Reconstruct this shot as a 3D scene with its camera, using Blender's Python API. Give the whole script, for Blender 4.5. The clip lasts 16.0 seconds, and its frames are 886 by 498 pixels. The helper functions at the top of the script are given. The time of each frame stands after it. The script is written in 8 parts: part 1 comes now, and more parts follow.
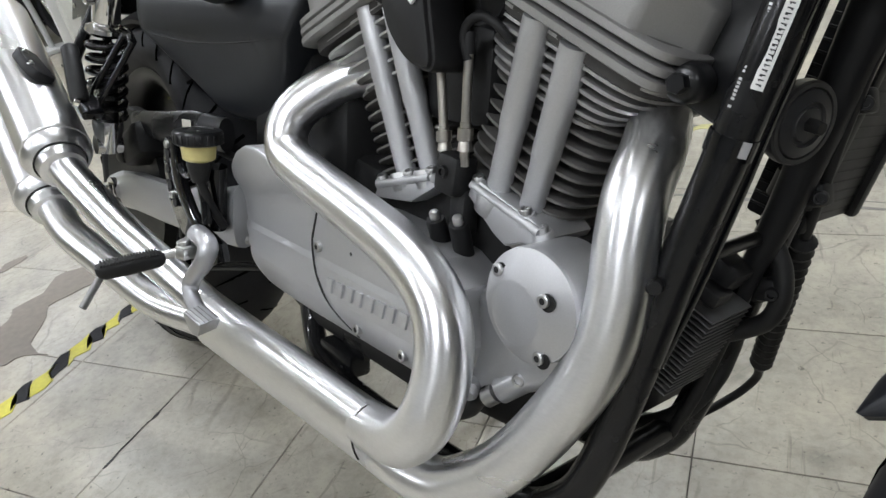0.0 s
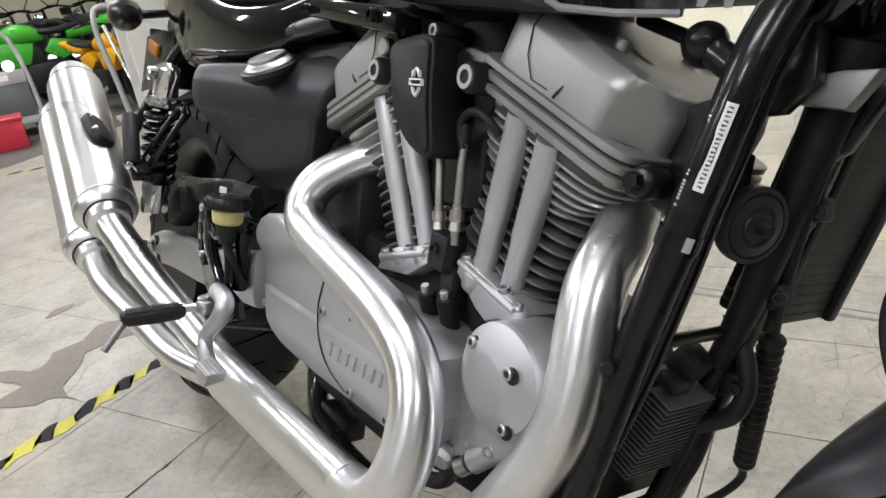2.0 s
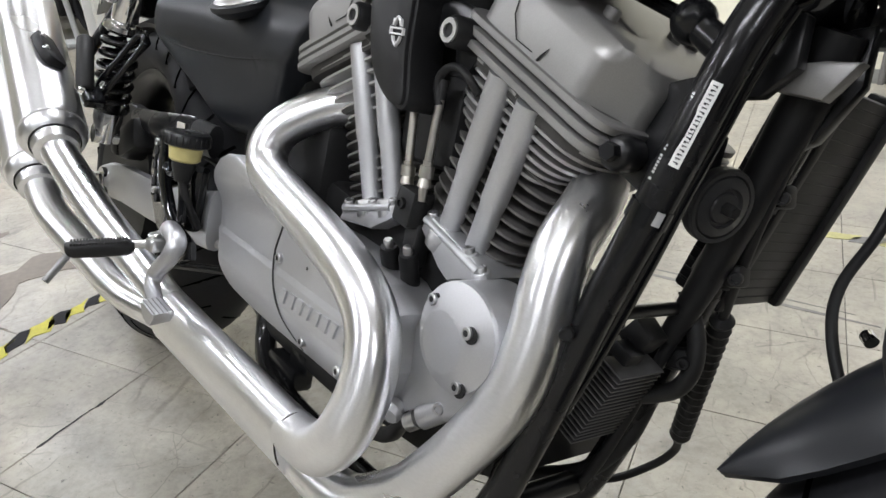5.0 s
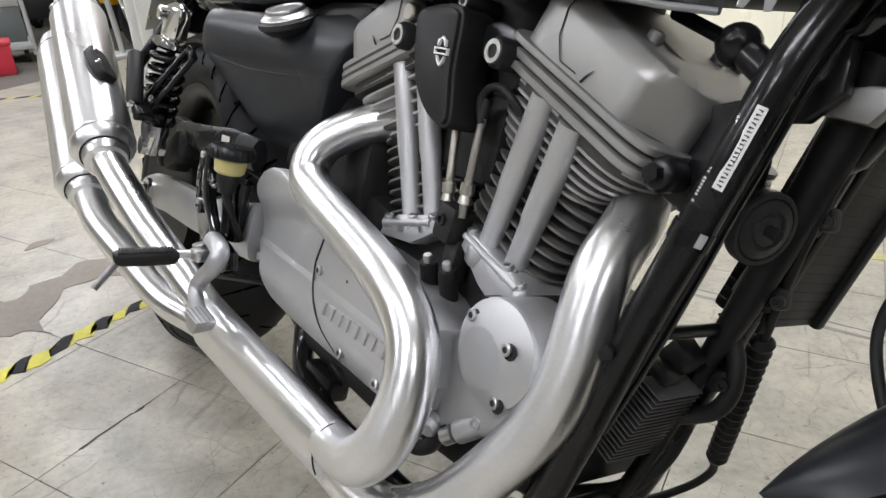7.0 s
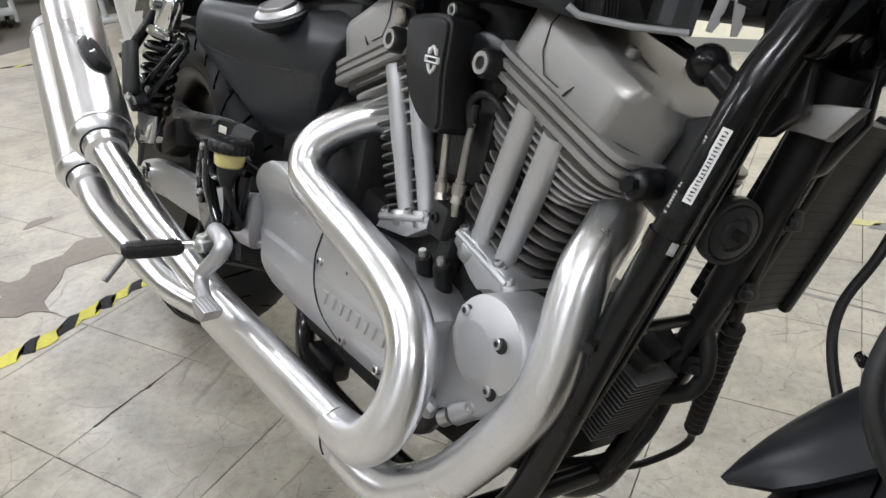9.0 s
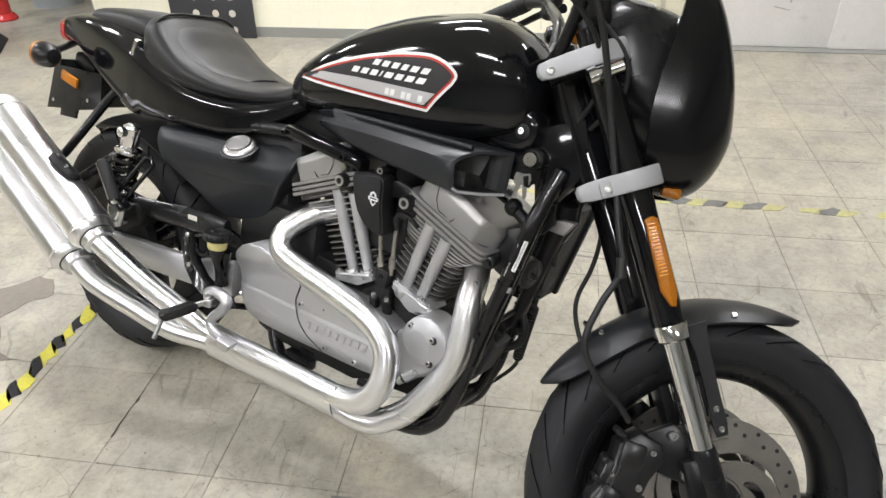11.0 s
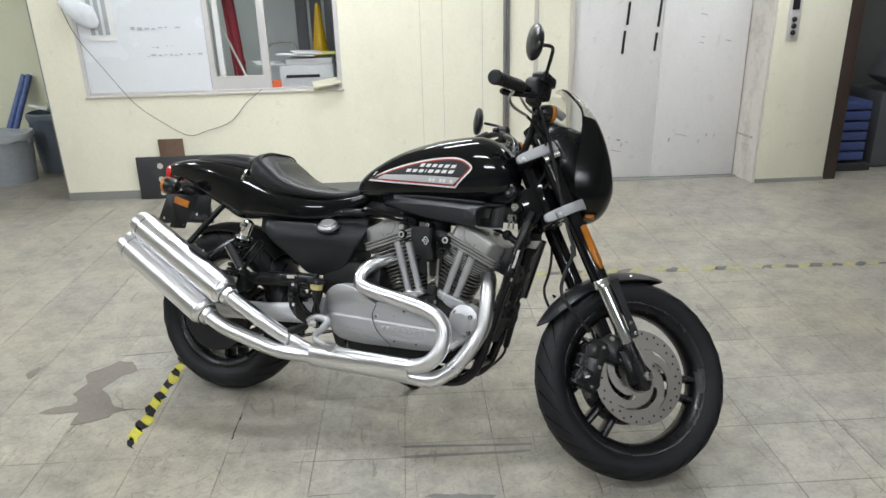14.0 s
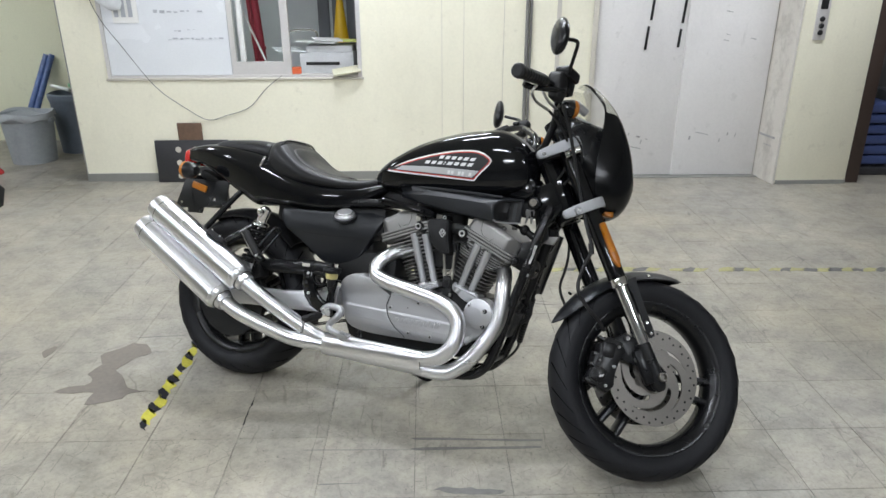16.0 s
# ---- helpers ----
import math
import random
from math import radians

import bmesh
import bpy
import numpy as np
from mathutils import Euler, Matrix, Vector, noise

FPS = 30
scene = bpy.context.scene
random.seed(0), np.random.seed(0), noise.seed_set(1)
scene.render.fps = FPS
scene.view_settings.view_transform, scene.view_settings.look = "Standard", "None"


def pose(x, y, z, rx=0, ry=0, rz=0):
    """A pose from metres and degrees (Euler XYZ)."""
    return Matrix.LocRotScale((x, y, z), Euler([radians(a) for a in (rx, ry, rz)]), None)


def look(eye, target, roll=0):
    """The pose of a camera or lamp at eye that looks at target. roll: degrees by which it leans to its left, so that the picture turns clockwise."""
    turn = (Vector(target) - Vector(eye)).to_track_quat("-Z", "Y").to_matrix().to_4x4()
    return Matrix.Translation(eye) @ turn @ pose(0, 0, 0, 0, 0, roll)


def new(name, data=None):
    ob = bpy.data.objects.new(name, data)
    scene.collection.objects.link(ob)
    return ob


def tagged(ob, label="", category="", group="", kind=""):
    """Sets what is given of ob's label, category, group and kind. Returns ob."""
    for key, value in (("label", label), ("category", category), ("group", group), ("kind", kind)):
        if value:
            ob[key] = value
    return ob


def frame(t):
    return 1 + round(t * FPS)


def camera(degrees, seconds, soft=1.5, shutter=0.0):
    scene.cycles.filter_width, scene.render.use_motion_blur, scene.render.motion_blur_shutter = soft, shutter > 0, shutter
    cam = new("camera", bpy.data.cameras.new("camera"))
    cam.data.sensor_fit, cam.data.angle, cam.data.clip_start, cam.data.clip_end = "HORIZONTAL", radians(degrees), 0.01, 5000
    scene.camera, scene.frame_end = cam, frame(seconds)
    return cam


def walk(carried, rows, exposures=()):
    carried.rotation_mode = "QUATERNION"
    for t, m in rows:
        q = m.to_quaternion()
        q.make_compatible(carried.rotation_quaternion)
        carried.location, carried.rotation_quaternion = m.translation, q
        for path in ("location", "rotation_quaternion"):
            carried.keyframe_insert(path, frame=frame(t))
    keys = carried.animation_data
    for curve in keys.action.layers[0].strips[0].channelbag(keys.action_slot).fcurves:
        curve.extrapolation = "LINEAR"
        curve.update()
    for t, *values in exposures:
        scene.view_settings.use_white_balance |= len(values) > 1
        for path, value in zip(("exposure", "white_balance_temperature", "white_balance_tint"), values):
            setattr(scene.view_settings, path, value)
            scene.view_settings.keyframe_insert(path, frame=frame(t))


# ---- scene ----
cam = camera(64.9, 16.0)
PATH = [
    (0, (0.384, 0.208, 0.779), (-0.458, 1.728, -0.212), -12.8),
    (0.5, (0.391, 0.198, 0.752), (-0.51, 1.777, -0.081), -12.7),
    (1, (0.437, 0.203, 0.759), (-0.502, 1.738, -0.114), -11.5),
    (1.5, (0.459, 0.185, 0.785), (-0.513, 1.742, -0.01), -10.3),
    (2, (0.456, 0.191, 0.781), (-0.518, 1.767, 0.026), -9.5),
    (2.5, (0.453, 0.189, 0.782), (-0.505, 1.778, 0.033), -7.4),
    (3, (0.452, 0.193, 0.781), (-0.463, 1.798, 0.016), -5.8),
    (3.5, (0.45, 0.182, 0.777), (-0.434, 1.786, -0.026), -4.4),
    (4, (0.445, 0.185, 0.773), (-0.404, 1.789, -0.067), -3.0),
    (4.2, (0.442, 0.185, 0.771), (-0.398, 1.789, -0.079), -2.5),
    (6.3, (0.438, 0.176, 0.784), (-0.39, 1.776, -0.085), -4.0),
    (6.5, (0.433, 0.174, 0.782), (-0.446, 1.757, -0.067), -3.8),
    (7, (0.435, 0.174, 0.783), (-0.478, 1.749, -0.046), -3.0),
    (7.5, (0.442, 0.171, 0.786), (-0.473, 1.757, -0.018), -2.4),
    (8, (0.446, 0.173, 0.787), (-0.469, 1.771, 0.006), -2.4),
    (8.2, (0.449, 0.169, 0.784), (-0.464, 1.774, 0.014), -2.3),
    (10.3, (0.417, 0.052, 1.184), (-0.168, 1.464, -0.106), -4.8),
    (10.5, (0.402, -0.038, 1.258), (-0.032, 1.448, -0.008), -0.7),
    (11, (0.422, -0.344, 1.339), (0.142, 1.289, 0.218), -1.7),
    (11.5, (0.331, -0.652, 1.399), (0.22, 1.102, 0.445), -1.2),
    (12, (0.206, -0.968, 1.453), (0.264, 0.842, 0.605), 0.4),
    (12.5, (0.172, -1.199, 1.455), (0.15, 0.607, 0.596), -1.2),
    (13, (0.103, -1.349, 1.478), (0.061, 0.504, 0.727), -1.7),
    (13.5, (0.053, -1.413, 1.478), (0.083, 0.45, 0.751), -1.6),
    (14, (0.061, -1.399, 1.469), (0.143, 0.47, 0.76), -1.6),
    (14.5, (0.054, -1.394, 1.469), (0.124, 0.466, 0.736), -1.0),
    (15, (0.051, -1.392, 1.469), (0.098, 0.463, 0.723), -0.9),
    (15.5, (0.053, -1.386, 1.468), (0.092, 0.471, 0.728), -0.7),
    (16, (0.05, -1.386, 1.471), (0.094, 0.474, 0.739), -0.2),
]
walk(cam, [(t, look(eye, target, roll)) for t, eye, target, roll in PATH], exposures=[(0, 0.12, 6600, 10), (0.5, 0.04, 6650, 11), (1, 0.12, 6750, 12), (1.5, 0.20, 6850, 13), (3, 0.27, 6650, 12), (8.2, 0.26, 6750, 13), (10.5, 0.40, 6650, 10), (11, 0.52, 7000, 12), (11.5, 0.52, 7100, 13), (12, 0.37, 7050, 9), (13, 0.1, 7150, 12), (14, 0.03, 6600, 9), (15, 0.05, 6700, 10), (16, 0.02, 6450, 10)])

# ---- world and light ----
world = bpy.data.worlds.new("world")
world.use_nodes = True
world.node_tree.nodes["Background"].inputs[0].default_value = (0.75, 0.8, 0.85, 1)
world.node_tree.nodes["Background"].inputs[1].default_value = 0.02
scene.world = world
scene.view_settings.exposure = 0.0
CEIL = 3.1
TUBES = [(-3.6, -2.6), (-3.6, 0.0), (-4.3, 2.6), (-0.3, -3.4), (-0.3, -1.1), (-0.3, 1.5), (-0.5, 3.0), (2.9, -2.6), (2.9, 2.8), (-6.6, 1.0), (-6.6, 4.0), (-3.6, 5.6)]
LAMP_W = 34.0


# ---- mesh helpers ----
def finish(bm, angle=38.0):
    bmesh.ops.recalc_face_normals(bm, faces=bm.faces)
    for f in bm.faces:
        f.smooth = True
    for e in bm.edges:
        e.smooth = not (len(e.link_faces) == 2 and e.calc_face_angle(0.0) > radians(angle))
    return bm


def mesh_of(name, bm, material, angle=38.0):
    finish(bm, angle)
    me = bpy.data.meshes.new(name)
    bm.to_mesh(me)
    bm.free()
    for m in material if isinstance(material, (list, tuple)) else [material]:
        me.materials.append(m)
    return me


def part(name, bm, material, parent, label="", angle=38.0):
    ob = new(name, mesh_of(name, bm, material, angle))
    ob.parent = parent
    if label:
        tagged(ob, label)
    return ob


def thing(name, bm, material, label, category, group="", kind="", at=None, angle=38.0):
    ob = new(name, mesh_of(name, bm, material, angle))
    if at is not None:
        ob.matrix_world = at
    return tagged(ob, label, category, group, kind)


def root(name, at, label, category, group="", kind=""):
    ob = new(name)
    ob.empty_display_size = 0.1
    ob.matrix_world = at
    return tagged(ob, label, category, group, kind)


def join(*bms):
    out = bmesh.new()
    for b in bms:
        me = bpy.data.meshes.new("tmp")
        b.to_mesh(me)
        out.from_mesh(me)
        bpy.data.meshes.remove(me)
        b.free()
    return out


def moved(bm, m):
    bmesh.ops.transform(bm, matrix=m, verts=bm.verts)
    return bm


def smooth_path(pts, per=6):
    """Catmull-Rom through the points (tuples of any length)."""
    p = [np.array(q, float) for q in pts]
    p = [2 * p[0] - p[1]] + p + [2 * p[-1] - p[-2]]
    out = []
    for i in range(1, len(p) - 2):
        for k in range(per):
            t = k / per
            out.append(0.5 * (2 * p[i] + (p[i + 1] - p[i - 1]) * t + (2 * p[i - 1] - 5 * p[i] + 4 * p[i + 1] - p[i + 2]) * t * t
                              + (3 * p[i] - p[i - 1] - 3 * p[i + 1] + p[i + 2]) * t ** 3))
    out.append(p[-2])
    return out


def skin(rings, caps=True, closed=True):
    bm = bmesh.new()
    uv = bm.loops.layers.uv.new("UVMap")
    vs = [[bm.verts.new(Vector(q)) for q in r] for r in rings]
    n = len(vs[0])
    for k, (a, b) in enumerate(zip(vs, vs[1:])):
        for i in range(n if closed else n - 1):
            j = (i + 1) % n
            f = bm.faces.new((a[i], a[j], b[j], b[i]))
            for lp, w in zip(f.loops, ((i / n, k / 40), ((i + 1) / n, k / 40), ((i + 1) / n, (k + 1) / 40), (i / n, (k + 1) / 40))):
                lp[uv].uv = w
    if caps and closed:
        bm.faces.new(vs[0][::-1])
        bm.faces.new(vs[-1])
    return bm


def frames_along(pts):
    """Tangent and two normals at each point, carried along without twist."""
    pts = [Vector(p) for p in pts]
    tan = [(pts[min(i + 1, len(pts) - 1)] - pts[max(i - 1, 0)]).normalized() for i in range(len(pts))]
    n = tan[0].orthogonal().normalized()
    out = []
    for p, t in zip(pts, tan):
        n = (n - t * n.dot(t)).normalized()
        out.append((p, t, n, t.cross(n)))
    return out


def tube(pts, r, n=16, per=6, caps=True, smooth=True):
    """A round tube through pts; r one radius or one for each point."""
    radii = [r] * len(pts) if isinstance(r, (int, float)) else list(r)
    rows = [(*p, q) for p, q in zip(pts, radii)]
    rows = smooth_path(rows, per) if smooth else [np.array(q, float) for q in rows]
    fr = frames_along([q[:3] for q in rows])
    rings = [[p + (u * math.cos(2 * math.pi * k / n) + v * math.sin(2 * math.pi * k / n)) * q[3] for k in range(n)] for (p, t, u, v), q in zip(fr, rows)]
    return skin(rings, caps)


def rod(a, b, r, n=12, r2=None):
    return tube([a, b], [r, r if r2 is None else r2], n=n, smooth=False)


def lathe(profile, centre=(0, 0, 0), axis=(0, 1, 0), n=48, closed=False):
    """Turns (radius, height along the axis) round the axis."""
    q = Vector((0, 0, 1)).rotation_difference(Vector(axis).normalized()).to_matrix()
    c = Vector(centre)
    rings = [[c + q @ Vector((r * math.cos(2 * math.pi * k / n), r * math.sin(2 * math.pi * k / n), h)) for k in range(n)] for r, h in profile]
    if closed:
        rings.append(rings[0])
    bm = skin(rings, caps=not closed)
    bmesh.ops.remove_doubles(bm, verts=bm.verts, dist=1e-5)
    return bm


def box(c, s, bevel=0.0, seg=2, turn=(0, 0, 0)):
    bm = bmesh.new()
    bmesh.ops.create_cube(bm, size=1.0)
    bmesh.ops.scale(bm, vec=s, verts=bm.verts)
    if bevel > 0:
        bmesh.ops.bevel(bm, geom=bm.edges[:], offset=bevel, segments=seg, affect="EDGES", profile=0.5)
    return moved(bm, pose(*c, *turn))


def plate(outline, y0, y1, bevel=0.003, seg=2, round_to=0):
    """A slab with an outline in x and z, between y0 and y1."""
    pts = [tuple(p) for p in (smooth_path(list(outline) + [outline[0]], round_to)[:-1] if round_to else outline)]
    bm = bmesh.new()
    lo = [bm.verts.new((x, y0, z)) for x, z in pts]
    f = bm.faces.new(lo)
    ext = bmesh.ops.extrude_face_region(bm, geom=[f])
    bmesh.ops.translate(bm, vec=(0, y1 - y0, 0), verts=[v for v in ext["geom"] if isinstance(v, bmesh.types.BMVert)])
    bmesh.ops.recalc_face_normals(bm, faces=bm.faces)
    if bevel > 0:
        rim = [e for e in bm.edges if abs(e.verts[0].co.y - e.verts[1].co.y) < 1e-6]
        bmesh.ops.bevel(bm, geom=rim, offset=bevel, segments=seg, affect="EDGES", profile=0.5, clamp_overlap=True)
    return bm


def oval(x, w, zb, zt, p=2.4, n=36, y=0.0, pb=None):
    """A rounded ring across x: half width w, from zb to zt; p squares it, pb below the middle."""
    out = []
    for k in range(n):
        a = 2 * math.pi * k / n
        c, s = math.cos(a), math.sin(a)
        e = 2.0 / (p if s >= 0 or pb is None else pb)
        out.append((x, y + w * math.copysign(abs(c) ** e, c), (zb + zt) / 2 + (zt - zb) / 2 * math.copysign(abs(s) ** e, s)))
    return out


def loft(rows, p=2.4, n=36, per=4, pb=None):
    """Rows of x, half width, bottom, top, (side shift): a smooth body along x."""
    rows = [(*r, 0.0) if len(r) == 4 else r for r in rows]
    return skin([oval(r[0], max(r[1], 0.001), r[2], r[3], p, n, r[4], pb) for r in smooth_path(rows, per)])


def bolt(c, r, axis, h=0.008, socket=True):
    """A cap screw whose head stands h out of c."""
    prof = [(r * 0.98, -0.004), (r, h * 0.8), (r * 0.85, h)]
    if socket:
        prof += [(r * 0.52, h), (r * 0.5, h * 0.35), (0.0005, h * 0.35)]
    return lathe(prof, c, axis, n=12)


def hexnut(c, r, axis, h=0.01):
    return lathe([(r, -0.003), (r, h * 0.85), (r * 0.88, h), (0.0005, h)], c, axis, n=6)


# ---- materials ----
def material(name, base=(0.5, 0.5, 0.5), rough=0.5, metal=0.0, **more):
    """A Principled material with grain and stains: base colour varied by two noises, roughness and relief by one."""
    m = bpy.data.materials.new(name)
    m.use_nodes = True
    nt = m.node_tree
    b = nt.nodes["Principled BSDF"]
    b.inputs["Base Color"].default_value = (*base, 1)
    b.inputs["Roughness"].default_value = rough
    b.inputs["Metallic"].default_value = metal
    for k, v in more.get("set", {}).items():
        b.inputs[k].default_value = v
    fine, coarse, amount = more.get("fine", 120.0), more.get("coarse", 4.0), more.get("vary", 0.12)
    stretch = more.get("stretch", (1, 1, 1))
    co = nt.nodes.new("ShaderNodeTexCoord")
    mp = nt.nodes.new("ShaderNodeMapping")
    mp.inputs["Scale"].default_value = stretch
    nt.links.new(co.outputs["Object"], mp.inputs["Vector"])
    n1, n2 = nt.nodes.new("ShaderNodeTexNoise"), nt.nodes.new("ShaderNodeTexNoise")
    n1.inputs["Scale"].default_value, n1.inputs["Detail"].default_value = fine, 4
    n2.inputs["Scale"].default_value, n2.inputs["Detail"].default_value = coarse, 6
    for n in (n1, n2):
        nt.links.new(mp.outputs["Vector"], n.inputs["Vector"])
    mix = nt.nodes.new("ShaderNodeMix")
    mix.data_type = "FLOAT"
    mix.inputs["Factor"].default_value = 0.5
    nt.links.new(n1.outputs["Fac"], mix.inputs["A"])
    nt.links.new(n2.outputs["Fac"], mix.inputs["B"])
    ramp = nt.nodes.new("ShaderNodeMapRange")
    ramp.inputs["From Min"].default_value, ramp.inputs["From Max"].default_value = 0.3, 0.7
    ramp.inputs["To Min"].default_value, ramp.inputs["To Max"].default_value = 1 - amount, 1 + amount
    nt.links.new(mix.outputs["Result"], ramp.inputs["Value"])
    mul = nt.nodes.new("ShaderNodeVectorMath")
    mul.operation = "SCALE"
    mul.inputs[0].default_value = base
    nt.links.new(ramp.outputs["Result"], mul.inputs["Scale"])
    nt.links.new(mul.outputs["Vector"], b.inputs["Base Color"])
    rr = nt.nodes.new("ShaderNodeMapRange")
    rr.inputs["From Min"].default_value, rr.inputs["From Max"].default_value = 0.3, 0.7
    rv = more.get("rough_vary", 0.06)
    rr.inputs["To Min"].default_value, rr.inputs["To Max"].default_value = max(0.02, rough - rv), rough + rv
    nt.links.new(n2.outputs["Fac"], rr.inputs["Value"])
    nt.links.new(rr.outputs["Result"], b.inputs["Roughness"])
    if more.get("bump", 0.0) > 0:
        bp = nt.nodes.new("ShaderNodeBump")
        bp.inputs["Strength"].default_value = more["bump"]
        bp.inputs["Distance"].default_value = more.get("deep", 0.001)
        nt.links.new(n1.outputs["Fac"], bp.inputs["Height"])
        nt.links.new(bp.outputs["Normal"], b.inputs["Normal"])
    return m


STEEL = material("brushed_exhaust_steel", (0.86, 0.865, 0.88), 0.32, 1.0, fine=500, coarse=9, vary=0.06, rough_vary=0.06, stretch=(0.25, 1, 1), bump=0.05, deep=0.0004)
STEEL.node_tree.nodes["Principled BSDF"].inputs["Anisotropic"].default_value = 0.65
STEEL.node_tree.nodes["Principled BSDF"].inputs["Anisotropic Rotation"].default_value = 0.25
tangent = STEEL.node_tree.nodes.new("ShaderNodeTangent")
tangent.direction_type = "UV_MAP"
tangent.uv_map = "UVMap"
STEEL.node_tree.links.new(tangent.outputs["Tangent"], STEEL.node_tree.nodes["Principled BSDF"].inputs["Tangent"])
CHROME = material("chrome", (0.8, 0.8, 0.8), 0.08, 1.0, vary=0.03, rough_vary=0.04)
ALLOY = material("satin_alloy", (0.62, 0.62, 0.61), 0.34, 1.0, vary=0.07, bump=0.05)
SILVER = material("silver_engine_paint", (0.53, 0.535, 0.545), 0.44, 0.75, fine=700, coarse=7, vary=0.06, bump=0.08, deep=0.0003)
HEADS = material("grey_powder_coat", (0.285, 0.28, 0.27), 0.42, 0.6, fine=900, coarse=8, vary=0.08, bump=0.12, deep=0.0003)
CAPM = material("brushed_cap_alloy", (0.50, 0.50, 0.50), 0.38, 1.0, fine=400, vary=0.08, bump=0.05)
FINS = material("cast_fin_alloy", (0.40, 0.395, 0.385), 0.42, 0.7, fine=500, coarse=20, vary=0.1, bump=0.1, deep=0.0003)
BARREL = material("dark_cast_barrel", (0.06, 0.058, 0.055), 0.5, 0.4, fine=300, vary=0.2, bump=0.15, deep=0.0003)
BFIN = material("weathered_barrel_fin", (0.19, 0.184, 0.174), 0.45, 0.6, fine=500, coarse=20, vary=0.15, bump=0.1, deep=0.0003)
GREY = material("grey_clamp_paint", (0.30, 0.305, 0.31), 0.5, 0.2, fine=600, vary=0.05, bump=0.05, deep=0.0003)
GLOSS = material("gloss_black_paint", (0.0045, 0.0048, 0.0055), 0.07, 0.0, vary=0.2, rough_vary=0.03, set={"Specular IOR Level": 0.42})
BLACK = material("satin_black_paint", (0.0075, 0.0078, 0.0085), 0.28, 0.0, vary=0.25, rough_vary=0.07, set={"Specular IOR Level": 0.36})
MATT = material("matt_black_plastic", (0.010, 0.010, 0.0105), 0.5, 0.0, fine=900, coarse=12, vary=0.15, bump=0.2, deep=0.0002, set={"Specular IOR Level": 0.3})
COVER = material("charcoal_side_cover", (0.0135, 0.0150, 0.0175), 0.40, 0.0, fine=1200, coarse=10, vary=0.1, bump=0.22, deep=0.0002, set={"Specular IOR Level": 0.42})
FRAME_P = material("worn_frame_paint", (0.0085, 0.0085, 0.009), 0.22, 0.0, fine=260, coarse=30, vary=0.35, rough_vary=0.10, bump=0.12, deep=0.0005, set={"Specular IOR Level": 0.36})
FAIRP = material("fairing_paint", (0.0048, 0.005, 0.0055), 0.20, 0.0, fine=300, coarse=14, vary=0.2, rough_vary=0.05, set={"Specular IOR Level": 0.34})
FENDER = material("charcoal_fender_plastic", (0.0085, 0.0093, 0.0112), 0.33, 0.0, fine=1200, coarse=10, vary=0.1, bump=0.15, deep=0.0002, set={"Specular IOR Level": 0.3})
LEATHER = material("black_vinyl", (0.012, 0.012, 0.0125), 0.42, 0.0, fine=900, coarse=15, vary=0.15, bump=0.45, deep=0.0003, set={"Specular IOR Level": 0.3})
RUBBER = material("tyre_rubber", (0.0135, 0.0138, 0.0155), 0.55, 0.0, fine=300, coarse=12, vary=0.25, bump=0.25, deep=0.0004, set={"Specular IOR Level": 0.22})
HOSE = material("black_hose_rubber", (0.013, 0.013, 0.013), 0.5, 0.0, vary=0.15, set={"Specular IOR Level": 0.3})
DARK = material("dark_engine_cast", (0.012, 0.012, 0.012), 0.5, 0.0, fine=300, vary=0.25, bump=0.2, deep=0.0004, set={"Specular IOR Level": 0.3})
ROTOR = material("brake_disc_steel", (0.215, 0.203, 0.182), 0.42, 0.9, fine=200, coarse=30, vary=0.08)
HOLE = material("dark_hole", (0.008, 0.008, 0.008), 0.7)
GROOVE = material("tread_shadow", (0.002, 0.002, 0.002), 0.9, set={"Specular IOR Level": 0.0})
AMBER = material("amber_lens", (0.38, 0.125, 0.004), 0.3, 0.0, fine=300, vary=0.25)
AMBER_LIT = material("lit_amber_rib", (0.62, 0.24, 0.01), 0.2, 0.0, fine=300, vary=0.2)
REDLENS = material("red_lens", (0.5, 0.012, 0.01), 0.15, 0.0, vary=0.1, set={"Coat Weight": 0.8})
DULL = material("dull_zinc_bolt", (0.26, 0.26, 0.255), 0.42, 1.0, vary=0.2)
BRASS = material("brass_fitting", (0.46, 0.44, 0.40), 0.3, 1.0, vary=0.1)
FLUID = material("yellowed_reservoir", (0.55, 0.48, 0.2), 0.35, 0.0, vary=0.1)
WHITE = material("white_print", (0.75, 0.75, 0.74), 0.4, vary=0.03)
REDP = material("red_print", (0.45, 0.03, 0.02), 0.35, vary=0.05)
SILVP = material("silver_print", (0.5, 0.5, 0.5), 0.3, 0.3, vary=0.04)
INK = material("black_print", (0.012, 0.012, 0.012), 0.45)
PAPER = material("label_paper", (0.78, 0.78, 0.75), 0.5, vary=0.03)
SMOKE = bpy.data.materials.new("smoked_screen")
SMOKE.use_nodes = True
SMOKE.node_tree.nodes["Principled BSDF"].inputs["Base Color"].default_value = (0.80, 0.80, 0.76, 1)
SMOKE.node_tree.nodes["Principled BSDF"].inputs["Transmission Weight"].default_value = 1.0
SMOKE.node_tree.nodes["Principled BSDF"].inputs["Roughness"].default_value = 0.02
SMOKE.node_tree.nodes["Principled BSDF"].inputs["IOR"].default_value = 1.12


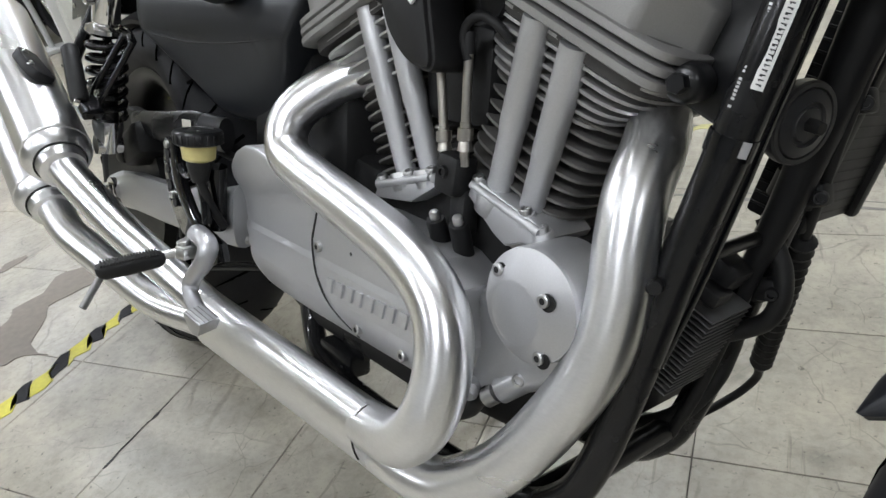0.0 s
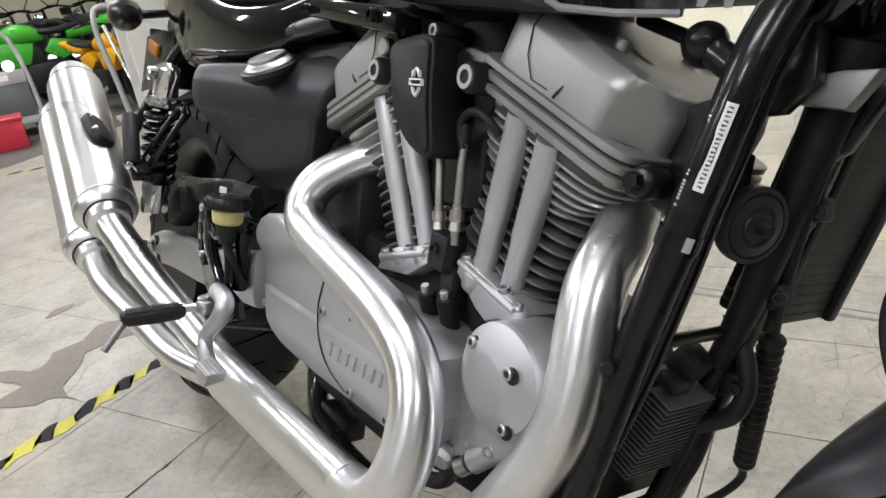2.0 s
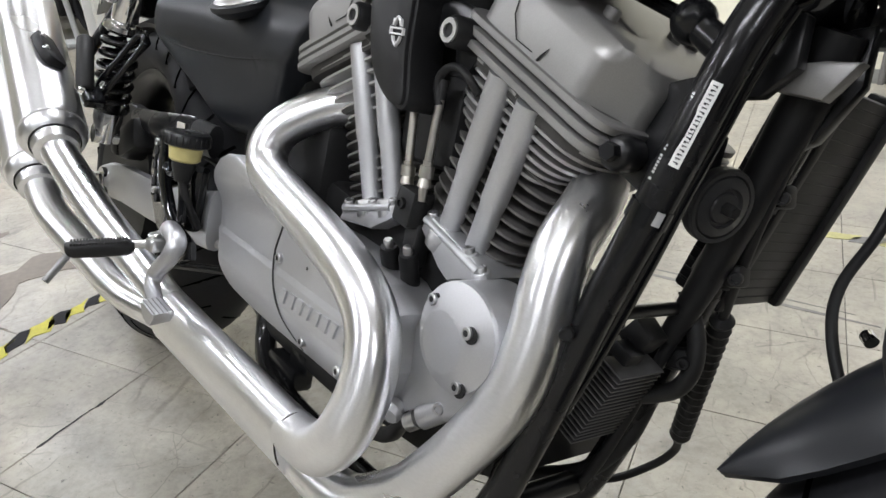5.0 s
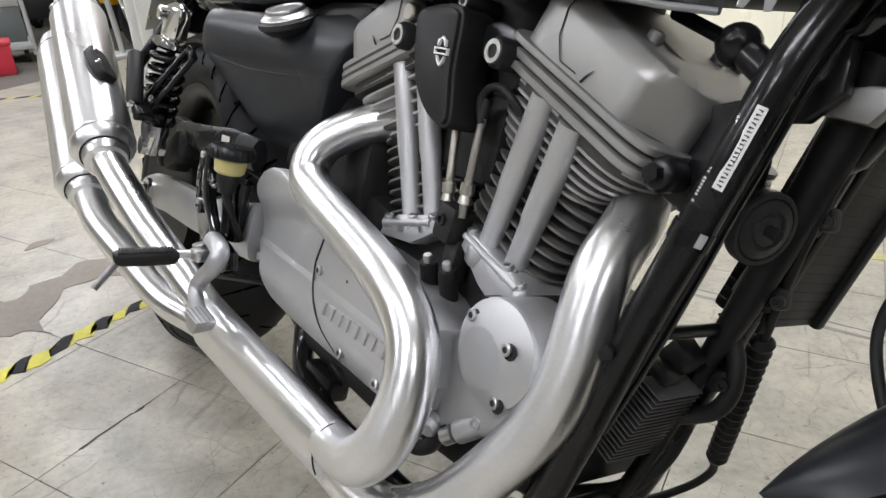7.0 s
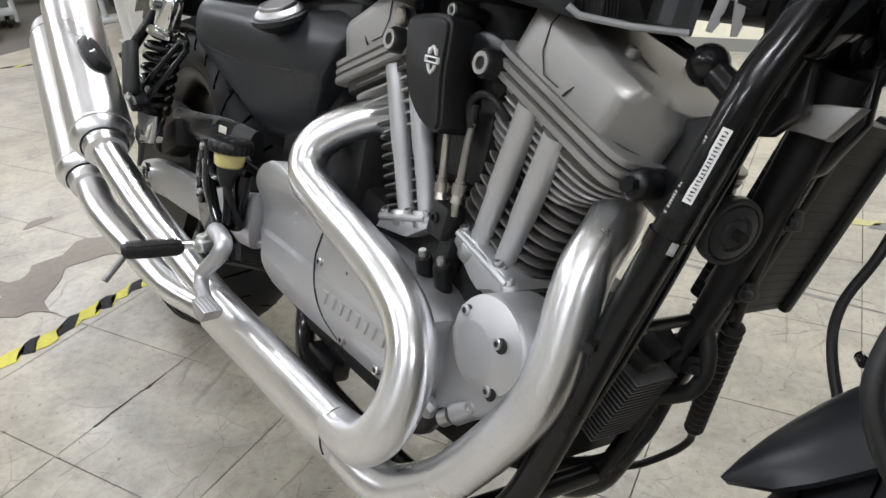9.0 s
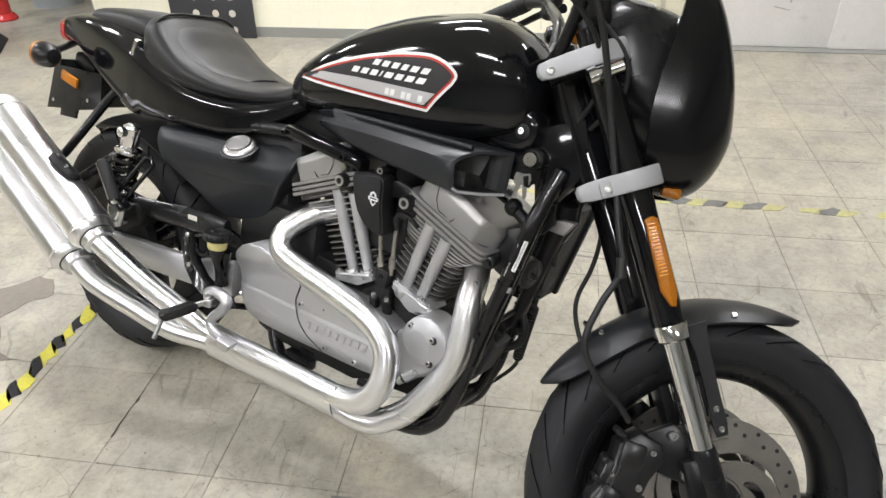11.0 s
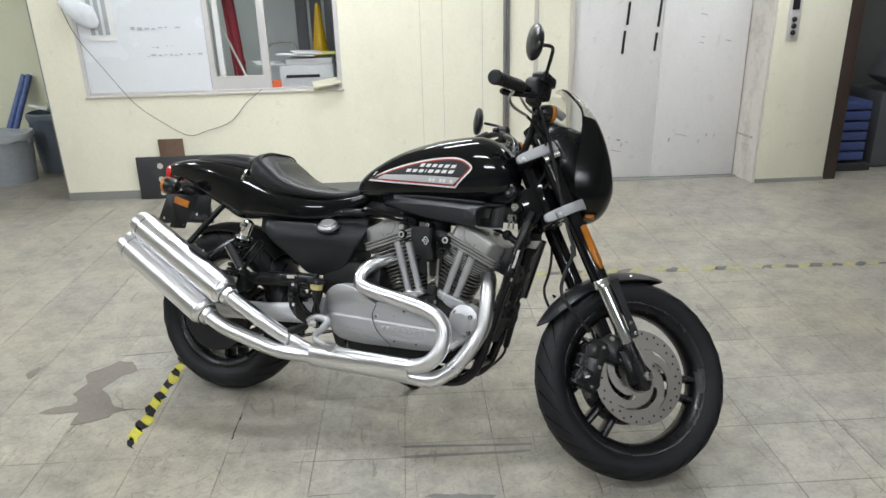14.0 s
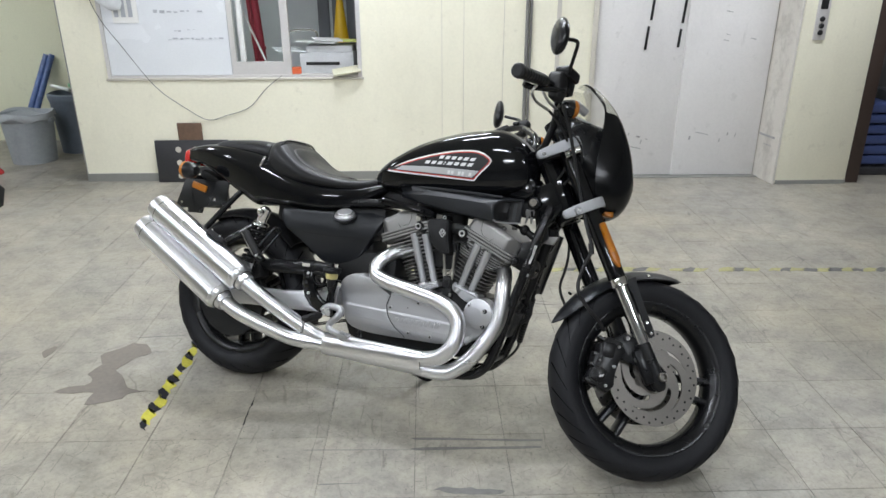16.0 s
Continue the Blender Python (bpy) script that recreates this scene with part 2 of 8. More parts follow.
def lamp_material(name, colour, strength):
    m = bpy.data.materials.new(name)
    m.use_nodes = True
    b = m.node_tree.nodes["Principled BSDF"]
    b.inputs["Base Color"].default_value = (*colour, 1)
    b.inputs["Emission Color"].default_value = (*colour, 1)
    b.inputs["Emission Strength"].default_value = strength
    return m


def wall_paint(name, base, dirt, amount, rough=0.5, worn=0.0):
    """Old wall paint: scuffs and smears over a plain coat, fine specks and upright streaks; worn adds chipped blotches."""
    m = material(name, base, rough, fine=60, coarse=1.6, vary=0.05, bump=0.15, deep=0.001)
    nt = m.node_tree
    b = nt.nodes["Principled BSDF"]
    was = b.inputs["Base Color"].links[0].from_socket
    co = nt.nodes.new("ShaderNodeTexCoord")
    for scale, detail, stretch, lo, hi, k in ((7.0, 9.0, (1, 1, 1), 0.60, 0.78, amount), (22.0, 6.0, (1, 1, 0.12), 0.64, 0.76, amount * 0.7), (60.0, 3.0, (1, 1, 1), 0.68, 0.76, amount * 0.8), (4.5, 10.0, (1, 1, 0.7), 0.52, 0.64, worn), (1.3, 6.0, (1, 1, 0.4), 0.5, 0.75, amount * 0.35)):
        if k <= 0:
            continue
        mp = nt.nodes.new("ShaderNodeMapping")
        mp.inputs["Scale"].default_value = stretch
        nt.links.new(co.outputs["Object"], mp.inputs["Vector"])
        n = nt.nodes.new("ShaderNodeTexNoise")
        n.inputs["Scale"].default_value, n.inputs["Detail"].default_value, n.inputs["Roughness"].default_value = scale, detail, 0.7
        nt.links.new(mp.outputs["Vector"], n.inputs["Vector"])
        r = nt.nodes.new("ShaderNodeMapRange")
        r.inputs["From Min"].default_value, r.inputs["From Max"].default_value = lo, hi
        r.inputs["To Max"].default_value = k
        nt.links.new(n.outputs["Fac"], r.inputs["Value"])
        mx = nt.nodes.new("ShaderNodeMix")
        mx.data_type = "RGBA"
        mx.inputs[7].default_value = (*dirt, 1)
        nt.links.new(r.outputs["Result"], mx.inputs[0])
        nt.links.new(was, mx.inputs[6])
        was = mx.outputs[2]
    nt.links.new(was, b.inputs["Base Color"])
    return m


def floor_material(name, base):
    """Worn vinyl tile: a tone for each tile, cloudy grime, scratches and specks."""
    m = bpy.data.materials.new(name)
    m.use_nodes = True
    nt = m.node_tree
    b = nt.nodes["Principled BSDF"]
    geo = nt.nodes.new("ShaderNodeNewGeometry")

    def noise_of(scale, detail, rough, stretch=None, turn=0.0, distort=0.0):
        v = geo.outputs["Position"]
        if stretch:
            mp = nt.nodes.new("ShaderNodeMapping")
            mp.inputs["Scale"].default_value = stretch
            mp.inputs["Rotation"].default_value = (0, 0, radians(turn))
            nt.links.new(v, mp.inputs["Vector"])
            v = mp.outputs["Vector"]
        n = nt.nodes.new("ShaderNodeTexNoise")
        n.inputs["Scale"].default_value, n.inputs["Detail"].default_value, n.inputs["Roughness"].default_value = scale, detail, rough
        n.inputs["Distortion"].default_value = distort
        nt.links.new(v, n.inputs["Vector"])
        return n.outputs["Fac"]

    def rng(s, a, z, lo, hi):
        r = nt.nodes.new("ShaderNodeMapRange")
        for k, v in (("From Min", a), ("From Max", z), ("To Min", lo), ("To Max", hi)):
            r.inputs[k].default_value = v
        nt.links.new(s, r.inputs["Value"])
        return r.outputs["Result"]

    def times(a, c):
        n = nt.nodes.new("ShaderNodeMath")
        n.operation = "MULTIPLY"
        nt.links.new(a, n.inputs[0])
        nt.links.new(c, n.inputs[1])
        return n.outputs["Value"]

    info = nt.nodes.new("ShaderNodeObjectInfo")
    k = rng(info.outputs["Random"], 0, 1, 0.94, 1.05)
    k = times(k, rng(noise_of(2.2, 7, 0.65), 0.34, 0.66, 0.76, 1.10))
    k = times(k, rng(noise_of(9, 9, 0.74), 0.36, 0.56, 0.80, 1.05))
    k = times(k, rng(noise_of(24, 8, 0.72, None, 0, 0.8), 0.36, 0.50, 0.86, 1.0))
    k = times(k, rng(noise_of(60, 6, 0.72), 0.38, 0.52, 0.88, 1.02))
    for turn, s, w in ((18, 5.0, 6), (-52, 4.0, 7), (71, 4.5, 6), (-8, 6.0, 8)):
        k = times(k, rng(noise_of(s, 3, 0.55, (w, 0.7, 1), turn, 1.2), 0.68, 0.73, 1.0, 0.70))
    k = times(k, rng(noise_of(90, 3, 0.6), 0.64, 0.72, 1.0, 0.42))
    k = times(k, rng(noise_of(26, 3, 0.6, (1, 2.4, 1), 33), 0.66, 0.74, 1.0, 0.62))
    k = times(k, rng(noise_of(3.1, 4, 0.7, None, 0, 1.5), 0.60, 0.72, 1.0, 0.74))
    # fine crazing and short scratches
    for scale, thin, keep, seed in ((7.0, 0.010, 0.50, 0.0), (13.0, 0.013, 0.53, 3.7), (3.2, 0.006, 0.50, 8.1)):
        warp = nt.nodes.new("ShaderNodeTexNoise")
        warp.inputs["Scale"].default_value, warp.inputs["Detail"].default_value = scale * 0.8, 4
        nt.links.new(geo.outputs["Position"], warp.inputs["Vector"])
        mv = nt.nodes.new("ShaderNodeVectorMath")
        mv.operation = "MULTIPLY_ADD"
        mv.inputs[1].default_value = (0.7 / scale, 0.7 / scale, 0)
        nt.links.new(warp.outputs["Color"], mv.inputs[0])
        nt.links.new(geo.outputs["Position"], mv.inputs[2])
        vor = nt.nodes.new("ShaderNodeTexVoronoi")
        vor.feature = "DISTANCE_TO_EDGE"
        vor.inputs["Scale"].default_value = scale
        nt.links.new(mv.outputs["Vector"], vor.inputs["Vector"])
        line = rng(vor.outputs["Distance"], thin * 0.3, thin, 0.30, 0.0)
        mask = rng(noise_of(scale * 0.55 + seed, 3, 0.5), keep, keep + 0.1, 0.0, 1.0)
        inv = nt.nodes.new("ShaderNodeMath")
        inv.operation = "SUBTRACT"
        inv.inputs[0].default_value = 1.0
        nt.links.new(times(line, mask), inv.inputs[1])
        k = times(k, inv.outputs["Value"])
    mul = nt.nodes.new("ShaderNodeVectorMath")
    mul.operation = "SCALE"
    nt.links.new(k, mul.inputs["Scale"])
    tone = nt.nodes.new("ShaderNodeMix")
    tone.data_type = "RGBA"
    tone.inputs[6].default_value = (*base, 1)
    tone.inputs[7].default_value = (base[0] * 0.97, base[1] * 0.93, base[2] * 0.84, 1)
    nt.links.new(rng(noise_of(1.1, 5, 0.6), 0.35, 0.65, 0, 1), tone.inputs[0])
    nt.links.new(tone.outputs[2], mul.inputs[0])
    nt.links.new(mul.outputs["Vector"], b.inputs["Base Color"])
    nt.links.new(rng(noise_of(6, 6, 0.65), 0.3, 0.7, 0.3, 0.52), b.inputs["Roughness"])
    bp = nt.nodes.new("ShaderNodeBump")
    bp.inputs["Strength"].default_value, bp.inputs["Distance"].default_value = 0.25, 0.002
    nt.links.new(noise_of(9, 6, 0.6), bp.inputs["Height"])
    nt.links.new(bp.outputs["Normal"], b.inputs["Normal"])
    return m


TILE_M = floor_material("worn_vinyl_tile", (0.362, 0.344, 0.298))
SUBFLOOR = material("bitumen_subfloor", (0.09, 0.082, 0.07), 0.6, fine=60, coarse=5, vary=0.25, bump=0.3)
PATCH = material("bare_screed", (0.185, 0.162, 0.136), 0.65, fine=60, coarse=6, vary=0.18, bump=0.3)
TAPE_Y = material("worn_yellow_tape", (0.50, 0.46, 0.045), 0.5, fine=90, coarse=14, vary=0.2)
TAPE_K = material("worn_black_tape", (0.02, 0.02, 0.022), 0.65, fine=90, coarse=14, vary=0.3, set={"Specular IOR Level": 0.15})
SCUFF = material("rubber_scuff", (0.17, 0.165, 0.155), 0.55, fine=40, coarse=9, vary=0.3)
WALL = wall_paint("cream_wall_paint", (0.83, 0.80, 0.645), (0.40, 0.36, 0.26), 0.4)
WALL2 = wall_paint("old_green_cream_paint", (0.72, 0.72, 0.53), (0.32, 0.3, 0.2), 0.35)
DOORP = wall_paint("grey_lift_door_paint", (0.752, 0.735, 0.716), (0.33, 0.31, 0.29), 0.5, 0.42)
FRAMEP = wall_paint("chipped_frame_paint", (0.56, 0.53, 0.46), (0.3, 0.27, 0.22), 0.7, 0.5)
JAMBP = wall_paint("bare_patched_jamb", (0.66, 0.63, 0.57), (0.36, 0.33, 0.29), 0.6, 0.6, 0.55)
SCRAPE = material("grey_scrape", (0.40, 0.39, 0.385), 0.6, fine=80, coarse=20, vary=0.4)
SKIRT = wall_paint("grey_skirting", (0.25, 0.25, 0.23), (0.12, 0.11, 0.1), 0.5)
CEILM = material("ceiling_paint", (0.62, 0.62, 0.6), 0.7, fine=30, coarse=1.0, vary=0.05)
ALU = material("anodised_sash", (0.66, 0.64, 0.62), 0.45, 0.35, vary=0.08)
BOARD = material("whiteboard_enamel", (0.74, 0.76, 0.78), 0.25, vary=0.04, coarse=3)
TAPE_Y2 = material("faded_yellow_tape", (0.36, 0.34, 0.15), 0.5, fine=60, coarse=9, vary=0.3)
TAPE_K2 = material("faded_black_tape", (0.12, 0.12, 0.115), 0.5, fine=60, coarse=9, vary=0.4)


# ---- the room ----
def slab(x0, x1, y0, y1, z0, z1, bevel=0.0):
    return box(((x0 + x1) / 2, (y0 + y1) / 2, (z0 + z1) / 2), (x1 - x0, y1 - y0, z1 - z0), bevel)


WY = 3.86
floor = thing("floor", slab(-10, 7, -6, 8, -0.12, -0.004), SUBFLOOR, "worn cream vinyl tile floor with scratches and open joints", "floor", kind="structure")
thing("ceiling", slab(-10, 7, -6, 8, CEIL, CEIL + 0.15), CEILM, "plain pale painted workshop ceiling", "ceiling", kind="structure")
# unseen south and east walls, toned grey to darken reflections in the steel pipes
UNSEEN_GREY = wall_paint("reflection_grey_paint", (0.28, 0.285, 0.28), (0.15, 0.15, 0.14), 0.5, 0.55)
thing("wall_south", slab(-10, 7, -6.2, -6, 0, CEIL), UNSEEN_GREY, "unseen closing wall toned grey to darken reflections in the pipes", "wall", kind="structure")
thing("wall_east", slab(7, 7.2, -6, 8, 0, CEIL), UNSEEN_GREY, "unseen closing wall toned grey to darken reflections in the pipes", "wall", kind="structure")
thing("wall_west", slab(-10.2, -10, -6, 8, 0, CEIL), WALL, "plain cream painted workshop wall", "wall", kind="structure")
thing("wall_back", slab(-10, 7, 8, 8.2, 0, CEIL), WALL2, "plain cream painted workshop wall", "wall", kind="structure")
WX0, WX1, WZ0, WZ1 = -2.262, -0.415, 0.775, 1.85
thing("wall_north", join(slab(-2.541, WX0, WY, WY + 0.16, 0, CEIL), slab(WX1, 1.27, WY, WY + 0.16, 0, CEIL),
                         slab(WX0, WX1, WY, WY + 0.16, 0, WZ0), slab(WX0, WX1, WY, WY + 0.16, WZ1, CEIL)),
      WALL, "scuffed cream painted wall with a window into an office", "wall", kind="structure")
thing("wall_above_lift", slab(1.27, 2.62, WY - 0.02, WY + 0.16, 2.25, CEIL), WALL, "cream painted wall above the lift doors", "wall", kind="structure")
thing("wall_pillar", slab(2.66, 3.19, 3.6, 4.4, 0, CEIL, 0.006), WALL, "cream painted pillar beside the lift doors", "wall", kind="structure")
thing("baseboard", join(slab(-2.541, 1.27, WY - 0.006, WY, 0.0, 0.062), slab(2.66, 3.19, 3.594, 3.6, 0.0, 0.03)), SKIRT, "thin grey rubber skirting with dirt along it", "baseboard", kind="structure")
# joints and conduit of the wall
thing("trim", join(*[slab(x - 0.0015, x + 0.0015, WY - 0.003, WY, 0.08, CEIL) for x in (0.171, 0.33, 0.62)]), FRAMEP, "thin raised joints between wall panels", "trim", kind="structure")
thing("conduit_pipe", join(rod((0.785, WY - 0.018, 0.0), (0.785, WY - 0.018, CEIL), 0.014), rod((0.812, WY - 0.014, 0.0), (0.812, WY - 0.014, CEIL), 0.009)),
      material("grey_conduit", (0.16, 0.155, 0.145), 0.5, vary=0.15), "dark grey conduit pipes running up the cream wall", "pipe")

# lift doors
lift = root("door_1", pose(0, 0, 0), "grey painted two-panel lift doors with scuffs and tape marks", "door", kind="structure")
part("door_panel", slab(1.30, 1.957, WY + 0.012, WY + 0.05, 0.008, 2.25, 0.004), DOORP, lift)
part("door_panel", slab(1.955, 2.60, WY - 0.004, WY + 0.034, 0.008, 2.25, 0.004), DOORP, lift)
part("door_frame", join(slab(1.262, 1.30, WY - 0.01, WY + 0.06, 0, 2.25, 0.004), slab(1.0, 1.03, WY - 0.006, WY, 0, CEIL)), FRAMEP, lift)
side = bmesh.new()
v = [side.verts.new(p) for p in ((2.602, WY + 0.05, 0), (2.640, 3.605, 0), (2.656, 3.605, 0), (2.656, WY + 0.05, 0))]
f = side.faces.new(v)
ext = bmesh.ops.extrude_face_region(side, geom=[f])
bmesh.ops.translate(side, vec=(0, 0, 2.6), verts=[q for q in ext["geom"] if isinstance(q, bmesh.types.BMVert)])
part("door_jamb", side, JAMBP, lift, "chipped grey door jamb with a dark scrape", angle=20)
part("sill", slab(1.28, 2.62, WY - 0.06, WY + 0.04, 0.0, 0.006), SKIRT, lift)
for x, z0, z1 in ((1.668, 0.955, 1.12), (1.692, 1.16, 1.32), (1.908, 0.97, 1.10), (1.925, 1.14, 1.34)):
    y = WY + 0.008 if x < 1.95 else WY - 0.008
    part("tape_mark", box((x, y, (z0 + z1) / 2), (0.018, 0.004, z1 - z0), 0.001, 1, (0, 4, 0)), INK, lift, "strip of black tape")
# dirt and scrapes on the lift side
for y, z, w, h in ((3.76, 0.335, 0.2, 0.016), (3.74, 0.27, 0.10, 0.005)):
    x = 2.602 + (WY + 0.05 - y) / 0.305 * 0.038
    part("scrape", box((x - 0.0005, y, z), (0.003, w, h), 0.0008, 1, (0, 0, 7.1)), SCRAPE, lift, "dark scrape")
for x, z, w, h in ((1.675, 0.31, 0.03, 0.012), (1.70, 0.27, 0.008, 0.03), (1.66, 0.225, 0.09, 0.006), (1.60, 0.33, 0.006, 0.02), (1.74, 0.29, 0.02, 0.006), (2.068, 0.30, 0.012, 0.03), (2.16, 0.335, 0.10, 0.005), (2.3, 0.28, 0.006, 0.028), (2.36, 0.33, 0.008, 0.02), (2.42, 0.32, 0.006, 0.03), (2.25, 1.02, 0.04, 0.006), (2.26, 1.06, 0.03, 0.005), (2.25, 1.22, 0.05, 0.006), (2.45, 1.03, 0.04, 0.006)):
    part("smudge", box((x, WY + (0.0105 if x < 1.95 else -0.0055), z), (w, 0.003, h), 0.001, 1, (0, 12, 0)), SCRAPE, lift, "grey smudge")
# call panel
panel = root("lift_call_panel", pose(2.785, 3.6, 1.17), "grey steel lift call panel with black buttons", "lift panel")
part("cover_plate", box((0, -0.006, 0.05), (0.085, 0.012, 0.36), 0.003), ALU, panel)
for z in (-0.08, -0.035, 0.01):
    part("button", lathe([(0.018, 0.0), (0.018, 0.006), (0.014, 0.009), (0.0005, 0.009)], (0, -0.012, z), (0, -1, 0), 16), INK, panel)
part("display", box((0, -0.013, 0.12), (0.05, 0.004, 0.09), 0.001, 1), INK, panel)

# the tiles
T = 0.303


def tile_mesh():
    bm = box((0, 0, -0.002), (T - 0.0015, T - 0.0015, 0.004))
    top = [e for e in bm.edges if all(q.co.z > -0.001 for q in e.verts)]
    bmesh.ops.bevel(bm, geom=top, offset=0.0006, segments=1, affect="EDGES")
    return mesh_of("tile", bm, TILE_M, 15)


# ---- window and office ----
win = root("window_1", pose(0, 0, 0), "aluminium framed sliding window with a whiteboard fixed behind one half", "window", kind="structure")
part("window_sill", slab(WX0 - 0.012, WX1 + 0.012, WY - 0.012, WY + 0.12, WZ0 - 0.016, WZ0, 0.003), FRAMEP, win)
part("window_frame", join(slab(WX0, WX0 + 0.025, WY - 0.008, WY + 0.1, WZ0, WZ1), slab(WX1 - 0.03, WX1, WY - 0.008, WY + 0.1, WZ0, WZ1),
                          slab(WX0, WX1, WY - 0.008, WY + 0.1, WZ1 - 0.03, WZ1), slab(WX0, WX1, WY, WY + 0.09, WZ0, WZ0 + 0.018)), ALU, win)
part("sash", join(slab(-1.36, -1.325, WY + 0.01, WY + 0.05, WZ0 + 0.018, WZ1), slab(-1.30, -1.262, WY + 0.045, WY + 0.075, WZ0 + 0.018, WZ1),
                  slab(-0.985, -0.93, WY + 0.01, WY + 0.045, WZ0 + 0.018, WZ1), slab(-1.325, -0.985, WY + 0.01, WY + 0.045, WZ0 + 0.018, WZ0 + 0.11)), ALU, win)
GLASS = bpy.data.materials.new("window_glass")
GLASS.use_nodes = True
g_ = GLASS.node_tree.nodes["Principled BSDF"]
g_.inputs["Transmission Weight"].default_value, g_.inputs["Roughness"].default_value, g_.inputs["IOR"].default_value = 1.0, 0.03, 1.1
g_.inputs["Base Color"].default_value = (0.95, 0.98, 0.97, 1)
pane = part("pane", slab(-1.325, -0.985, WY + 0.025, WY + 0.03, WZ0 + 0.11, WZ1 - 0.03), GLASS, win)
pane.visible_shadow = False
wb = root("whiteboard", pose(0, 0, 0), "whiteboard with faint handwriting filling half the window", "whiteboard")
part("surface", slab(WX0 + 0.026, -1.362, WY + 0.004, WY + 0.02, WZ0 + 0.02, WZ1 - 0.03), BOARD, wb)
rng = random.Random(5)
for row, z in enumerate((1.235, 1.11, 1.05)):
    x = -1.87 + 0.08 * (row > 0)
    while x < (-1.56, -1.6, -1.4)[row]:
        w = rng.uniform(0.012, 0.035)
        if rng.random() < 0.8:
            part("ink_bar", box((x + w / 2, WY + 0.001, z + rng.uniform(-0.006, 0.006)), (w, 0.004, rng.uniform(0.006, 0.022) if row == 0 else rng.uniform(0.003, 0.012)), 0),
                 material("faded_ink", (0.42, 0.44, 0.47), 0.5) if row == 0 and x < -1.86 else bpy.data.materials["faded_ink"], wb)
        x += w + rng.uniform(0.008, 0.022)
part("printed_sheet", slab(-2.16, -1.98, WY - 0.003, WY + 0.001, 1.16, 1.5), PAPER, wb)
for k in range(3):
    part("print_bar", slab(-2.145 + 0.05 * k, -2.115 + 0.05 * k, WY - 0.006, WY - 0.003, 1.2, 1.46), bpy.data.materials["faded_ink"], wb)
thing("plastic_bag", moved(loft([(-0.12, 0.01, -0.02, 0.03), (-0.05, 0.035, -0.06, 0.05), (0.02, 0.03, -0.09, 0.06), (0.1, 0.03, -0.1, 0.05), (0.16, 0.008, -0.07, -0.02)], 2.2, 18), pose(-2.2, WY - 0.04, 1.38, 0, 25, 0)),
      material("cloudy_polythene", (0.7, 0.72, 0.74), 0.25, fine=30, vary=0.1, bump=0.6, deep=0.004), "crumpled clear plastic bag hanging at the window corner", "bag")
wire = [(-2.36, WY - 0.012, 1.6), (-2.27, WY - 0.012, 1.24), (-2.10, WY - 0.035, 0.98), (-1.92, WY - 0.035, 0.72), (-1.75, WY - 0.012, 0.57), (-1.58, WY - 0.012, 0.47), (-1.44, WY - 0.012, 0.5), (-1.26, WY - 0.012, 0.56), (-1.12, WY - 0.015, 0.70), (-1.0, WY - 0.03, 0.79)]
thing("hanging_cable", tube(wire, 0.0024, 8, 5), material("grey_cable", (0.12, 0.12, 0.11), 0.5), "thin grey cable drooping across the cream wall below the window", "cable")

# office seen through the window
# wall and panel colours are raised in place of the office's own lighting
thing("office_wall", slab(-2.5, 1.2, 6.2, 6.3, 0, CEIL), material("lightened_office_paint", (0.70, 0.74, 0.76), 0.6, vary=0.06), "pale blue grey office wall behind the window, lightened for the office's own light", "wall", kind="structure")
for k in range(7):
    x = -0.92 + 0.13 * k
    thing("folded_panel", slab(x, x + 0.1, 5.3, 5.36, 0.0, 2.1, 0.008), material("lightened_slate", (0.20, 0.21, 0.235), 0.45, 0.3) if k == 0 else bpy.data.materials["lightened_slate"],
          "slate upright panel stacked in the office, lightened for the office's own light", "panel", group="stacked panels")
desk = root("office_desk", pose(0, 0, 0), "grey office desk under the window", "desk")
part("desktop", slab(-1.4, -0.2, 4.15, 4.9, 0.70, 0.73, 0.004), ALU, desk)
for x in (-1.36, -0.24):
    for y in (4.2, 4.85):
        part("leg", slab(x - 0.02, x + 0.02, y - 0.02, y + 0.02, 0, 0.7), ALU, desk)
printer = root("printer", pose(-0.72, 4.42, 0.73), "pale grey office printer with papers on top", "printer")
part("body", box((0, 0, 0.09), (0.42, 0.36, 0.18), 0.012), material("pale_grey_plastic", (0.55, 0.56, 0.56), 0.45), printer)
part("paper_slot", box((-0.03, -0.182, 0.1), (0.26, 0.008, 0.022), 0.002), INK, printer)
part("tray", box((0.02, -0.02, 0.205), (0.36, 0.28, 0.05), 0.008), bpy.data.materials["pale_grey_plastic"], printer)
for k, (x, y, z, w, c) in enumerate([(-0.80, 4.33, 0.985, 0.3, (0.72, 0.74, 0.72)), (-0.62, 4.36, 0.995, 0.26, (0.62, 0.68, 0.2)), (-0.72, 4.33, 1.003, 0.22, (0.78, 0.78, 0.78)), (-1.02, 4.3, 0.93, 0.22, (0.72, 0.76, 0.75))]):
    thing("paper_sheet", box((x, y, z), (w, 0.2, 0.012), 0.002, 1, (2 * k - 3, 3, 8 * k)), material(f"sheet_tone", c, 0.5), "loose sheets of paper piled on the printer", "paper")
thing("open_notebook", box((-0.53, WY + 0.0, WZ0 + 0.045), (0.2, 0.13, 0.014), 0.003, 1, (12, -8, 10)), material("yellowed_page", (0.62, 0.60, 0.45), 0.5), "open notebook lying on the window sill", "notebook")
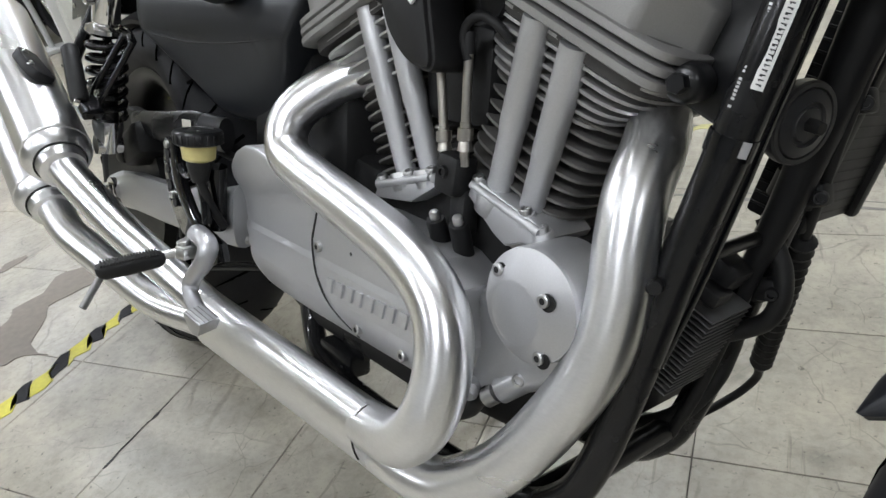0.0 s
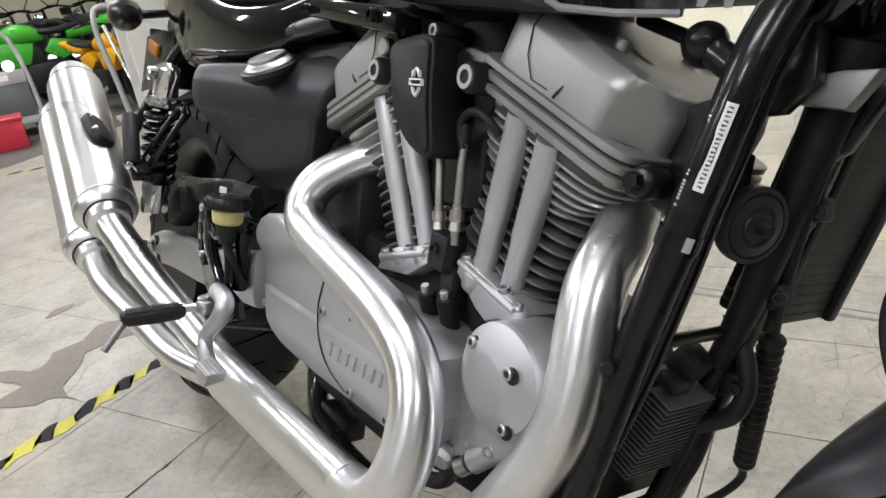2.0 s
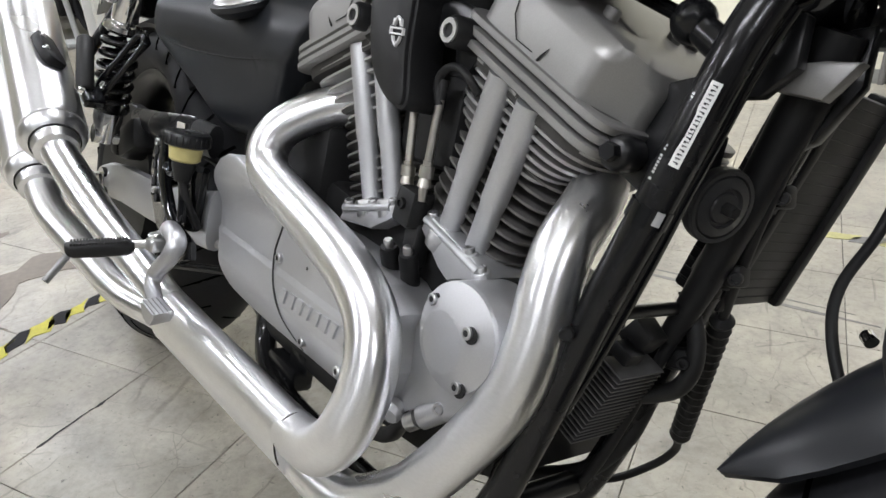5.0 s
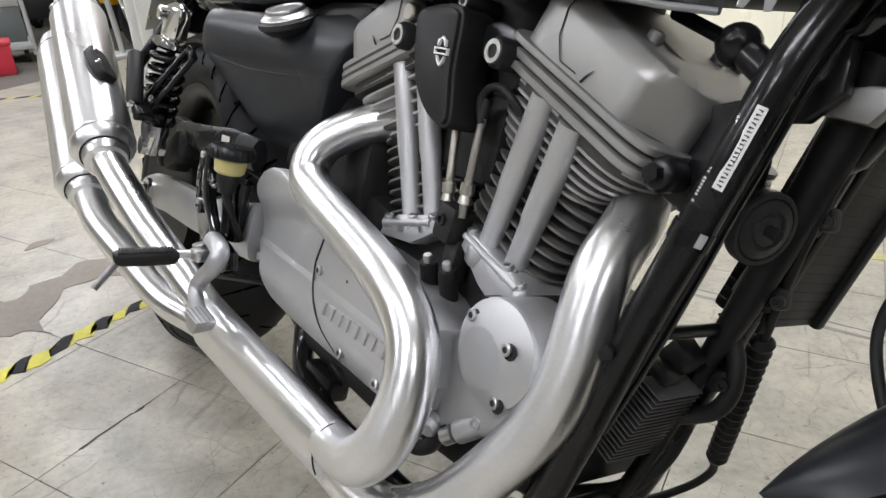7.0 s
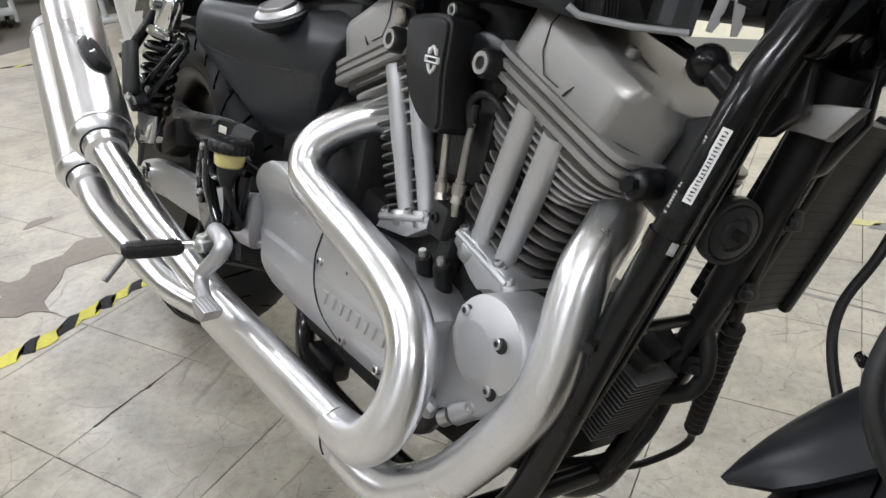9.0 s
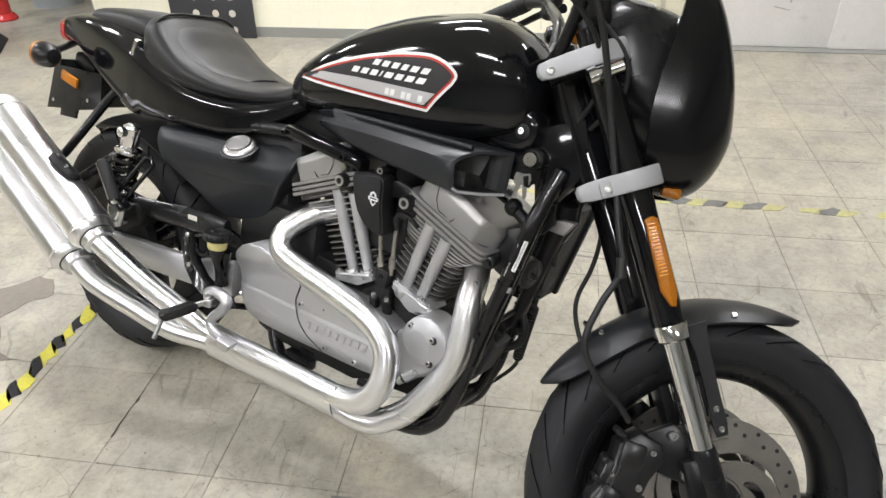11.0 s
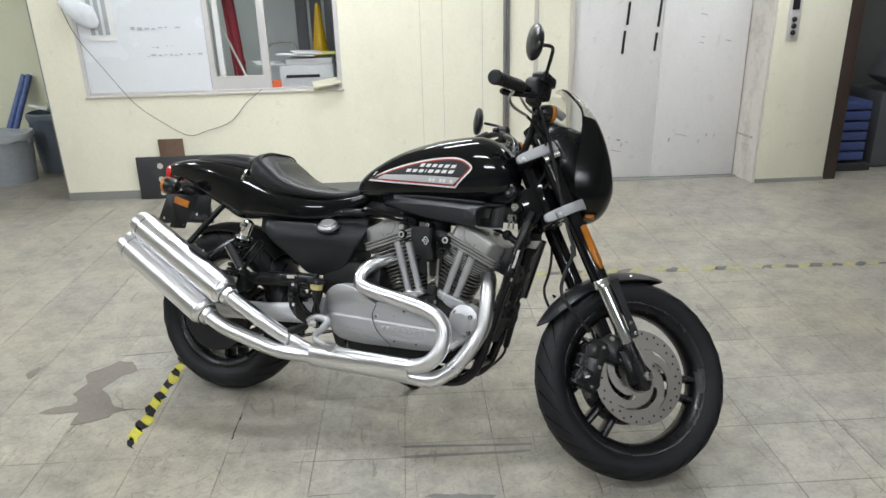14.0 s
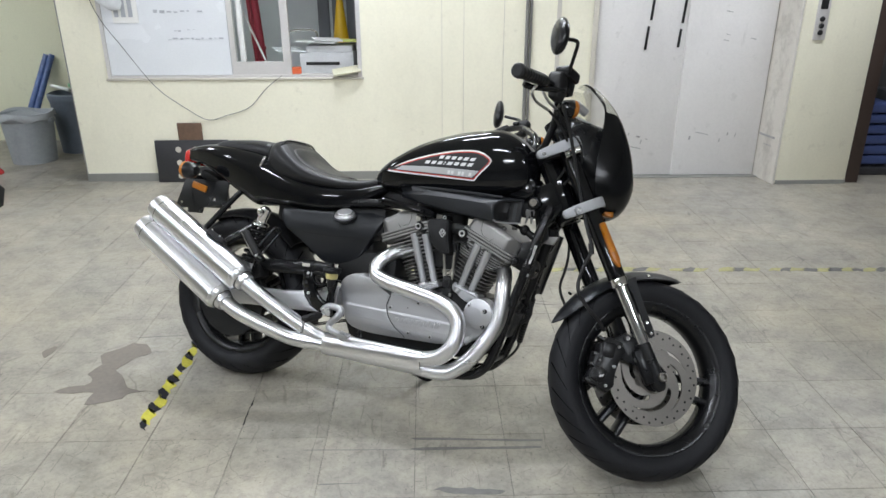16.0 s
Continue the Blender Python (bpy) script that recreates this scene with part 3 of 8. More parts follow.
thing("orange_box", box((-0.905, WY + 0.06, WZ0 + 0.042), (0.075, 0.05, 0.05), 0.004, 1, (0, 0, 6)), material("orange_card", (0.62, 0.12, 0.04), 0.5), "small orange box on the window sill", "box")
thing("traffic_cone", lathe([(0.10, 0.0), (0.098, 0.04), (0.088, 0.05), (0.02, 0.60), (0.012, 0.62), (0.0005, 0.62)], (-0.652, 4.72, 0.735), (0, 0, 1), 28), material("yellow_cone", (0.68, 0.42, 0.01), 0.45), "yellow plastic traffic cone standing on the desk", "cone")
thing("red_hand_truck", join(rod((-1.28, 4.75, 0.0), (-1.42, 4.85, 1.9), 0.035), rod((-1.33, 4.76, 0.0), (-1.47, 4.86, 1.9), 0.02), rod((-1.39, 4.78, 0.9), (-1.30, 4.78, 0.9), 0.012)), material("red_tube_paint", (0.35, 0.03, 0.05), 0.4), "red tubular frame leaning in the office", "frame")
thing("white_pole", rod((-1.20, 4.45, 0.73), (-1.46, 4.52, 1.35), 0.009), WHITE, "thin white pole leaning in the office", "pole")
thing("chrome_rack", tube([(-1.05, 4.5, 0.9), (-1.05, 4.5, 1.02), (-1.0, 4.5, 1.06), (-0.86, 4.5, 1.06), (-0.82, 4.5, 1.02), (-0.82, 4.5, 0.9)], 0.008, 10), CHROME, "bent chrome wire rack on the desk", "rack")

# boards against the wall
DB = material("dark_board", (0.03, 0.03, 0.033), 0.5, fine=60, vary=0.2)
db = root("perforated_board", pose(-1.72, WY - 0.03, 0.0, -4, 0, 0), "dark board with round holes leaning on the wall", "board")
part("sheet", slab(-0.275, 0.275, -0.02, 0.0, 0.0, 0.32, 0.004), DB, db)
for x in (-0.1, 0.03, 0.14):
    for z in (0.25, 0.15, 0.05):
        part("hole", lathe([(0.022, 0), (0.022, 0.002), (0.0005, 0.002)], (x, -0.0205, z), (0, -1, 0), 16), FRAMEP, db, "pale disc seen through the hole")
thing("brown_board", moved(slab(-0.09, 0.09, -0.018, 0.0, 0.0, 0.448, 0.003), pose(-1.722, WY - 0.005, 0, -0.5, 0, 0)), material("brown_hardboard", (0.13, 0.075, 0.045), 0.55, fine=40, vary=0.2), "small brown hardboard leaning on the wall", "board")

# ---- back room, beside the wall's end ----
thing("wall_niche", slab(-6.0, -2.3, 5.35, 5.5, 0, CEIL), WALL2, "dull green cream wall of the back room", "wall", kind="structure")
BING = material("grey_bin_plastic", (0.30, 0.325, 0.335), 0.5, fine=40, coarse=5, vary=0.12)
BINB = material("slate_bin_plastic", (0.12, 0.145, 0.175), 0.5, fine=40, coarse=5, vary=0.12)
for (x, y, r, h, mm, lab) in ((-3.305, 4.55, 0.205, 0.41, BING, "round grey plastic rubbish bin lined with a bag"), (-3.07, 4.95, 0.21, 0.52, BINB, "slate blue plastic rubbish bin full of packaging")):
    bn = root("rubbish_bin", pose(x, y, 0), lab, "bin")
    part("tub", lathe([(r * 0.84, 0.0), (r * 0.97, h * 0.86), (r * 0.99, h * 0.87), (r * 1.03, h * 0.92), (r * 1.03, h * 0.98), (r * 0.95, h), (r * 0.93, h * 0.9), (r * 0.8, 0.03), (0.001, 0.03)], n=40, axis=(0, 0, 1)), mm, bn)
    if mm is BING:
        bag = []
        for k, (q, z) in enumerate(((0.80, 0.80), (0.97, 0.99), (1.05, 1.02), (1.09, 0.97), (1.09, 0.90))):
            bag.append([(r * q * math.cos(a) * (1 + 0.02 * math.sin(5 * a + k)), r * q * math.sin(a) * (1 + 0.02 * math.sin(5 * a + k)), h * (z + 0.03 * math.sin(3 * a + 0.5) + (0.03 * math.sin(7 * a) if k == 4 else 0.0))) for a in [2 * math.pi * j / 48 for j in range(48)]])
        part("bag_liner", skin(bag, caps=False), material("grey_bag_film", (0.36, 0.385, 0.39), 0.4, fine=60, vary=0.12, bump=0.3, deep=0.003), bn, "crumpled grey bag folded over the rim")
        for s in (-1, 1):
            part("handle", box((s * r * 1.06, -0.02, h * 0.86), (0.03, 0.09, 0.04), 0.01), mm, bn)
for k, (x, y, z, s, c) in enumerate(((-3.13, 4.88, 0.56, 0.16, (0.72, 0.75, 0.72)), (-3.02, 4.90, 0.57, 0.12, (0.25, 0.5, 0.28)), (-2.93, 4.92, 0.575, 0.1, (0.8, 0.8, 0.8)))):
    thing("packaging", box((x, y, z), (s, s * 0.7, 0.03), 0.012, 2, (20 * k - 15, 15, 30 * k)), material("packing_sheet", c, 0.45, bump=0.3, deep=0.004), "crumpled packaging in the slate bin", "packaging")
thing("blue_roll", join(rod((-3.66, 4.95, 0.0), (-3.42, 5.3, 0.80), 0.030), rod((-3.60, 4.95, 0.0), (-3.375, 5.3, 0.80), 0.026)), material("blue_printed_film", (0.06, 0.11, 0.27), 0.35, fine=25, vary=0.5), "blue printed rolls leaning on the wall", "roll")
ext = root("fire_extinguisher", pose(-3.42, 4.11, 0), "red fire extinguisher standing on the floor", "extinguisher")
REDX = material("red_cylinder_paint", (0.52, 0.03, 0.03), 0.3, vary=0.08)
part("bottle", lathe([(0.046, 0.0), (0.050, 0.01), (0.050, 0.32), (0.043, 0.352), (0.024, 0.372), (0.018, 0.385), (0.001, 0.385)], n=28, axis=(0, 0, 1)), REDX, ext)
part("base_ring", lathe([(0.001, 0.0), (0.078, 0.0), (0.080, 0.012), (0.060, 0.040), (0.050, 0.046), (0.001, 0.046)], n=32, axis=(0, 0, 1)), REDX, ext, "flared red base")
part("valve", join(rod((0, 0, 0.375), (0, 0, 0.42), 0.014), box((0.02, -0.015, 0.43), (0.11, 0.02, 0.014), 0.003, 1, (0, -18, 30))), INK, ext, "black valve and lever")
part("hose", tube([(0.0, 0, 0.41), (-0.05, -0.02, 0.39), (-0.066, -0.03, 0.31), (-0.062, -0.03, 0.16)], 0.009, 10), HOSE, ext, "black hose")
part("name_plate", box((0.004, -0.0492, 0.23), (0.034, 0.004, 0.05), 0.001, 1), FRAMEP, ext, "small pale label")
leaf = root("open_door", pose(-3.30, 3.83, 0), "open grey door leaf with a cream edge beside the extinguisher", "door")
part("leaf_edge", join(slab(-0.045, 0.0, -0.05, 0.0, 0.0, 2.0, 0.004), slab(-0.045, 0.0, -0.70, -0.05, 0.0, 0.09, 0.004), slab(-0.045, 0.0, -0.70, -0.05, 1.92, 2.0, 0.004)), FRAMEP, leaf, "cream painted edge")
part("leaf_panel", slab(-0.035, -0.010, -0.70, -0.05, 0.09, 1.92, 0.003), material("pale_door_paint", (0.60, 0.60, 0.56), 0.45, fine=40, coarse=3, vary=0.08), leaf, "pale grey door panel")
mat = root("rubber_ramp", pose(-3.05, 3.33, 0, 0, 0, -62), "black rubber ramp lying on the floor", "ramp")
part("ramp_body", skin([[(x, -0.13 + e, 0.0), (x, 0.13 - e, 0.0), (x, 0.10 - e, z), (x, -0.10 + e, z)] for x, e, z in ((-0.34, 0.0, 0.02), (-0.30, 0.0, 0.05), (0.14, 0.0, 0.05), (0.20, 0.03, 0.02))]), HOSE, mat)
part("ramp_tread", slab(-0.26, 0.10, -0.06, 0.06, 0.050, 0.054, 0.001), DARK, mat, "ribbed grey tread")
lock = root("steel_locker", pose(-4.35, 4.6, 0), "grey painted steel locker against the wall", "locker")
part("body", slab(-0.22, 0.22, -0.25, 0.25, 0.0, 0.78, 0.008), material("locker_grey", (0.33, 0.35, 0.34), 0.5, vary=0.08), lock)
part("door", slab(-0.20, 0.20, -0.262, -0.252, 0.04, 0.75, 0.004), bpy.data.materials["locker_grey"], lock)
part("corner_trim", slab(-2.548, -2.541, WY - 0.004, WY + 0.16, 0, CEIL), SKIRT, bpy.data.objects["wall_north"])

# ---- the far end of the room: trolley, red box, parked motorcycles ----


def at_far(right, away, z=0.0, turn=0.0):
    """A place given along and across the line of sight into the far end."""
    return pose(-0.868 * away + 0.497 * right + 0.455, 0.497 * away + 0.868 * right + 0.19, z, 0, 0, 60.2 + turn)


rb = root("red_crate", at_far(-0.245, 6.07), "red plastic crate standing on the floor", "crate")
part("body", box((0, 0, 0.115), (0.44, 0.32, 0.23), 0.012), material("red_crate_plastic", (0.5, 0.025, 0.045), 0.4, vary=0.1), rb)
part("rim", join(box((0, -0.163, 0.215), (0.45, 0.012, 0.025), 0.003), box((0.224, 0, 0.215), (0.012, 0.33, 0.025), 0.003)), bpy.data.materials["red_crate_plastic"], rb)
TROL = material("pale_grey_tube", (0.45, 0.46, 0.45), 0.45, vary=0.08)
tr = root("trolley", at_far(0.16, 6.5), "grey steel trolley with a tubular handle", "trolley")
part("handle", tube([(-0.02, 0, 0.05), (-0.03, 0, 0.45), (-0.065, 0, 0.70), (-0.13, 0, 0.80), (-0.3, 0, 0.82), (-0.55, 0, 0.82), (-0.7, 0, 0.75), (-0.73, 0, 0.4), (-0.73, 0, 0.05)], 0.018, 12, 5), TROL, tr)
part("panel", slab(-0.68, -0.05, -0.015, 0.01, 0.16, 0.42, 0.004), material("slate_green_panel", (0.13, 0.15, 0.145), 0.5, vary=0.08), tr, "slate green panel")
part("band", slab(-0.68, -0.05, -0.02, 0.01, 0.42, 0.52, 0.004), TROL, tr)
part("name_plate", slab(-0.24, -0.17, -0.024, -0.02, 0.45, 0.49), PAPER, tr)
part("platform", slab(-0.72, -0.02, -0.02, 0.6, 0.1, 0.14, 0.006), TROL, tr)
for x in (-0.66, -0.08):
    for y in (0.06, 0.52):
        part("castor", lathe([(0.02, -0.015), (0.05, -0.012), (0.05, 0.012), (0.02, 0.015)], (x, y, 0.05), (1, 0, 0), 20), HOSE, tr)
gl = root("round_lamp", at_far(0.02, 6.42, 0.525), "round white lamp on the trolley band", "lamp")
part("globe", lathe([(0.001, -0.035), (0.03, -0.03), (0.042, 0.0), (0.03, 0.03), (0.001, 0.035)], (0, 0.02, 0.03), (0, -1, 0), 24), lamp_material("lit_globe", (1.0, 1.0, 0.95), 1.6), gl)
wp = root("white_board_panel", at_far(0.80, 5.0), "tall white panel with a bronze edge", "panel")
part("sheet", slab(-0.145, 0.155, 0.0, 0.03, 0.0, 1.5, 0.006), material("white_panel_paint", (0.74, 0.74, 0.72), 0.35, vary=0.04), wp)
part("edge", slab(0.155, 0.17, -0.004, 0.034, 0.0, 1.5, 0.003), BRASS, wp, "bronze edge strip")
part("foot", slab(-0.16, 0.18, -0.12, 0.15, 0.0, 0.02, 0.004), TROL, wp)
rail = root("grey_rail", at_far(0.68, 6.2), "bent grey steel rail standing on the floor", "rail")
part("tube", tube([(0.05, 0, 0.0), (0.03, 0, 0.3), (0.0, 0, 0.6), (0.005, 0, 0.78), (0.05, 0, 0.86), (0.2, 0, 0.86)], 0.022, 12, 5), TROL, rail)
part("foot", box((0.05, 0, 0.015), (0.2, 0.3, 0.03), 0.006), TROL, rail)


def parked(at, paint, lab, low=0.0, group="parked motorcycles"):
    """A simple parked motorcycle, side on along its own x."""
    m = root("parked_motorcycle", at, lab, "motorcycle", group)
    for x, r in ((0.68, 0.31), (-0.68, 0.30)):
        w = part("wheel", lathe([(r - 0.06, -0.03), (r - 0.02, -0.045), (r, -0.02), (r, 0.02), (r - 0.02, 0.045), (r - 0.06, 0.03)], (x, 0, r), (0, 1, 0), 32, closed=True), RUBBER, m)
        part("hub", join(lathe([(0.02, -0.05), (0.05, -0.04), (0.05, 0.04), (0.02, 0.05)], (x, 0, r), (0, 1, 0), 16), *[rod((x, 0, r), (x + (r - 0.05) * math.cos(a), 0, r + (r - 0.05) * math.sin(a)), 0.012, 8) for a in (0.2, 1.45, 2.7, 3.96, 5.2)]), DARK, w)
    part("fuel_tank", loft([(0.02, 0.05, 0.72, 0.78), (0.10, 0.12, 0.70, 0.86), (0.25, 0.14, 0.70, 0.90), (0.38, 0.10, 0.72, 0.86), (0.44, 0.03, 0.76, 0.80)], 2.4, 22, 3), paint, m)
    part("side_panel", join(plate([(-0.30, 0.66), (-0.05, 0.72), (0.05, 0.60), (-0.10, 0.50), (-0.24, 0.55)], -0.12, 0.12, 0.02), plate([(0.12, 0.70), (0.42, 0.74), (0.56, 0.66), (0.40, 0.48), (0.20, 0.50)], -0.13, 0.13, 0.03)), paint, m)
    part("tail", loft([(-0.85, 0.03, 0.82, 0.86), (-0.70, 0.08, 0.78, 0.87), (-0.45, 0.11, 0.70, 0.84), (-0.2, 0.11, 0.68, 0.80)], 2.6, 20, 3), paint, m)
    part("seat", loft([(-0.55, 0.08, 0.80, 0.87), (-0.3, 0.12, 0.77, 0.84), (-0.1, 0.12, 0.75, 0.82), (0.06, 0.08, 0.76, 0.83)], 2.8, 20, 3), LEATHER, m)
    part("engine", join(box((0.05, 0, 0.36), (0.42, 0.3, 0.3), 0.05), box((0.16, 0, 0.56), (0.2, 0.22, 0.2), 0.03, 2, (0, 15, 0))), DARK, m)
    part("front_fender", loft([(0.45, 0.03, 0.60, 0.63), (0.60, 0.06, 0.62, 0.68), (0.80, 0.06, 0.60, 0.66), (0.92, 0.02, 0.54, 0.57)], 2.4, 16, 3), paint, m)
    for s in (-1, 1):
        part("fork_tube", rod((0.68, s * 0.09, 0.31), (0.42, s * 0.09, 0.98), 0.024), CHROME, m)
        part("mirror", join(rod((0.36, s * 0.28, 1.02), (0.34, s * 0.38, 1.16), 0.007), box((0.33, s * 0.4, 1.19), (0.03, 0.13, 0.08), 0.012)), BLACK, m)
    part("handlebar", tube([(0.28, -0.36, 1.0), (0.38, -0.2, 1.02), (0.42, 0, 0.98), (0.38, 0.2, 1.02), (0.28, 0.36, 1.0)], 0.014, 10), BLACK, m)
    part("headlight", lathe([(0.001, -0.06), (0.07, -0.05), (0.085, 0.0), (0.07, 0.03), (0.001, 0.04)], (0.56, 0, 0.88), (1, 0, 0), 20), CHROME, m)
    part("exhaust", tube([(0.2, -0.15, 0.3), (0.0, -0.17, 0.2), (-0.3, -0.18, 0.28), (-0.75, -0.2, 0.45)], [0.025, 0.025, 0.04, 0.05], 14, 4), STEEL, m)
    return m


parked(at_far(0.42, 8.1, 0, 180) @ Matrix.Scale(0.95, 4), material("green_bike_plastic", (0.05, 0.42, 0.03), 0.3, vary=0.08), "bright green motorcycle parked at the far end")
parked(at_far(0.74, 7.0, 0, -68) @ Matrix.Scale(0.74, 4), material("yellow_bike_paint", (0.75, 0.36, 0.01), 0.25, vary=0.05), "yellow motorcycle parked beside a grey rail")
GREYB = material("dark_bike_paint", (0.04, 0.042, 0.045), 0.3, vary=0.1)
for k in range(6):
    parked(at_far(-0.35 + 0.40 * k, 10.2 + 0.12 * (k % 2), 0, 68 + 5 * (k % 3)), GREYB, "dark motorcycle in a row at the far end")

# dark doorway right of the pillar; the store's gloom is put into its wall colour
thing("doorway_door", slab(3.19, 3.30, 3.62, 3.70, 0.0, 2.2, 0.004), material("dark_brown_door", (0.045, 0.028, 0.022), 0.5, vary=0.2), "dark brown door edge beside the pillar", "door")
thing("store_wall", slab(3.3, 7.0, 4.6, 4.7, 0, CEIL), material("store_gloom_paint", (0.1, 0.1, 0.095), 0.6, vary=0.2), "store room wall with the room's gloom put into dark grey paint", "wall", kind="structure")
cr = root("blue_crate", pose(3.52, 4.0, 0.06), "blue ribbed plastic crates stacked in the store", "crate")
for k in range(6):
    part("rib", slab(-0.13, 0.13, -0.15, 0.15, 0.02 + 0.08 * k, 0.085 + 0.08 * k, 0.008), material("blue_crate_plastic", (0.05, 0.075, 0.2), 0.45) if k == 0 else bpy.data.materials["blue_crate_plastic"], cr)
thing("crate_base", slab(3.35, 3.70, 3.82, 4.2, 0.0, 0.06, 0.006), DB, "dark pallet board under the blue crates", "pallet")
thing("machine_housing", join(box((4.1, 4.15, 0.3), (0.7, 0.5, 0.6), 0.03), box((4.0, 4.0, 0.72), (0.5, 0.3, 0.25), 0.03, 2, (0, 25, 10))), material("grey_machine_steel", (0.1, 0.105, 0.11), 0.45, 0.4, vary=0.2), "dark grey machine housing in the store room", "machine")


# ---- the motorcycle, built upright in its own frame: x ahead, y to its left, z up, origin under the rear axle ----
LEAN_B, HEAD_B, STEER = 19.0, -25.7, 36.2
WB, RAKE, TRAIL = 1.536, 29.3, 0.130
bike = root("motorcycle", pose(-0.704, 1.048, 0.0, 0, 0, HEAD_B) @ pose(0, 0, 0, -LEAN_B, 0, 0),
            "black twin-cylinder motorcycle with brushed twin mufflers leaning on its stand", "motorcycle")
AX = Vector((-math.sin(radians(RAKE)), 0, math.cos(radians(RAKE))))
G0 = Vector((WB + TRAIL, 0, 0))
TURN_F = Matrix.Translation(G0) @ Matrix.Rotation(radians(STEER), 4, AX) @ Matrix.Translation(-G0)
FW = Vector((math.cos(radians(RAKE)), 0, math.sin(radians(RAKE))))
AXLE = Vector((WB, 0, 0.3125))


def fk(s, w, y):
    """A point of the fork: s up along it from the axle, w ahead of the legs, y to the left."""
    return AXLE + AX * s + FW * (w - 0.0086) + Vector((0, y, 0))


def mp(name, bm, mat, parent=None, label="", front=False, angle=38.0):
    """A part of the motorcycle; front: it turns with the fork."""
    if front:
        moved(bm, TURN_F)
    return part(name, bm, mat, bike if parent is None else parent, label, angle)


CALI = material("caliper_black", (0.009, 0.009, 0.0095), 0.32, 0.0, fine=400, vary=0.2, bump=0.15, deep=0.0003)

# wheels
def tyre_bm(c, R, rim_r, half):
    prof = []
    for k in range(13):
        a = -math.pi / 2 + math.pi * k / 12
        prof.append((R - half * 0.62 * (1 - math.cos(a)) - 0.0, half * math.sin(a)))
    lo = [(rim_r + 0.012, half * 0.82), (rim_r - 0.004, half * 0.62)]
    prof = [(rim_r - 0.004, -half * 0.62), (rim_r + 0.012, -half * 0.82), (rim_r + 0.03, -half * 0.97)] + prof[1:-1] + [(rim_r + 0.03, half * 0.97)] + lo
    return lathe(prof, c, (0, 1, 0), 180, closed=True)


def grooves(c, R, half, count, tilt):
    """Slanting tread cuts, as thin dark strips just over the tread."""
    out = []
    for k in range(count):
        for s in (-1, 1):
            a0 = 2 * math.pi * (k + 0.5 * (s > 0)) / count
            pts = []
            for j in range(7):
                q = 0.12 + 0.78 * j / 6
                b = q * math.pi / 2
                r = R - half * 0.62 * (1 - math.cos(b)) + 0.0005
                a = a0 + tilt * (q ** 1.4)
                pts.append(Vector((c[0] + r * math.cos(a), c[1] + s * half * math.sin(b), c[2] + r * math.sin(a))))
            bm = bmesh.new()
            up = [(p - Vector((c[0], p.y, c[2]))).normalized() for p in pts]
            wd = 0.0028
            va = [bm.verts.new(p + (pts[min(j + 1, 6)] - pts[max(j - 1, 0)]).normalized().cross(u) * wd) for j, (p, u) in enumerate(zip(pts, up))]
            vb = [bm.verts.new(p - (pts[min(j + 1, 6)] - pts[max(j - 1, 0)]).normalized().cross(u) * wd) for j, (p, u) in enumerate(zip(pts, up))]
            for j in range(6):
                bm.faces.new((va[j], va[j + 1], vb[j + 1], vb[j]))
            out.append(bm)
    return join(*out)


def rim_bm(c, r, half):
    return lathe([(r - 0.004, -half), (r + 0.006, -half), (r + 0.008, -half + 0.006), (r - 0.006, -half + 0.02), (r - 0.014, 0), (r - 0.006, half - 0.02), (r + 0.008, half - 0.006), (r + 0.006, half), (r - 0.004, half), (r - 0.022, half - 0.014), (r - 0.03, half * 0.4), (r - 0.03, -half * 0.4), (r - 0.022, -half + 0.014)], c, (0, 1, 0), 96, closed=True)


def spoke_bm(c, r0, r1, ang, off0, off1, w0, w1, y0, y1):
    """One flat spoke from the hub to the rim, offset to the side of its pair's middle line."""
    d = Vector((math.cos(ang), 0, math.sin(ang)))
    n = Vector((-math.sin(ang), 0, math.cos(ang)))
    rings = []
    for k in range(6):
        t = k / 5
        p = Vector(c) + d * (r0 + (r1 - r0) * t) + n * (off0 + (off1 - off0) * t)
        w, y = w0 + (w1 - w0) * t, y0 + (y1 - y0) * t
        rings.append([p + n * (w * math.copysign(abs(math.cos(a)) ** 0.6, math.cos(a))) + Vector((0, y * math.copysign(abs(math.sin(a)) ** 0.6, math.sin(a)), 0)) for a in [2 * math.pi * j / 12 for j in range(12)]])
    return skin(rings)


def wheel(name, c, R, rim_r, half, rim_half, start, front, tilt):
    rim = mp(name, rim_bm(c, rim_r, rim_half), BLACK, None, "black cast wheel with paired spokes", front)
    mp("tyre", tyre_bm(c, R, rim_r, half), RUBBER, rim, "black road tyre with slanted tread grooves", front)
    mp("tread_groove", grooves(c, R, half, 26, tilt), GROOVE, rim, "", front)
    mp("hub", lathe([(0.03, -0.07), (0.045, -0.065), (0.05, -0.03), (0.05, 0.03), (0.045, 0.065), (0.03, 0.07)], c, (0, 1, 0), 40), BLACK, rim, "", front)
    for k in range(3):
        a = radians(start) + 2 * math.pi * k / 3
        for s in (-1, 1):
            mp("spoke", spoke_bm(c, 0.035, rim_r - 0.018, a, s * 0.018, s * 0.033, 0.014, 0.012, 0.022, 0.03), BLACK, rim, "", front)
    return rim


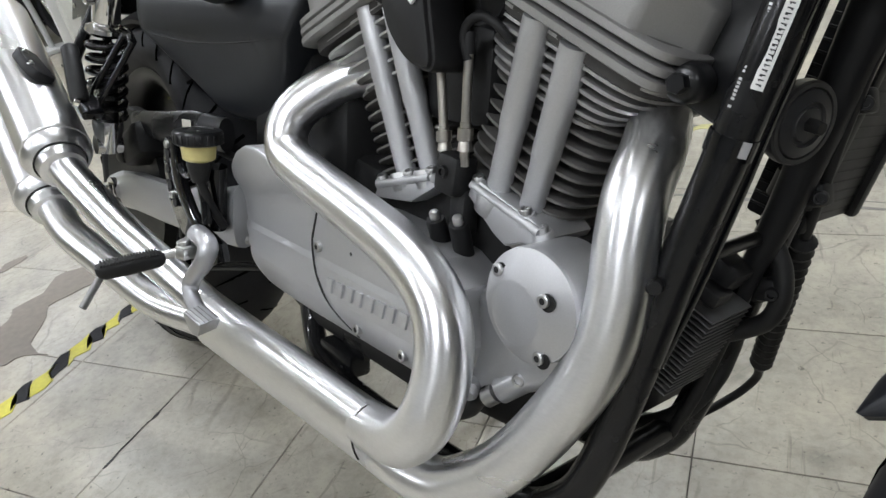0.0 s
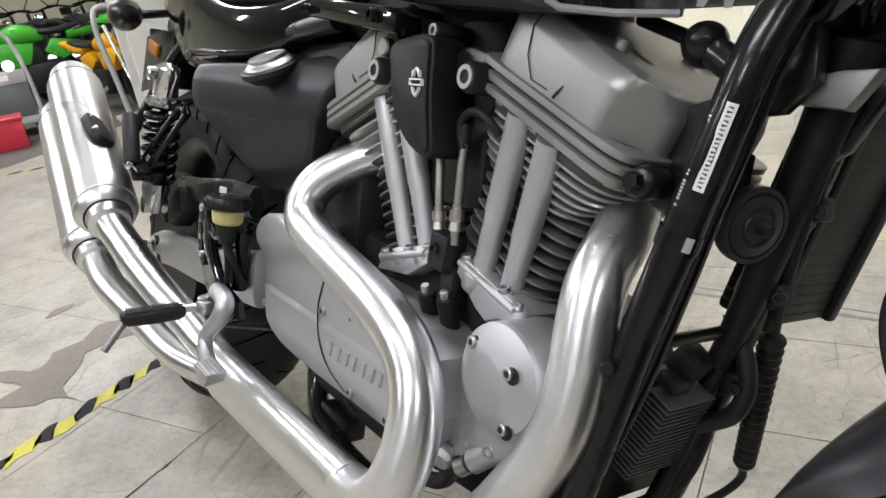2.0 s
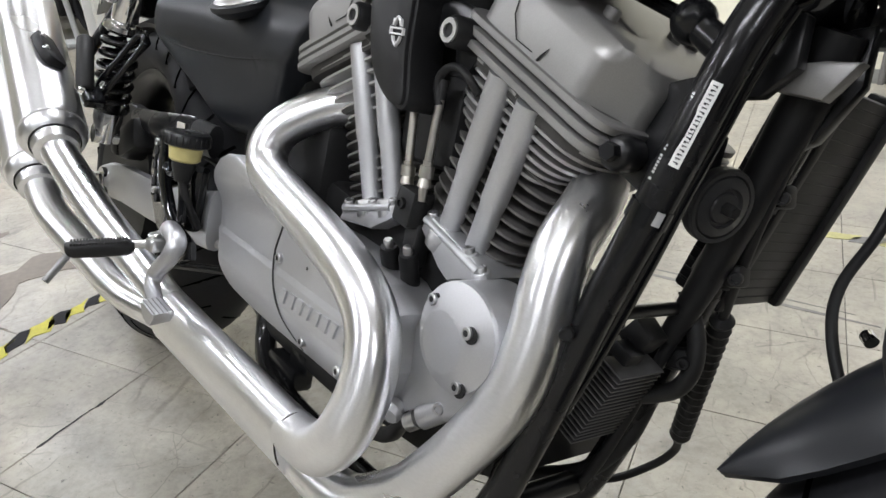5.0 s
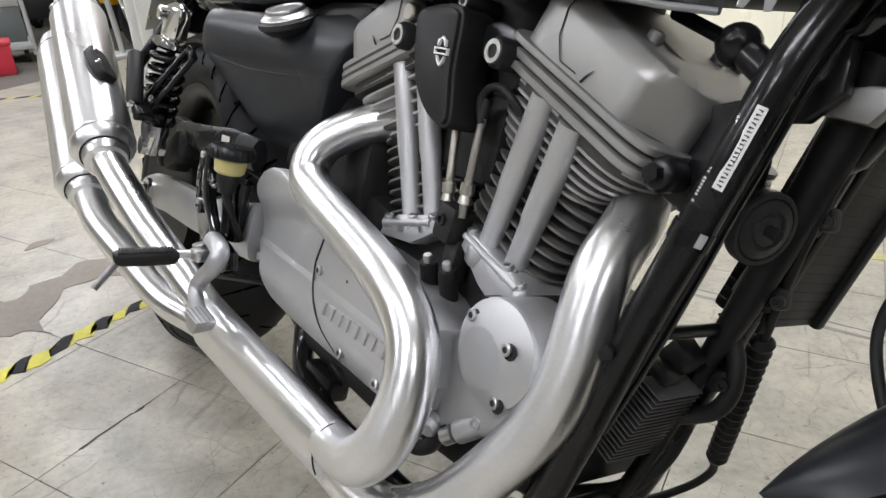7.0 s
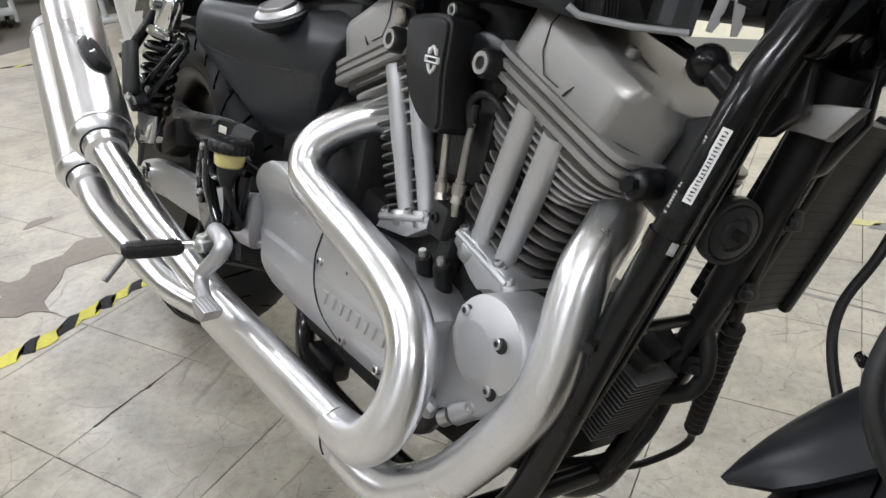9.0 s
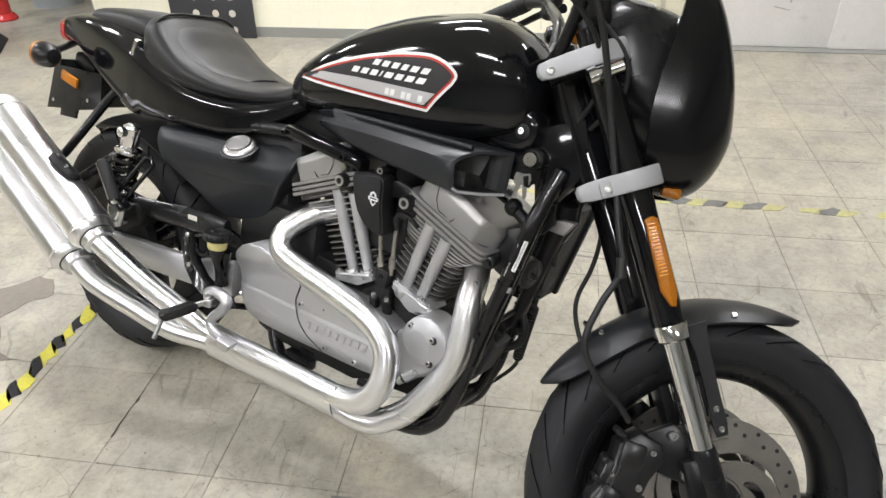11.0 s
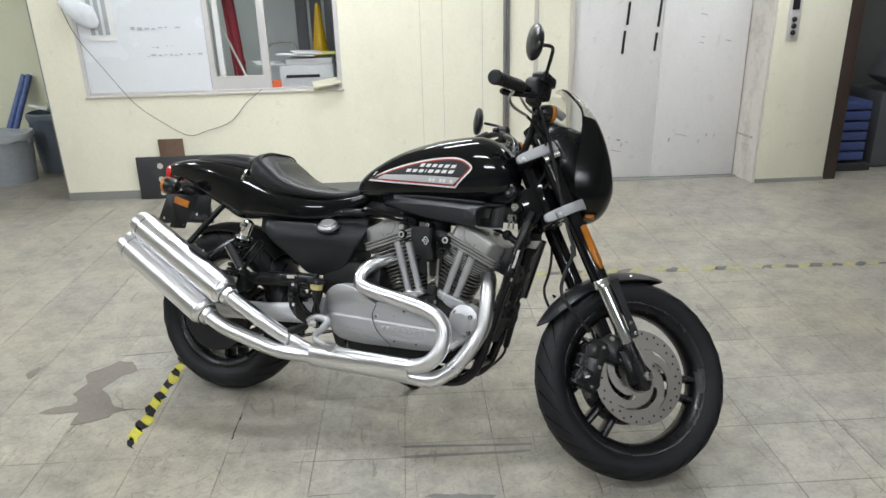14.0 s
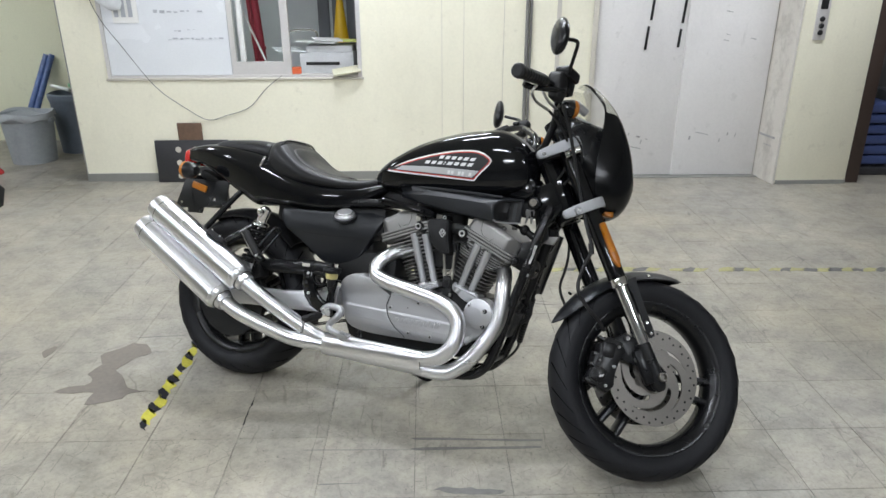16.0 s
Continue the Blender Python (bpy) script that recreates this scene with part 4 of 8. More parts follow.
def disc(c, y, r_out, r_in, wheel_ob, front, petals=5):
    """A drilled brake disc whose inner part is cut by swirling slots."""
    bm = bmesh.new()
    radii = [0.030, 0.042, 0.056] + [0.056 + (r_in - 0.042) * k / 12 for k in range(1, 13)] + [(r_in + r_out) / 2, r_out - 0.001, r_out]
    first, last = 2, 14
    ns, na = 5, 11
    rows = []
    for i, r in enumerate(radii):
        q = max(0.0, min(1.0, (i - first) / (last - first)))
        wide = 0.52 * math.sin(math.pi * q) ** 0.7 * (1.15 - 0.35 * q) if 0 < q < 1 else 0.0
        ring = []
        for k in range(petals):
            a0 = 2 * math.pi * k / petals + 0.3 - 30.0 * (min(r, 0.115) - 0.03)
            full = 2 * math.pi / petals
            wide_ = max(wide, 0.03)
            ring += [a0 + wide_ * j / ns for j in range(ns)] + [a0 + wide_ + (full - wide_) * j / na for j in range(na)]
        rows.append([(c[0] + r * math.cos(a), c[2] + r * math.sin(a)) for a in ring])
    n = len(rows[0])
    faces = []
    vs = [[[bm.verts.new((x, y + h, z)) for x, z in row] for row in rows] for h in (-0.0025, 0.0025)]
    kept = {(i, j) for i in range(len(rows) - 1) for j in range(n) if not (first <= i < last and j % (ns + na) < ns)}
    for i, j in sorted(kept):
        k = (j + 1) % n
        for lay, flip in ((0, False), (1, True)):
            q = [vs[lay][i][j], vs[lay][i][k], vs[lay][i + 1][k], vs[lay][i + 1][j]]
            bm.faces.new(q[::-1] if flip else q)
        for (di, dj), (a, b) in (((-1, 0), ((i, j), (i, k))), ((1, 0), ((i + 1, k), (i + 1, j))), ((0, -1), ((i + 1, j), (i, j))), ((0, 1), ((i, k), (i + 1, k)))):
            if (i + di, (j + dj) % n) not in kept:
                bm.faces.new((vs[0][a[0]][a[1]], vs[0][b[0]][b[1]], vs[1][b[0]][b[1]], vs[1][a[0]][a[1]]))
    mp("brake_disc", bm, ROTOR, wheel_ob, "drilled steel brake disc with swirling slots", front)
    holes = []
    for k in range(20):
        for r, o in ((r_out - 0.010, 0.0), (r_out - 0.022, 0.5)):
            a = 2 * math.pi * (k + o) / 20
            holes.append(lathe([(0.0036, -0.0031), (0.0036, 0.0031)], (c[0] + r * math.cos(a), y, c[2] + r * math.sin(a)), (0, 1, 0), 10))
    mp("drill_hole", join(*holes), HOLE, wheel_ob, "", front)
    mp("disc_carrier", lathe([(0.02, -0.006), (0.046, -0.006), (0.048, -0.004), (0.048, 0.004), (0.046, 0.006), (0.02, 0.006)], (c[0], y, c[2]), (0, 1, 0), 48), ROTOR, wheel_ob, "", front)
    for k in range(5):
        a = 2 * math.pi * k / 5 + 0.6
        mp("disc_bolt", bolt((c[0] + 0.039 * math.cos(a), y + math.copysign(0.006, y), c[2] + 0.039 * math.sin(a)), 0.0048, (0, math.copysign(1, y), 0), 0.004), DARK, wheel_ob, "", front)


fwheel = wheel("front_wheel", AXLE, 0.3125, 0.232, 0.060, 0.046, -3, True, 0.35)
disc(AXLE, -0.060, 0.146, 0.098, fwheel, True)
disc(AXLE, 0.060, 0.146, 0.098, fwheel, True)
RAX = Vector((0, 0, 0.315))
rwheel = wheel("rear_wheel", RAX, 0.315, 0.219, 0.090, 0.07, 40, False, -0.35)
disc(RAX, 0.098, 0.13, 0.09, rwheel, False)

mp("drive_pulley", lathe([(0.03, -0.008), (0.12, -0.006), (0.150, -0.012), (0.153, -0.012), (0.153, 0.012), (0.150, 0.012), (0.12, 0.006), (0.03, 0.008)], (0, -0.096, 0.315), (0, 1, 0), 56), DARK, rwheel, "black belt drive pulley")
belt = mp("drive_belt", join(plate([(-0.01, 0.470), (0.57, 0.444), (0.57, 0.439), (-0.01, 0.465)], -0.106, -0.086, 0.001, 1), plate([(0.03, 0.168), (0.57, 0.332), (0.57, 0.327), (0.03, 0.163)], -0.106, -0.086, 0.001, 1)), HOSE, None, "black toothed drive belt")
for k in range(22):
    mp("belt_tooth", box((0.34 + 0.010 * k, -0.096, 0.2660 + 0.00304 * k), (0.0045, 0.020, 0.004), 0.001, 1, (0, -17, 0)), HOSE, belt)

# fork
for s in (-1, 1):
    y = s * 0.092
    leg = mp("fork_tube", tube([fk(0.31, 0, y), fk(0.33, 0, y), fk(0.55, 0, y), fk(0.56, 0, y), fk(0.81, 0, y)], [0.0275, 0.0275, 0.0275, 0.026, 0.026], 24, smooth=False), GLOSS, None, "gloss black upper fork tube", True)
    mp("fork_slider", tube([fk(0.10, 0, y), fk(0.32, 0, y)], 0.0205, 24, smooth=False), CHROME, leg, "polished chrome fork slider", True)
    mp("seal_collar", tube([fk(0.294, 0, y), fk(0.297, 0, y), fk(0.318, 0, y), fk(0.322, 0, y)], [0.026, 0.029, 0.029, 0.0275], 24, smooth=False), CHROME, leg, "polished collar", True)
    mp("axle_holder", join(tube([fk(0.112, 0, y), fk(0.100, 0, y), fk(0.03, 0.002, y), fk(-0.02, 0.002, y), fk(-0.040, 0.002, y)], [0.0210, 0.0225, 0.0225, 0.0225, 0.012], 20, 3), box(tuple(fk(0.045, -0.024, y + s * 0.002)), (0.034, 0.026, 0.11), 0.008, 2, (0, -RAKE, 0))), BLACK, leg, "black cast axle holder", True)
    mp("axle_end", lathe([(0.0135, -0.006), (0.0135, 0.016), (0.0112, 0.018), (0.0095, 0.018), (0.0095, 0.006), (0.0005, 0.006)], tuple(AXLE + Vector((0, y * 1.0 + s * 0.018, 0))), (0, s, 0), 24), ROTOR, leg, "hollow steel axle end", True)
    mp("fork_cap", tube([fk(0.805, 0, y), fk(0.825, 0, y)], [0.022, 0.019], 16, smooth=False), BLACK, leg, "", True)
    # caliper on each side
    cy = s * 0.078
    cal_m = Matrix.Translation((1.372, cy, 0.322)) @ pose(0, 0, 0, 0, 12, 0) @ Matrix.Scale(0.93, 4)

    def on_caliper(name, bm, mat, parent, lab=""):
        return mp(name, moved(bm, cal_m), mat, parent, lab, True)

    cal = on_caliper("brake_caliper", join(plate([(-0.050, -0.078), (0.022, -0.086), (0.036, -0.06), (0.030, -0.02), (0.030, 0.02), (0.040, 0.06), (0.022, 0.085), (-0.022, 0.088), (-0.048, 0.055), (-0.040, 0.0), (-0.054, -0.045)], -0.026, 0.026, 0.007, 2), *[box((-0.022 + dx, s * 0.020, dz), (0.046, 0.026, 0.052), 0.010, 2, (0, a, 0)) for dx, dz, a in ((0.004, 0.045, -8), (-0.002, -0.042, 10))], box((-0.044, 0, 0.0), (0.02, 0.05, 0.05), 0.006)), CALI, None, "black four-piston brake caliper")
    for dz in (0.072, 0.018, -0.018, -0.070):
        on_caliper("caliper_fin", box((-0.05, s * 0.010, dz), (0.022, 0.03, 0.012), 0.003, 1, (0, 12, 0)), CALI, cal)
    for bx, bz, r in ((0.012, 0.066, 0.0065), (0.016, 0.0, 0.0075), (0.008, -0.068, 0.0065), (-0.036, 0.002, 0.004)):
        on_caliper("caliper_bolt", bolt((bx, s * 0.0262, bz), r * 0.85, (0, s, 0), 0.005), DULL, cal)
    on_caliper("pad_pin", rod((-0.03, s * 0.028, 0.022), (-0.03, s * 0.028, -0.022), 0.003, 8), DARK, cal)
    on_caliper("caliper_mark", join(*[box((-0.022 + 0.0045 * k, s * 0.0335, -0.046 + 0.002 * k), (0.0028, 0.002, 0.010), 0.0004, 1, (0, 20, 0)) for k in range(3)]), WHITE, cal, "small white maker mark")
    mp("caliper_lug", join(plate([(1.385, 0.405), (1.424, 0.430), (1.448, 0.418), (1.486, 0.362), (1.475, 0.335), (1.42, 0.345)], cy - 0.008, cy + 0.008, 0.003)), BLACK, cal, "", True)
    for q in ((1.425, 0.412), (1.461, 0.353)):
        mp("lug_bolt", bolt((q[0], cy + s * 0.012, q[1]), 0.0078, (0, s, 0), 0.007), DULL, cal, "", True)
    # fender stay
    mp("fender_stay", skin([[fk(q, w + dw, y * 0.96 + s * dy) for dw, dy in ((-hw, -0.003), (hw, -0.003), (hw, 0.003), (-hw, 0.003))] for q, w, hw in ((0.118, 0.040, 0.009), (0.14, 0.041, 0.012), (0.20, 0.042, 0.011), (0.26, 0.043, 0.012), (0.290, 0.042, 0.016), (0.308, 0.040, 0.022))]), MATT, leg, "black fender stay", True)
    for q in (0.15, 0.185):
        mp("stay_bolt", bolt(tuple(fk(q - 0.02, 0.04, y * 0.96 + s * 0.003)), 0.0055, (0, s, 0), 0.004), CHROME, leg, "", True)
# reflectors on the fork
REFL = TURN_F @ Matrix.Translation(fk(0.425, 0.004, -0.122)) @ pose(0, 0, 0, 0, -RAKE, 0)
ref = mp("fork_reflector", moved(plate([(-0.009, 0.068), (-0.004, 0.073), (0.006, 0.073), (0.011, 0.068), (0.0125, -0.050), (0.005, -0.074), (-0.003, -0.072), (-0.0125, -0.045)], -0.006, 0.006, 0.003, 2), REFL), AMBER, None, "ribbed amber side reflector")
# ribs in a lighter amber paint the light on the reflector's upper part
for k in range(16):
    mp("reflector_rib", moved(box((-0.002, -0.0066, 0.062 - 0.0055 * k), (0.013, 0.0022, 0.0026), 0.0006, 1), REFL), AMBER_LIT, ref, "reflector rib in lighter amber for the lit upper part")


# triple clamps, stem
def clamp(s, name, tail_w, bolt_w):
    """A flat cast bridge that grips both legs, with an arm along the outside of each."""
    rings = []
    for y, w0, w1 in ((-0.114, -0.028, 0.034), (-0.105, -0.034, 0.040), (-0.092, -0.036, 0.042), (-0.07, -0.042, 0.036), (-0.045, -0.056, 0.018), (0, -0.066, 0.008), (0.045, -0.056, 0.018), (0.07, -0.042, 0.036), (0.092, -0.036, 0.042), (0.105, -0.034, 0.040), (0.114, -0.028, 0.034)):
        c, h = (w0 + w1) / 2, (w1 - w0) / 2
        rings.append([fk(s + 0.0165 * math.copysign(abs(math.sin(a)) ** 0.32, math.sin(a)), c + h * math.copysign(abs(math.cos(a)) ** 0.6, math.cos(a)), y) for a in [2 * math.pi * j / 20 for j in range(20)]])
    cl = mp(name, skin(rings), BLACK, None, "black fork clamp with grey arms", True)
    for e in (-1, 1):
        rows = []
        for w, y, h in ((tail_w, 0.088, 0.006), (tail_w + 0.004, 0.089, 0.013), (tail_w + 0.020, 0.094, 0.0155), (-0.045, 0.108, 0.0165), (-0.005, 0.1235, 0.0165), (0.020, 0.126, 0.0165), (0.038, 0.116, 0.0165), (0.046, 0.098, 0.0165)):
            rows.append([fk(s + h * math.copysign(abs(math.sin(a)) ** 0.3, math.sin(a)), w + 0.006 * math.cos(a) * 0.2, e * (y + 0.006 * math.copysign(abs(math.cos(a)) ** 0.3, math.cos(a)))) for a in [2 * math.pi * j / 16 for j in range(16)]])
        arm = mp("clamp_arm", skin(rows), GREY, cl, "grey flat clamp arm", True)
        mp("arm_bolt", bolt(tuple(fk(s - 0.003, bolt_w, e * (0.115 if bolt_w > -0.06 else 0.101))), 0.0062, (0, e, 0), 0.003), ALLOY, arm, "", True)
        if bolt_w > -0.06:
            mp("arm_boss", skin([[fk(s - 0.003 + 0.012 * math.copysign(abs(math.sin(a)) ** 0.4, math.sin(a)), bolt_w + 0.012 * math.copysign(abs(math.cos(a)) ** 0.4, math.cos(a)), e * yy) for a in [2 * math.pi * j / 24 for j in range(24)]] for yy in (0.100, 0.1145, 0.1155)]), GREY, arm, "", True)
    return cl
clamp(0.560, "lower_clamp", -0.089, -0.046)
clamp(0.765, "upper_clamp", -0.100, -0.083)
mp("steering_stem", tube([fk(0.54, -0.031, 0), fk(0.80, -0.031, 0)], 0.024, 20, smooth=False), BLACK, None, "", True)
mp("bar_clamp_bolt", join(tube([fk(0.733, -0.030, -0.124), fk(0.738, 0.022, -0.127)], 0.0112, 20, smooth=False), tube([fk(0.7325, -0.034, -0.124), fk(0.7335, -0.020, -0.1245)], 0.0138, 20, smooth=False)), CHROME, None, "chrome fitting below the upper clamp", True)

# front fender
rings = []
for k in range(25):
    t = k / 24
    a = radians(160 - 86 * t)
    R = 0.338 + 0.008 * abs(2 * t - 1) ** 2
    tip = min(math.sqrt(max(0.004, 1 - max(0.0, 1 - t / 0.30) ** 2)), math.sqrt(max(0.004, 1 - max(0.0, 1 - (1 - t) / 0.42) ** 2)))
    w = 0.070 * min(1, tip)
    ring = []
    for j in range(13):
        b = -1 + 2 * j / 12
        drop = 0.034 * abs(b) ** 2.2 * tip
        rr = R - drop
        ring.append((AXLE.x + rr * math.cos(a), b * w, AXLE.z + rr * math.sin(a)))
    inner = [(AXLE.x + (math.hypot(x - AXLE.x, z - AXLE.z) - 0.004) * math.cos(a), y * 0.95, AXLE.z + (math.hypot(x - AXLE.x, z - AXLE.z) - 0.004) * math.sin(a)) for x, y, z in reversed(ring)]
    rings.append(ring + inner)
fend = mp("front_fender", skin(rings), FENDER, None, "satin charcoal plastic front fender", True)
for s in (-1, 1):
    mp("fender_bolt", bolt((1.49, s * 0.055, 0.625), 0.0055, (0, s, 1), 0.005), CHROME, fend, "", True)
    mp("fender_bolt", bolt((1.28, s * 0.055, 0.545), 0.005, (-0.5, s, 0.8), 0.005), CHROME, fend, "", True)

# nose fairing
FAIR = [(0.792, 1.352, 0.036, 1.292), (0.812, 1.385, 0.075, 1.276), (0.85, 1.408, 0.104, 1.262), (0.90, 1.420, 0.118, 1.252), (0.95, 1.414, 0.124, 1.250), (1.0, 1.402, 0.125, 1.254), (1.05, 1.384, 0.121, 1.259), (1.09, 1.364, 0.117, 1.262), (1.115, 1.348, 0.113, 1.262)]
SCR = [(1.115, 1.348, 0.111, 1.262), (1.135, 1.334, 0.109, 1.257), (1.158, 1.313, 0.105, 1.243), (1.180, 1.290, 0.099, 1.223), (1.200, 1.268, 0.089, 1.206), (1.214, 1.250, 0.070, 1.197), (1.223, 1.236, 0.042, 1.194), (1.226, 1.226, 0.015, 1.194)]


def cowl(rows, thick):
    rings = []
    for z, xf, w, xr in smooth_path(rows, 4):
        out, inn = [], []
        for j in range(25):
            a = -math.pi / 2 + math.pi * j / 24
            c, s = abs(math.cos(a)) ** 0.75, math.copysign(abs(math.sin(a)) ** 0.85, math.sin(a))
            out.append((xr + (xf - xr) * c, w * s, z))
            inn.append((xr + (xf - xr - thick) * c, (w - thick) * s, z))
        rings.append(out + inn[::-1])
    return skin(rings)


fair = mp("nose_fairing", cowl(FAIR, 0.004), FAIRP, None, "gloss black nose fairing", True, 50)
mp("fly_screen", cowl(SCR, 0.003), SMOKE, fair, "lightly smoked clear fly screen", True, 50)
mp("screen_trim", tube([(1.262, -0.114, 1.054), (1.264, -0.113, 1.10), (1.259, -0.109, 1.135), (1.245, -0.105, 1.158), (1.225, -0.099, 1.180), (1.209, -0.089, 1.200), (1.200, -0.070, 1.214)], [0.0026, 0.0028, 0.0036, 0.0042, 0.0042, 0.0040, 0.0020], 10, 4), GLOSS, fair, "gloss black rim of the screen", True)
mp("headlight_bucket", loft([(1.150, 0.040, 0.985, 1.075), (1.165, 0.072, 0.955, 1.093), (1.20, 0.090, 0.93, 1.098), (1.25, 0.098, 0.90, 1.095), (1.30, 0.096, 0.88, 1.085), (1.325, 0.080, 0.88, 1.07)], 3.2, 36, 4), BLACK, fair, "black headlamp bucket under the screen", True)
mp("headlight", lathe([(0.09, 0.0), (0.088, 0.03), (0.06, 0.08), (0.02, 0.1), (0.001, 0.1)], (1.33, 0, 0.93), (-1, 0, -0.1), 32), BLACK, fair, "", True)
mp("instrument_pod", join(lathe([(0.055, -0.02), (0.058, 0.02), (0.04, 0.05), (0.001, 0.055)], (1.16, 0.0, 1.09), (0.6, 0, -0.8), 28), box((1.2, 0, 1.06), (0.06, 0.09, 0.05), 0.012)), MATT, fair, "black instrument pod", True)
mp("key_barrel", tube([(1.158, -0.120, 1.113), (1.197, -0.113, 1.094), (1.200, -0.1125, 1.0925)], [0.0135, 0.0135, 0.0115], 20, smooth=False), GREY, fair, "grey plastic barrel beside the instruments", True)
mp("bright_strip", tube([(1.163, -0.128, 1.066), (1.19, -0.105, 1.072), (1.226, -0.078, 1.081)], [0.0034, 0.0042, 0.0022], 10, 4), WHITE, fair, "white strip under the barrel", True)
mp("lower_marker", box((1.335, -0.05, 0.80), (0.034, 0.02, 0.02), 0.006), AMBER, fair, "", True)

# handlebar, grips, levers, mirrors, signals
for s in (-1, 1):
    BAR = [(1.105, -0.10, 1.055), (1.09, -0.15, 1.09), (1.05, -0.22, 1.098), (0.997, -0.28, 1.078), (0.94, -0.338, 1.052), (0.90, -0.380, 1.033)] if s < 0 else [(1.105, 0.10, 1.065), (1.095, 0.16, 1.11), (1.08, 0.24, 1.155), (1.045, 0.32, 1.168), (0.99, 0.39, 1.15), (0.95, 0.43, 1.13)]
    B_ = [Vector(q) for q in BAR]
    g0, g1 = B_[3], B_[5]
    ax = (g1 - g0).normalized()
    bar = mp("handlebar", tube([fk(0.80, -0.045, 0), fk(0.80, -0.045, s * 0.05)] + BAR, 0.0115, 14, 5), BLACK, None, "black handlebar", True)
    mp("grip", tube([g0 - ax * 0.012, g0, g1 - ax * 0.005, g1, g1 + ax * 0.010, g1 + ax * 0.014], [0.0165, 0.0178, 0.0178, 0.0215, 0.0205, 0.016], 20, smooth=False), HOSE, bar, "black rubber grip", True)
    for k in range(8):
        mp("grip_ring", lathe([(0.0176, -0.002), (0.0185, -0.001), (0.0185, 0.001), (0.0176, 0.002)], tuple(g0.lerp(g1, (k + 0.6) / 9)), tuple(ax), 18), HOSE, bar, "", True)
    hc = B_[2] + Vector((0.012, 0, 0.012))
    mp("switch_housing", join(box(tuple(hc), (0.055, 0.062, 0.066) if s < 0 else (0.036, 0.05, 0.036), 0.014, 3, (0, 8, s * 45)), box(tuple(hc + Vector((0.0, 0.0, -0.03))), (0.04, 0.05, 0.045) if s < 0 else (0.03, 0.03, 0.03), 0.012, 2, (0, 10, s * 45))), MATT, bar, "black switch housing", True)
    if s < 0:
        mp("master_cylinder", join(box(tuple(hc + Vector((0.024, s * 0.004, 0.034))), (0.052, 0.07, 0.034), 0.008, 2, (0, 6, s * 50)), box(tuple(hc + Vector((0.03, -s * 0.01, 0.0))), (0.04, 0.04, 0.05), 0.01, 2, (0, 6, s * 50))), BLACK, bar, "black brake master cylinder", True)
    mp("switch_button", box(tuple(hc + Vector((-0.03, 0, 0.0))), (0.012, 0.022, 0.014), 0.003, 1, (0, 8, s * 45)), REDP if s < 0 else DARK, bar, "", True)
    reach = [(1.075, -0.232, 1.088), (1.02, -0.262, 1.064), (0.978, -0.282, 1.048), (0.950, -0.292, 1.043), (0.938, -0.297, 1.044)] if s < 0 else [hc + Vector((0.03, s * 0.01, -0.01)), g0 + Vector((0.045, 0, -0.008)), g0.lerp(g1, 0.5) + Vector((0.05, 0, -0.010)), g0.lerp(g1, 0.7) + Vector((0.046, 0, -0.012)), g0.lerp(g1, 0.82) + Vector((0.044, 0, -0.014))]
    mp("lever", tube(reach, [0.010, 0.008, 0.0075, 0.0095, 0.007], 12, 4), BLACK, bar, "black lever", True)
    stem = [(1.079, -0.25, 1.125), (1.079, -0.265, 1.148), (1.074, -0.30, 1.162), (1.066, -0.345, 1.178), (1.050, -0.365, 1.176), (1.018, -0.372, 1.168)] if s < 0 else [(1.088, 0.27, 1.165), (1.098, 0.30, 1.20), (1.100, 0.345, 1.232), (1.085, 0.375, 1.248), (1.05, 0.392, 1.256)]
    mp("mirror_stem", tube(stem, 0.0055, 12, 5), BLACK, bar, "black mirror stem", True)
    mh = mp("mirror", loft([(-0.022, 0.010, -0.014, 0.014), (-0.017, 0.048, -0.033, 0.033), (-0.006, 0.061, -0.044, 0.044), (0.008, 0.050, -0.036, 0.036), (0.016, 0.018, -0.012, 0.012)], 2.0, 32), BLACK, bar, "black oval mirror", True)
    mh.data.transform(TURN_F @ Matrix.Translation((1.004, -0.38, 1.168) if s < 0 else (1.03, 0.40, 1.262)) @ pose(0, 0, 0, 72, 0, 6 if s < 0 else -8) @ TURN_F.inverted())
    sig = mp("turn_signal", lathe([(0.001, -0.046), (0.014, -0.042), (0.024, -0.026), (0.028, -0.004), (0.028, 0.004), (0.026, 0.007), (0.001, 0.007)], (1.132, s * 0.16, 1.072), (1, 0, 0.1), 28), BLACK, None, "black bullet turn signal", True)
    mp("lens", lathe([(0.028, 0.003), (0.0278, 0.012), (0.022, 0.019), (0.001, 0.022)], (1.132, s * 0.16, 1.072), (1, 0, 0.1), 28), AMBER, sig, "amber lens", True)
    mp("signal_stem", rod((1.125, s * 0.16, 1.068), (1.15, s * 0.10, 1.03), 0.009), BLACK, sig, "", True)
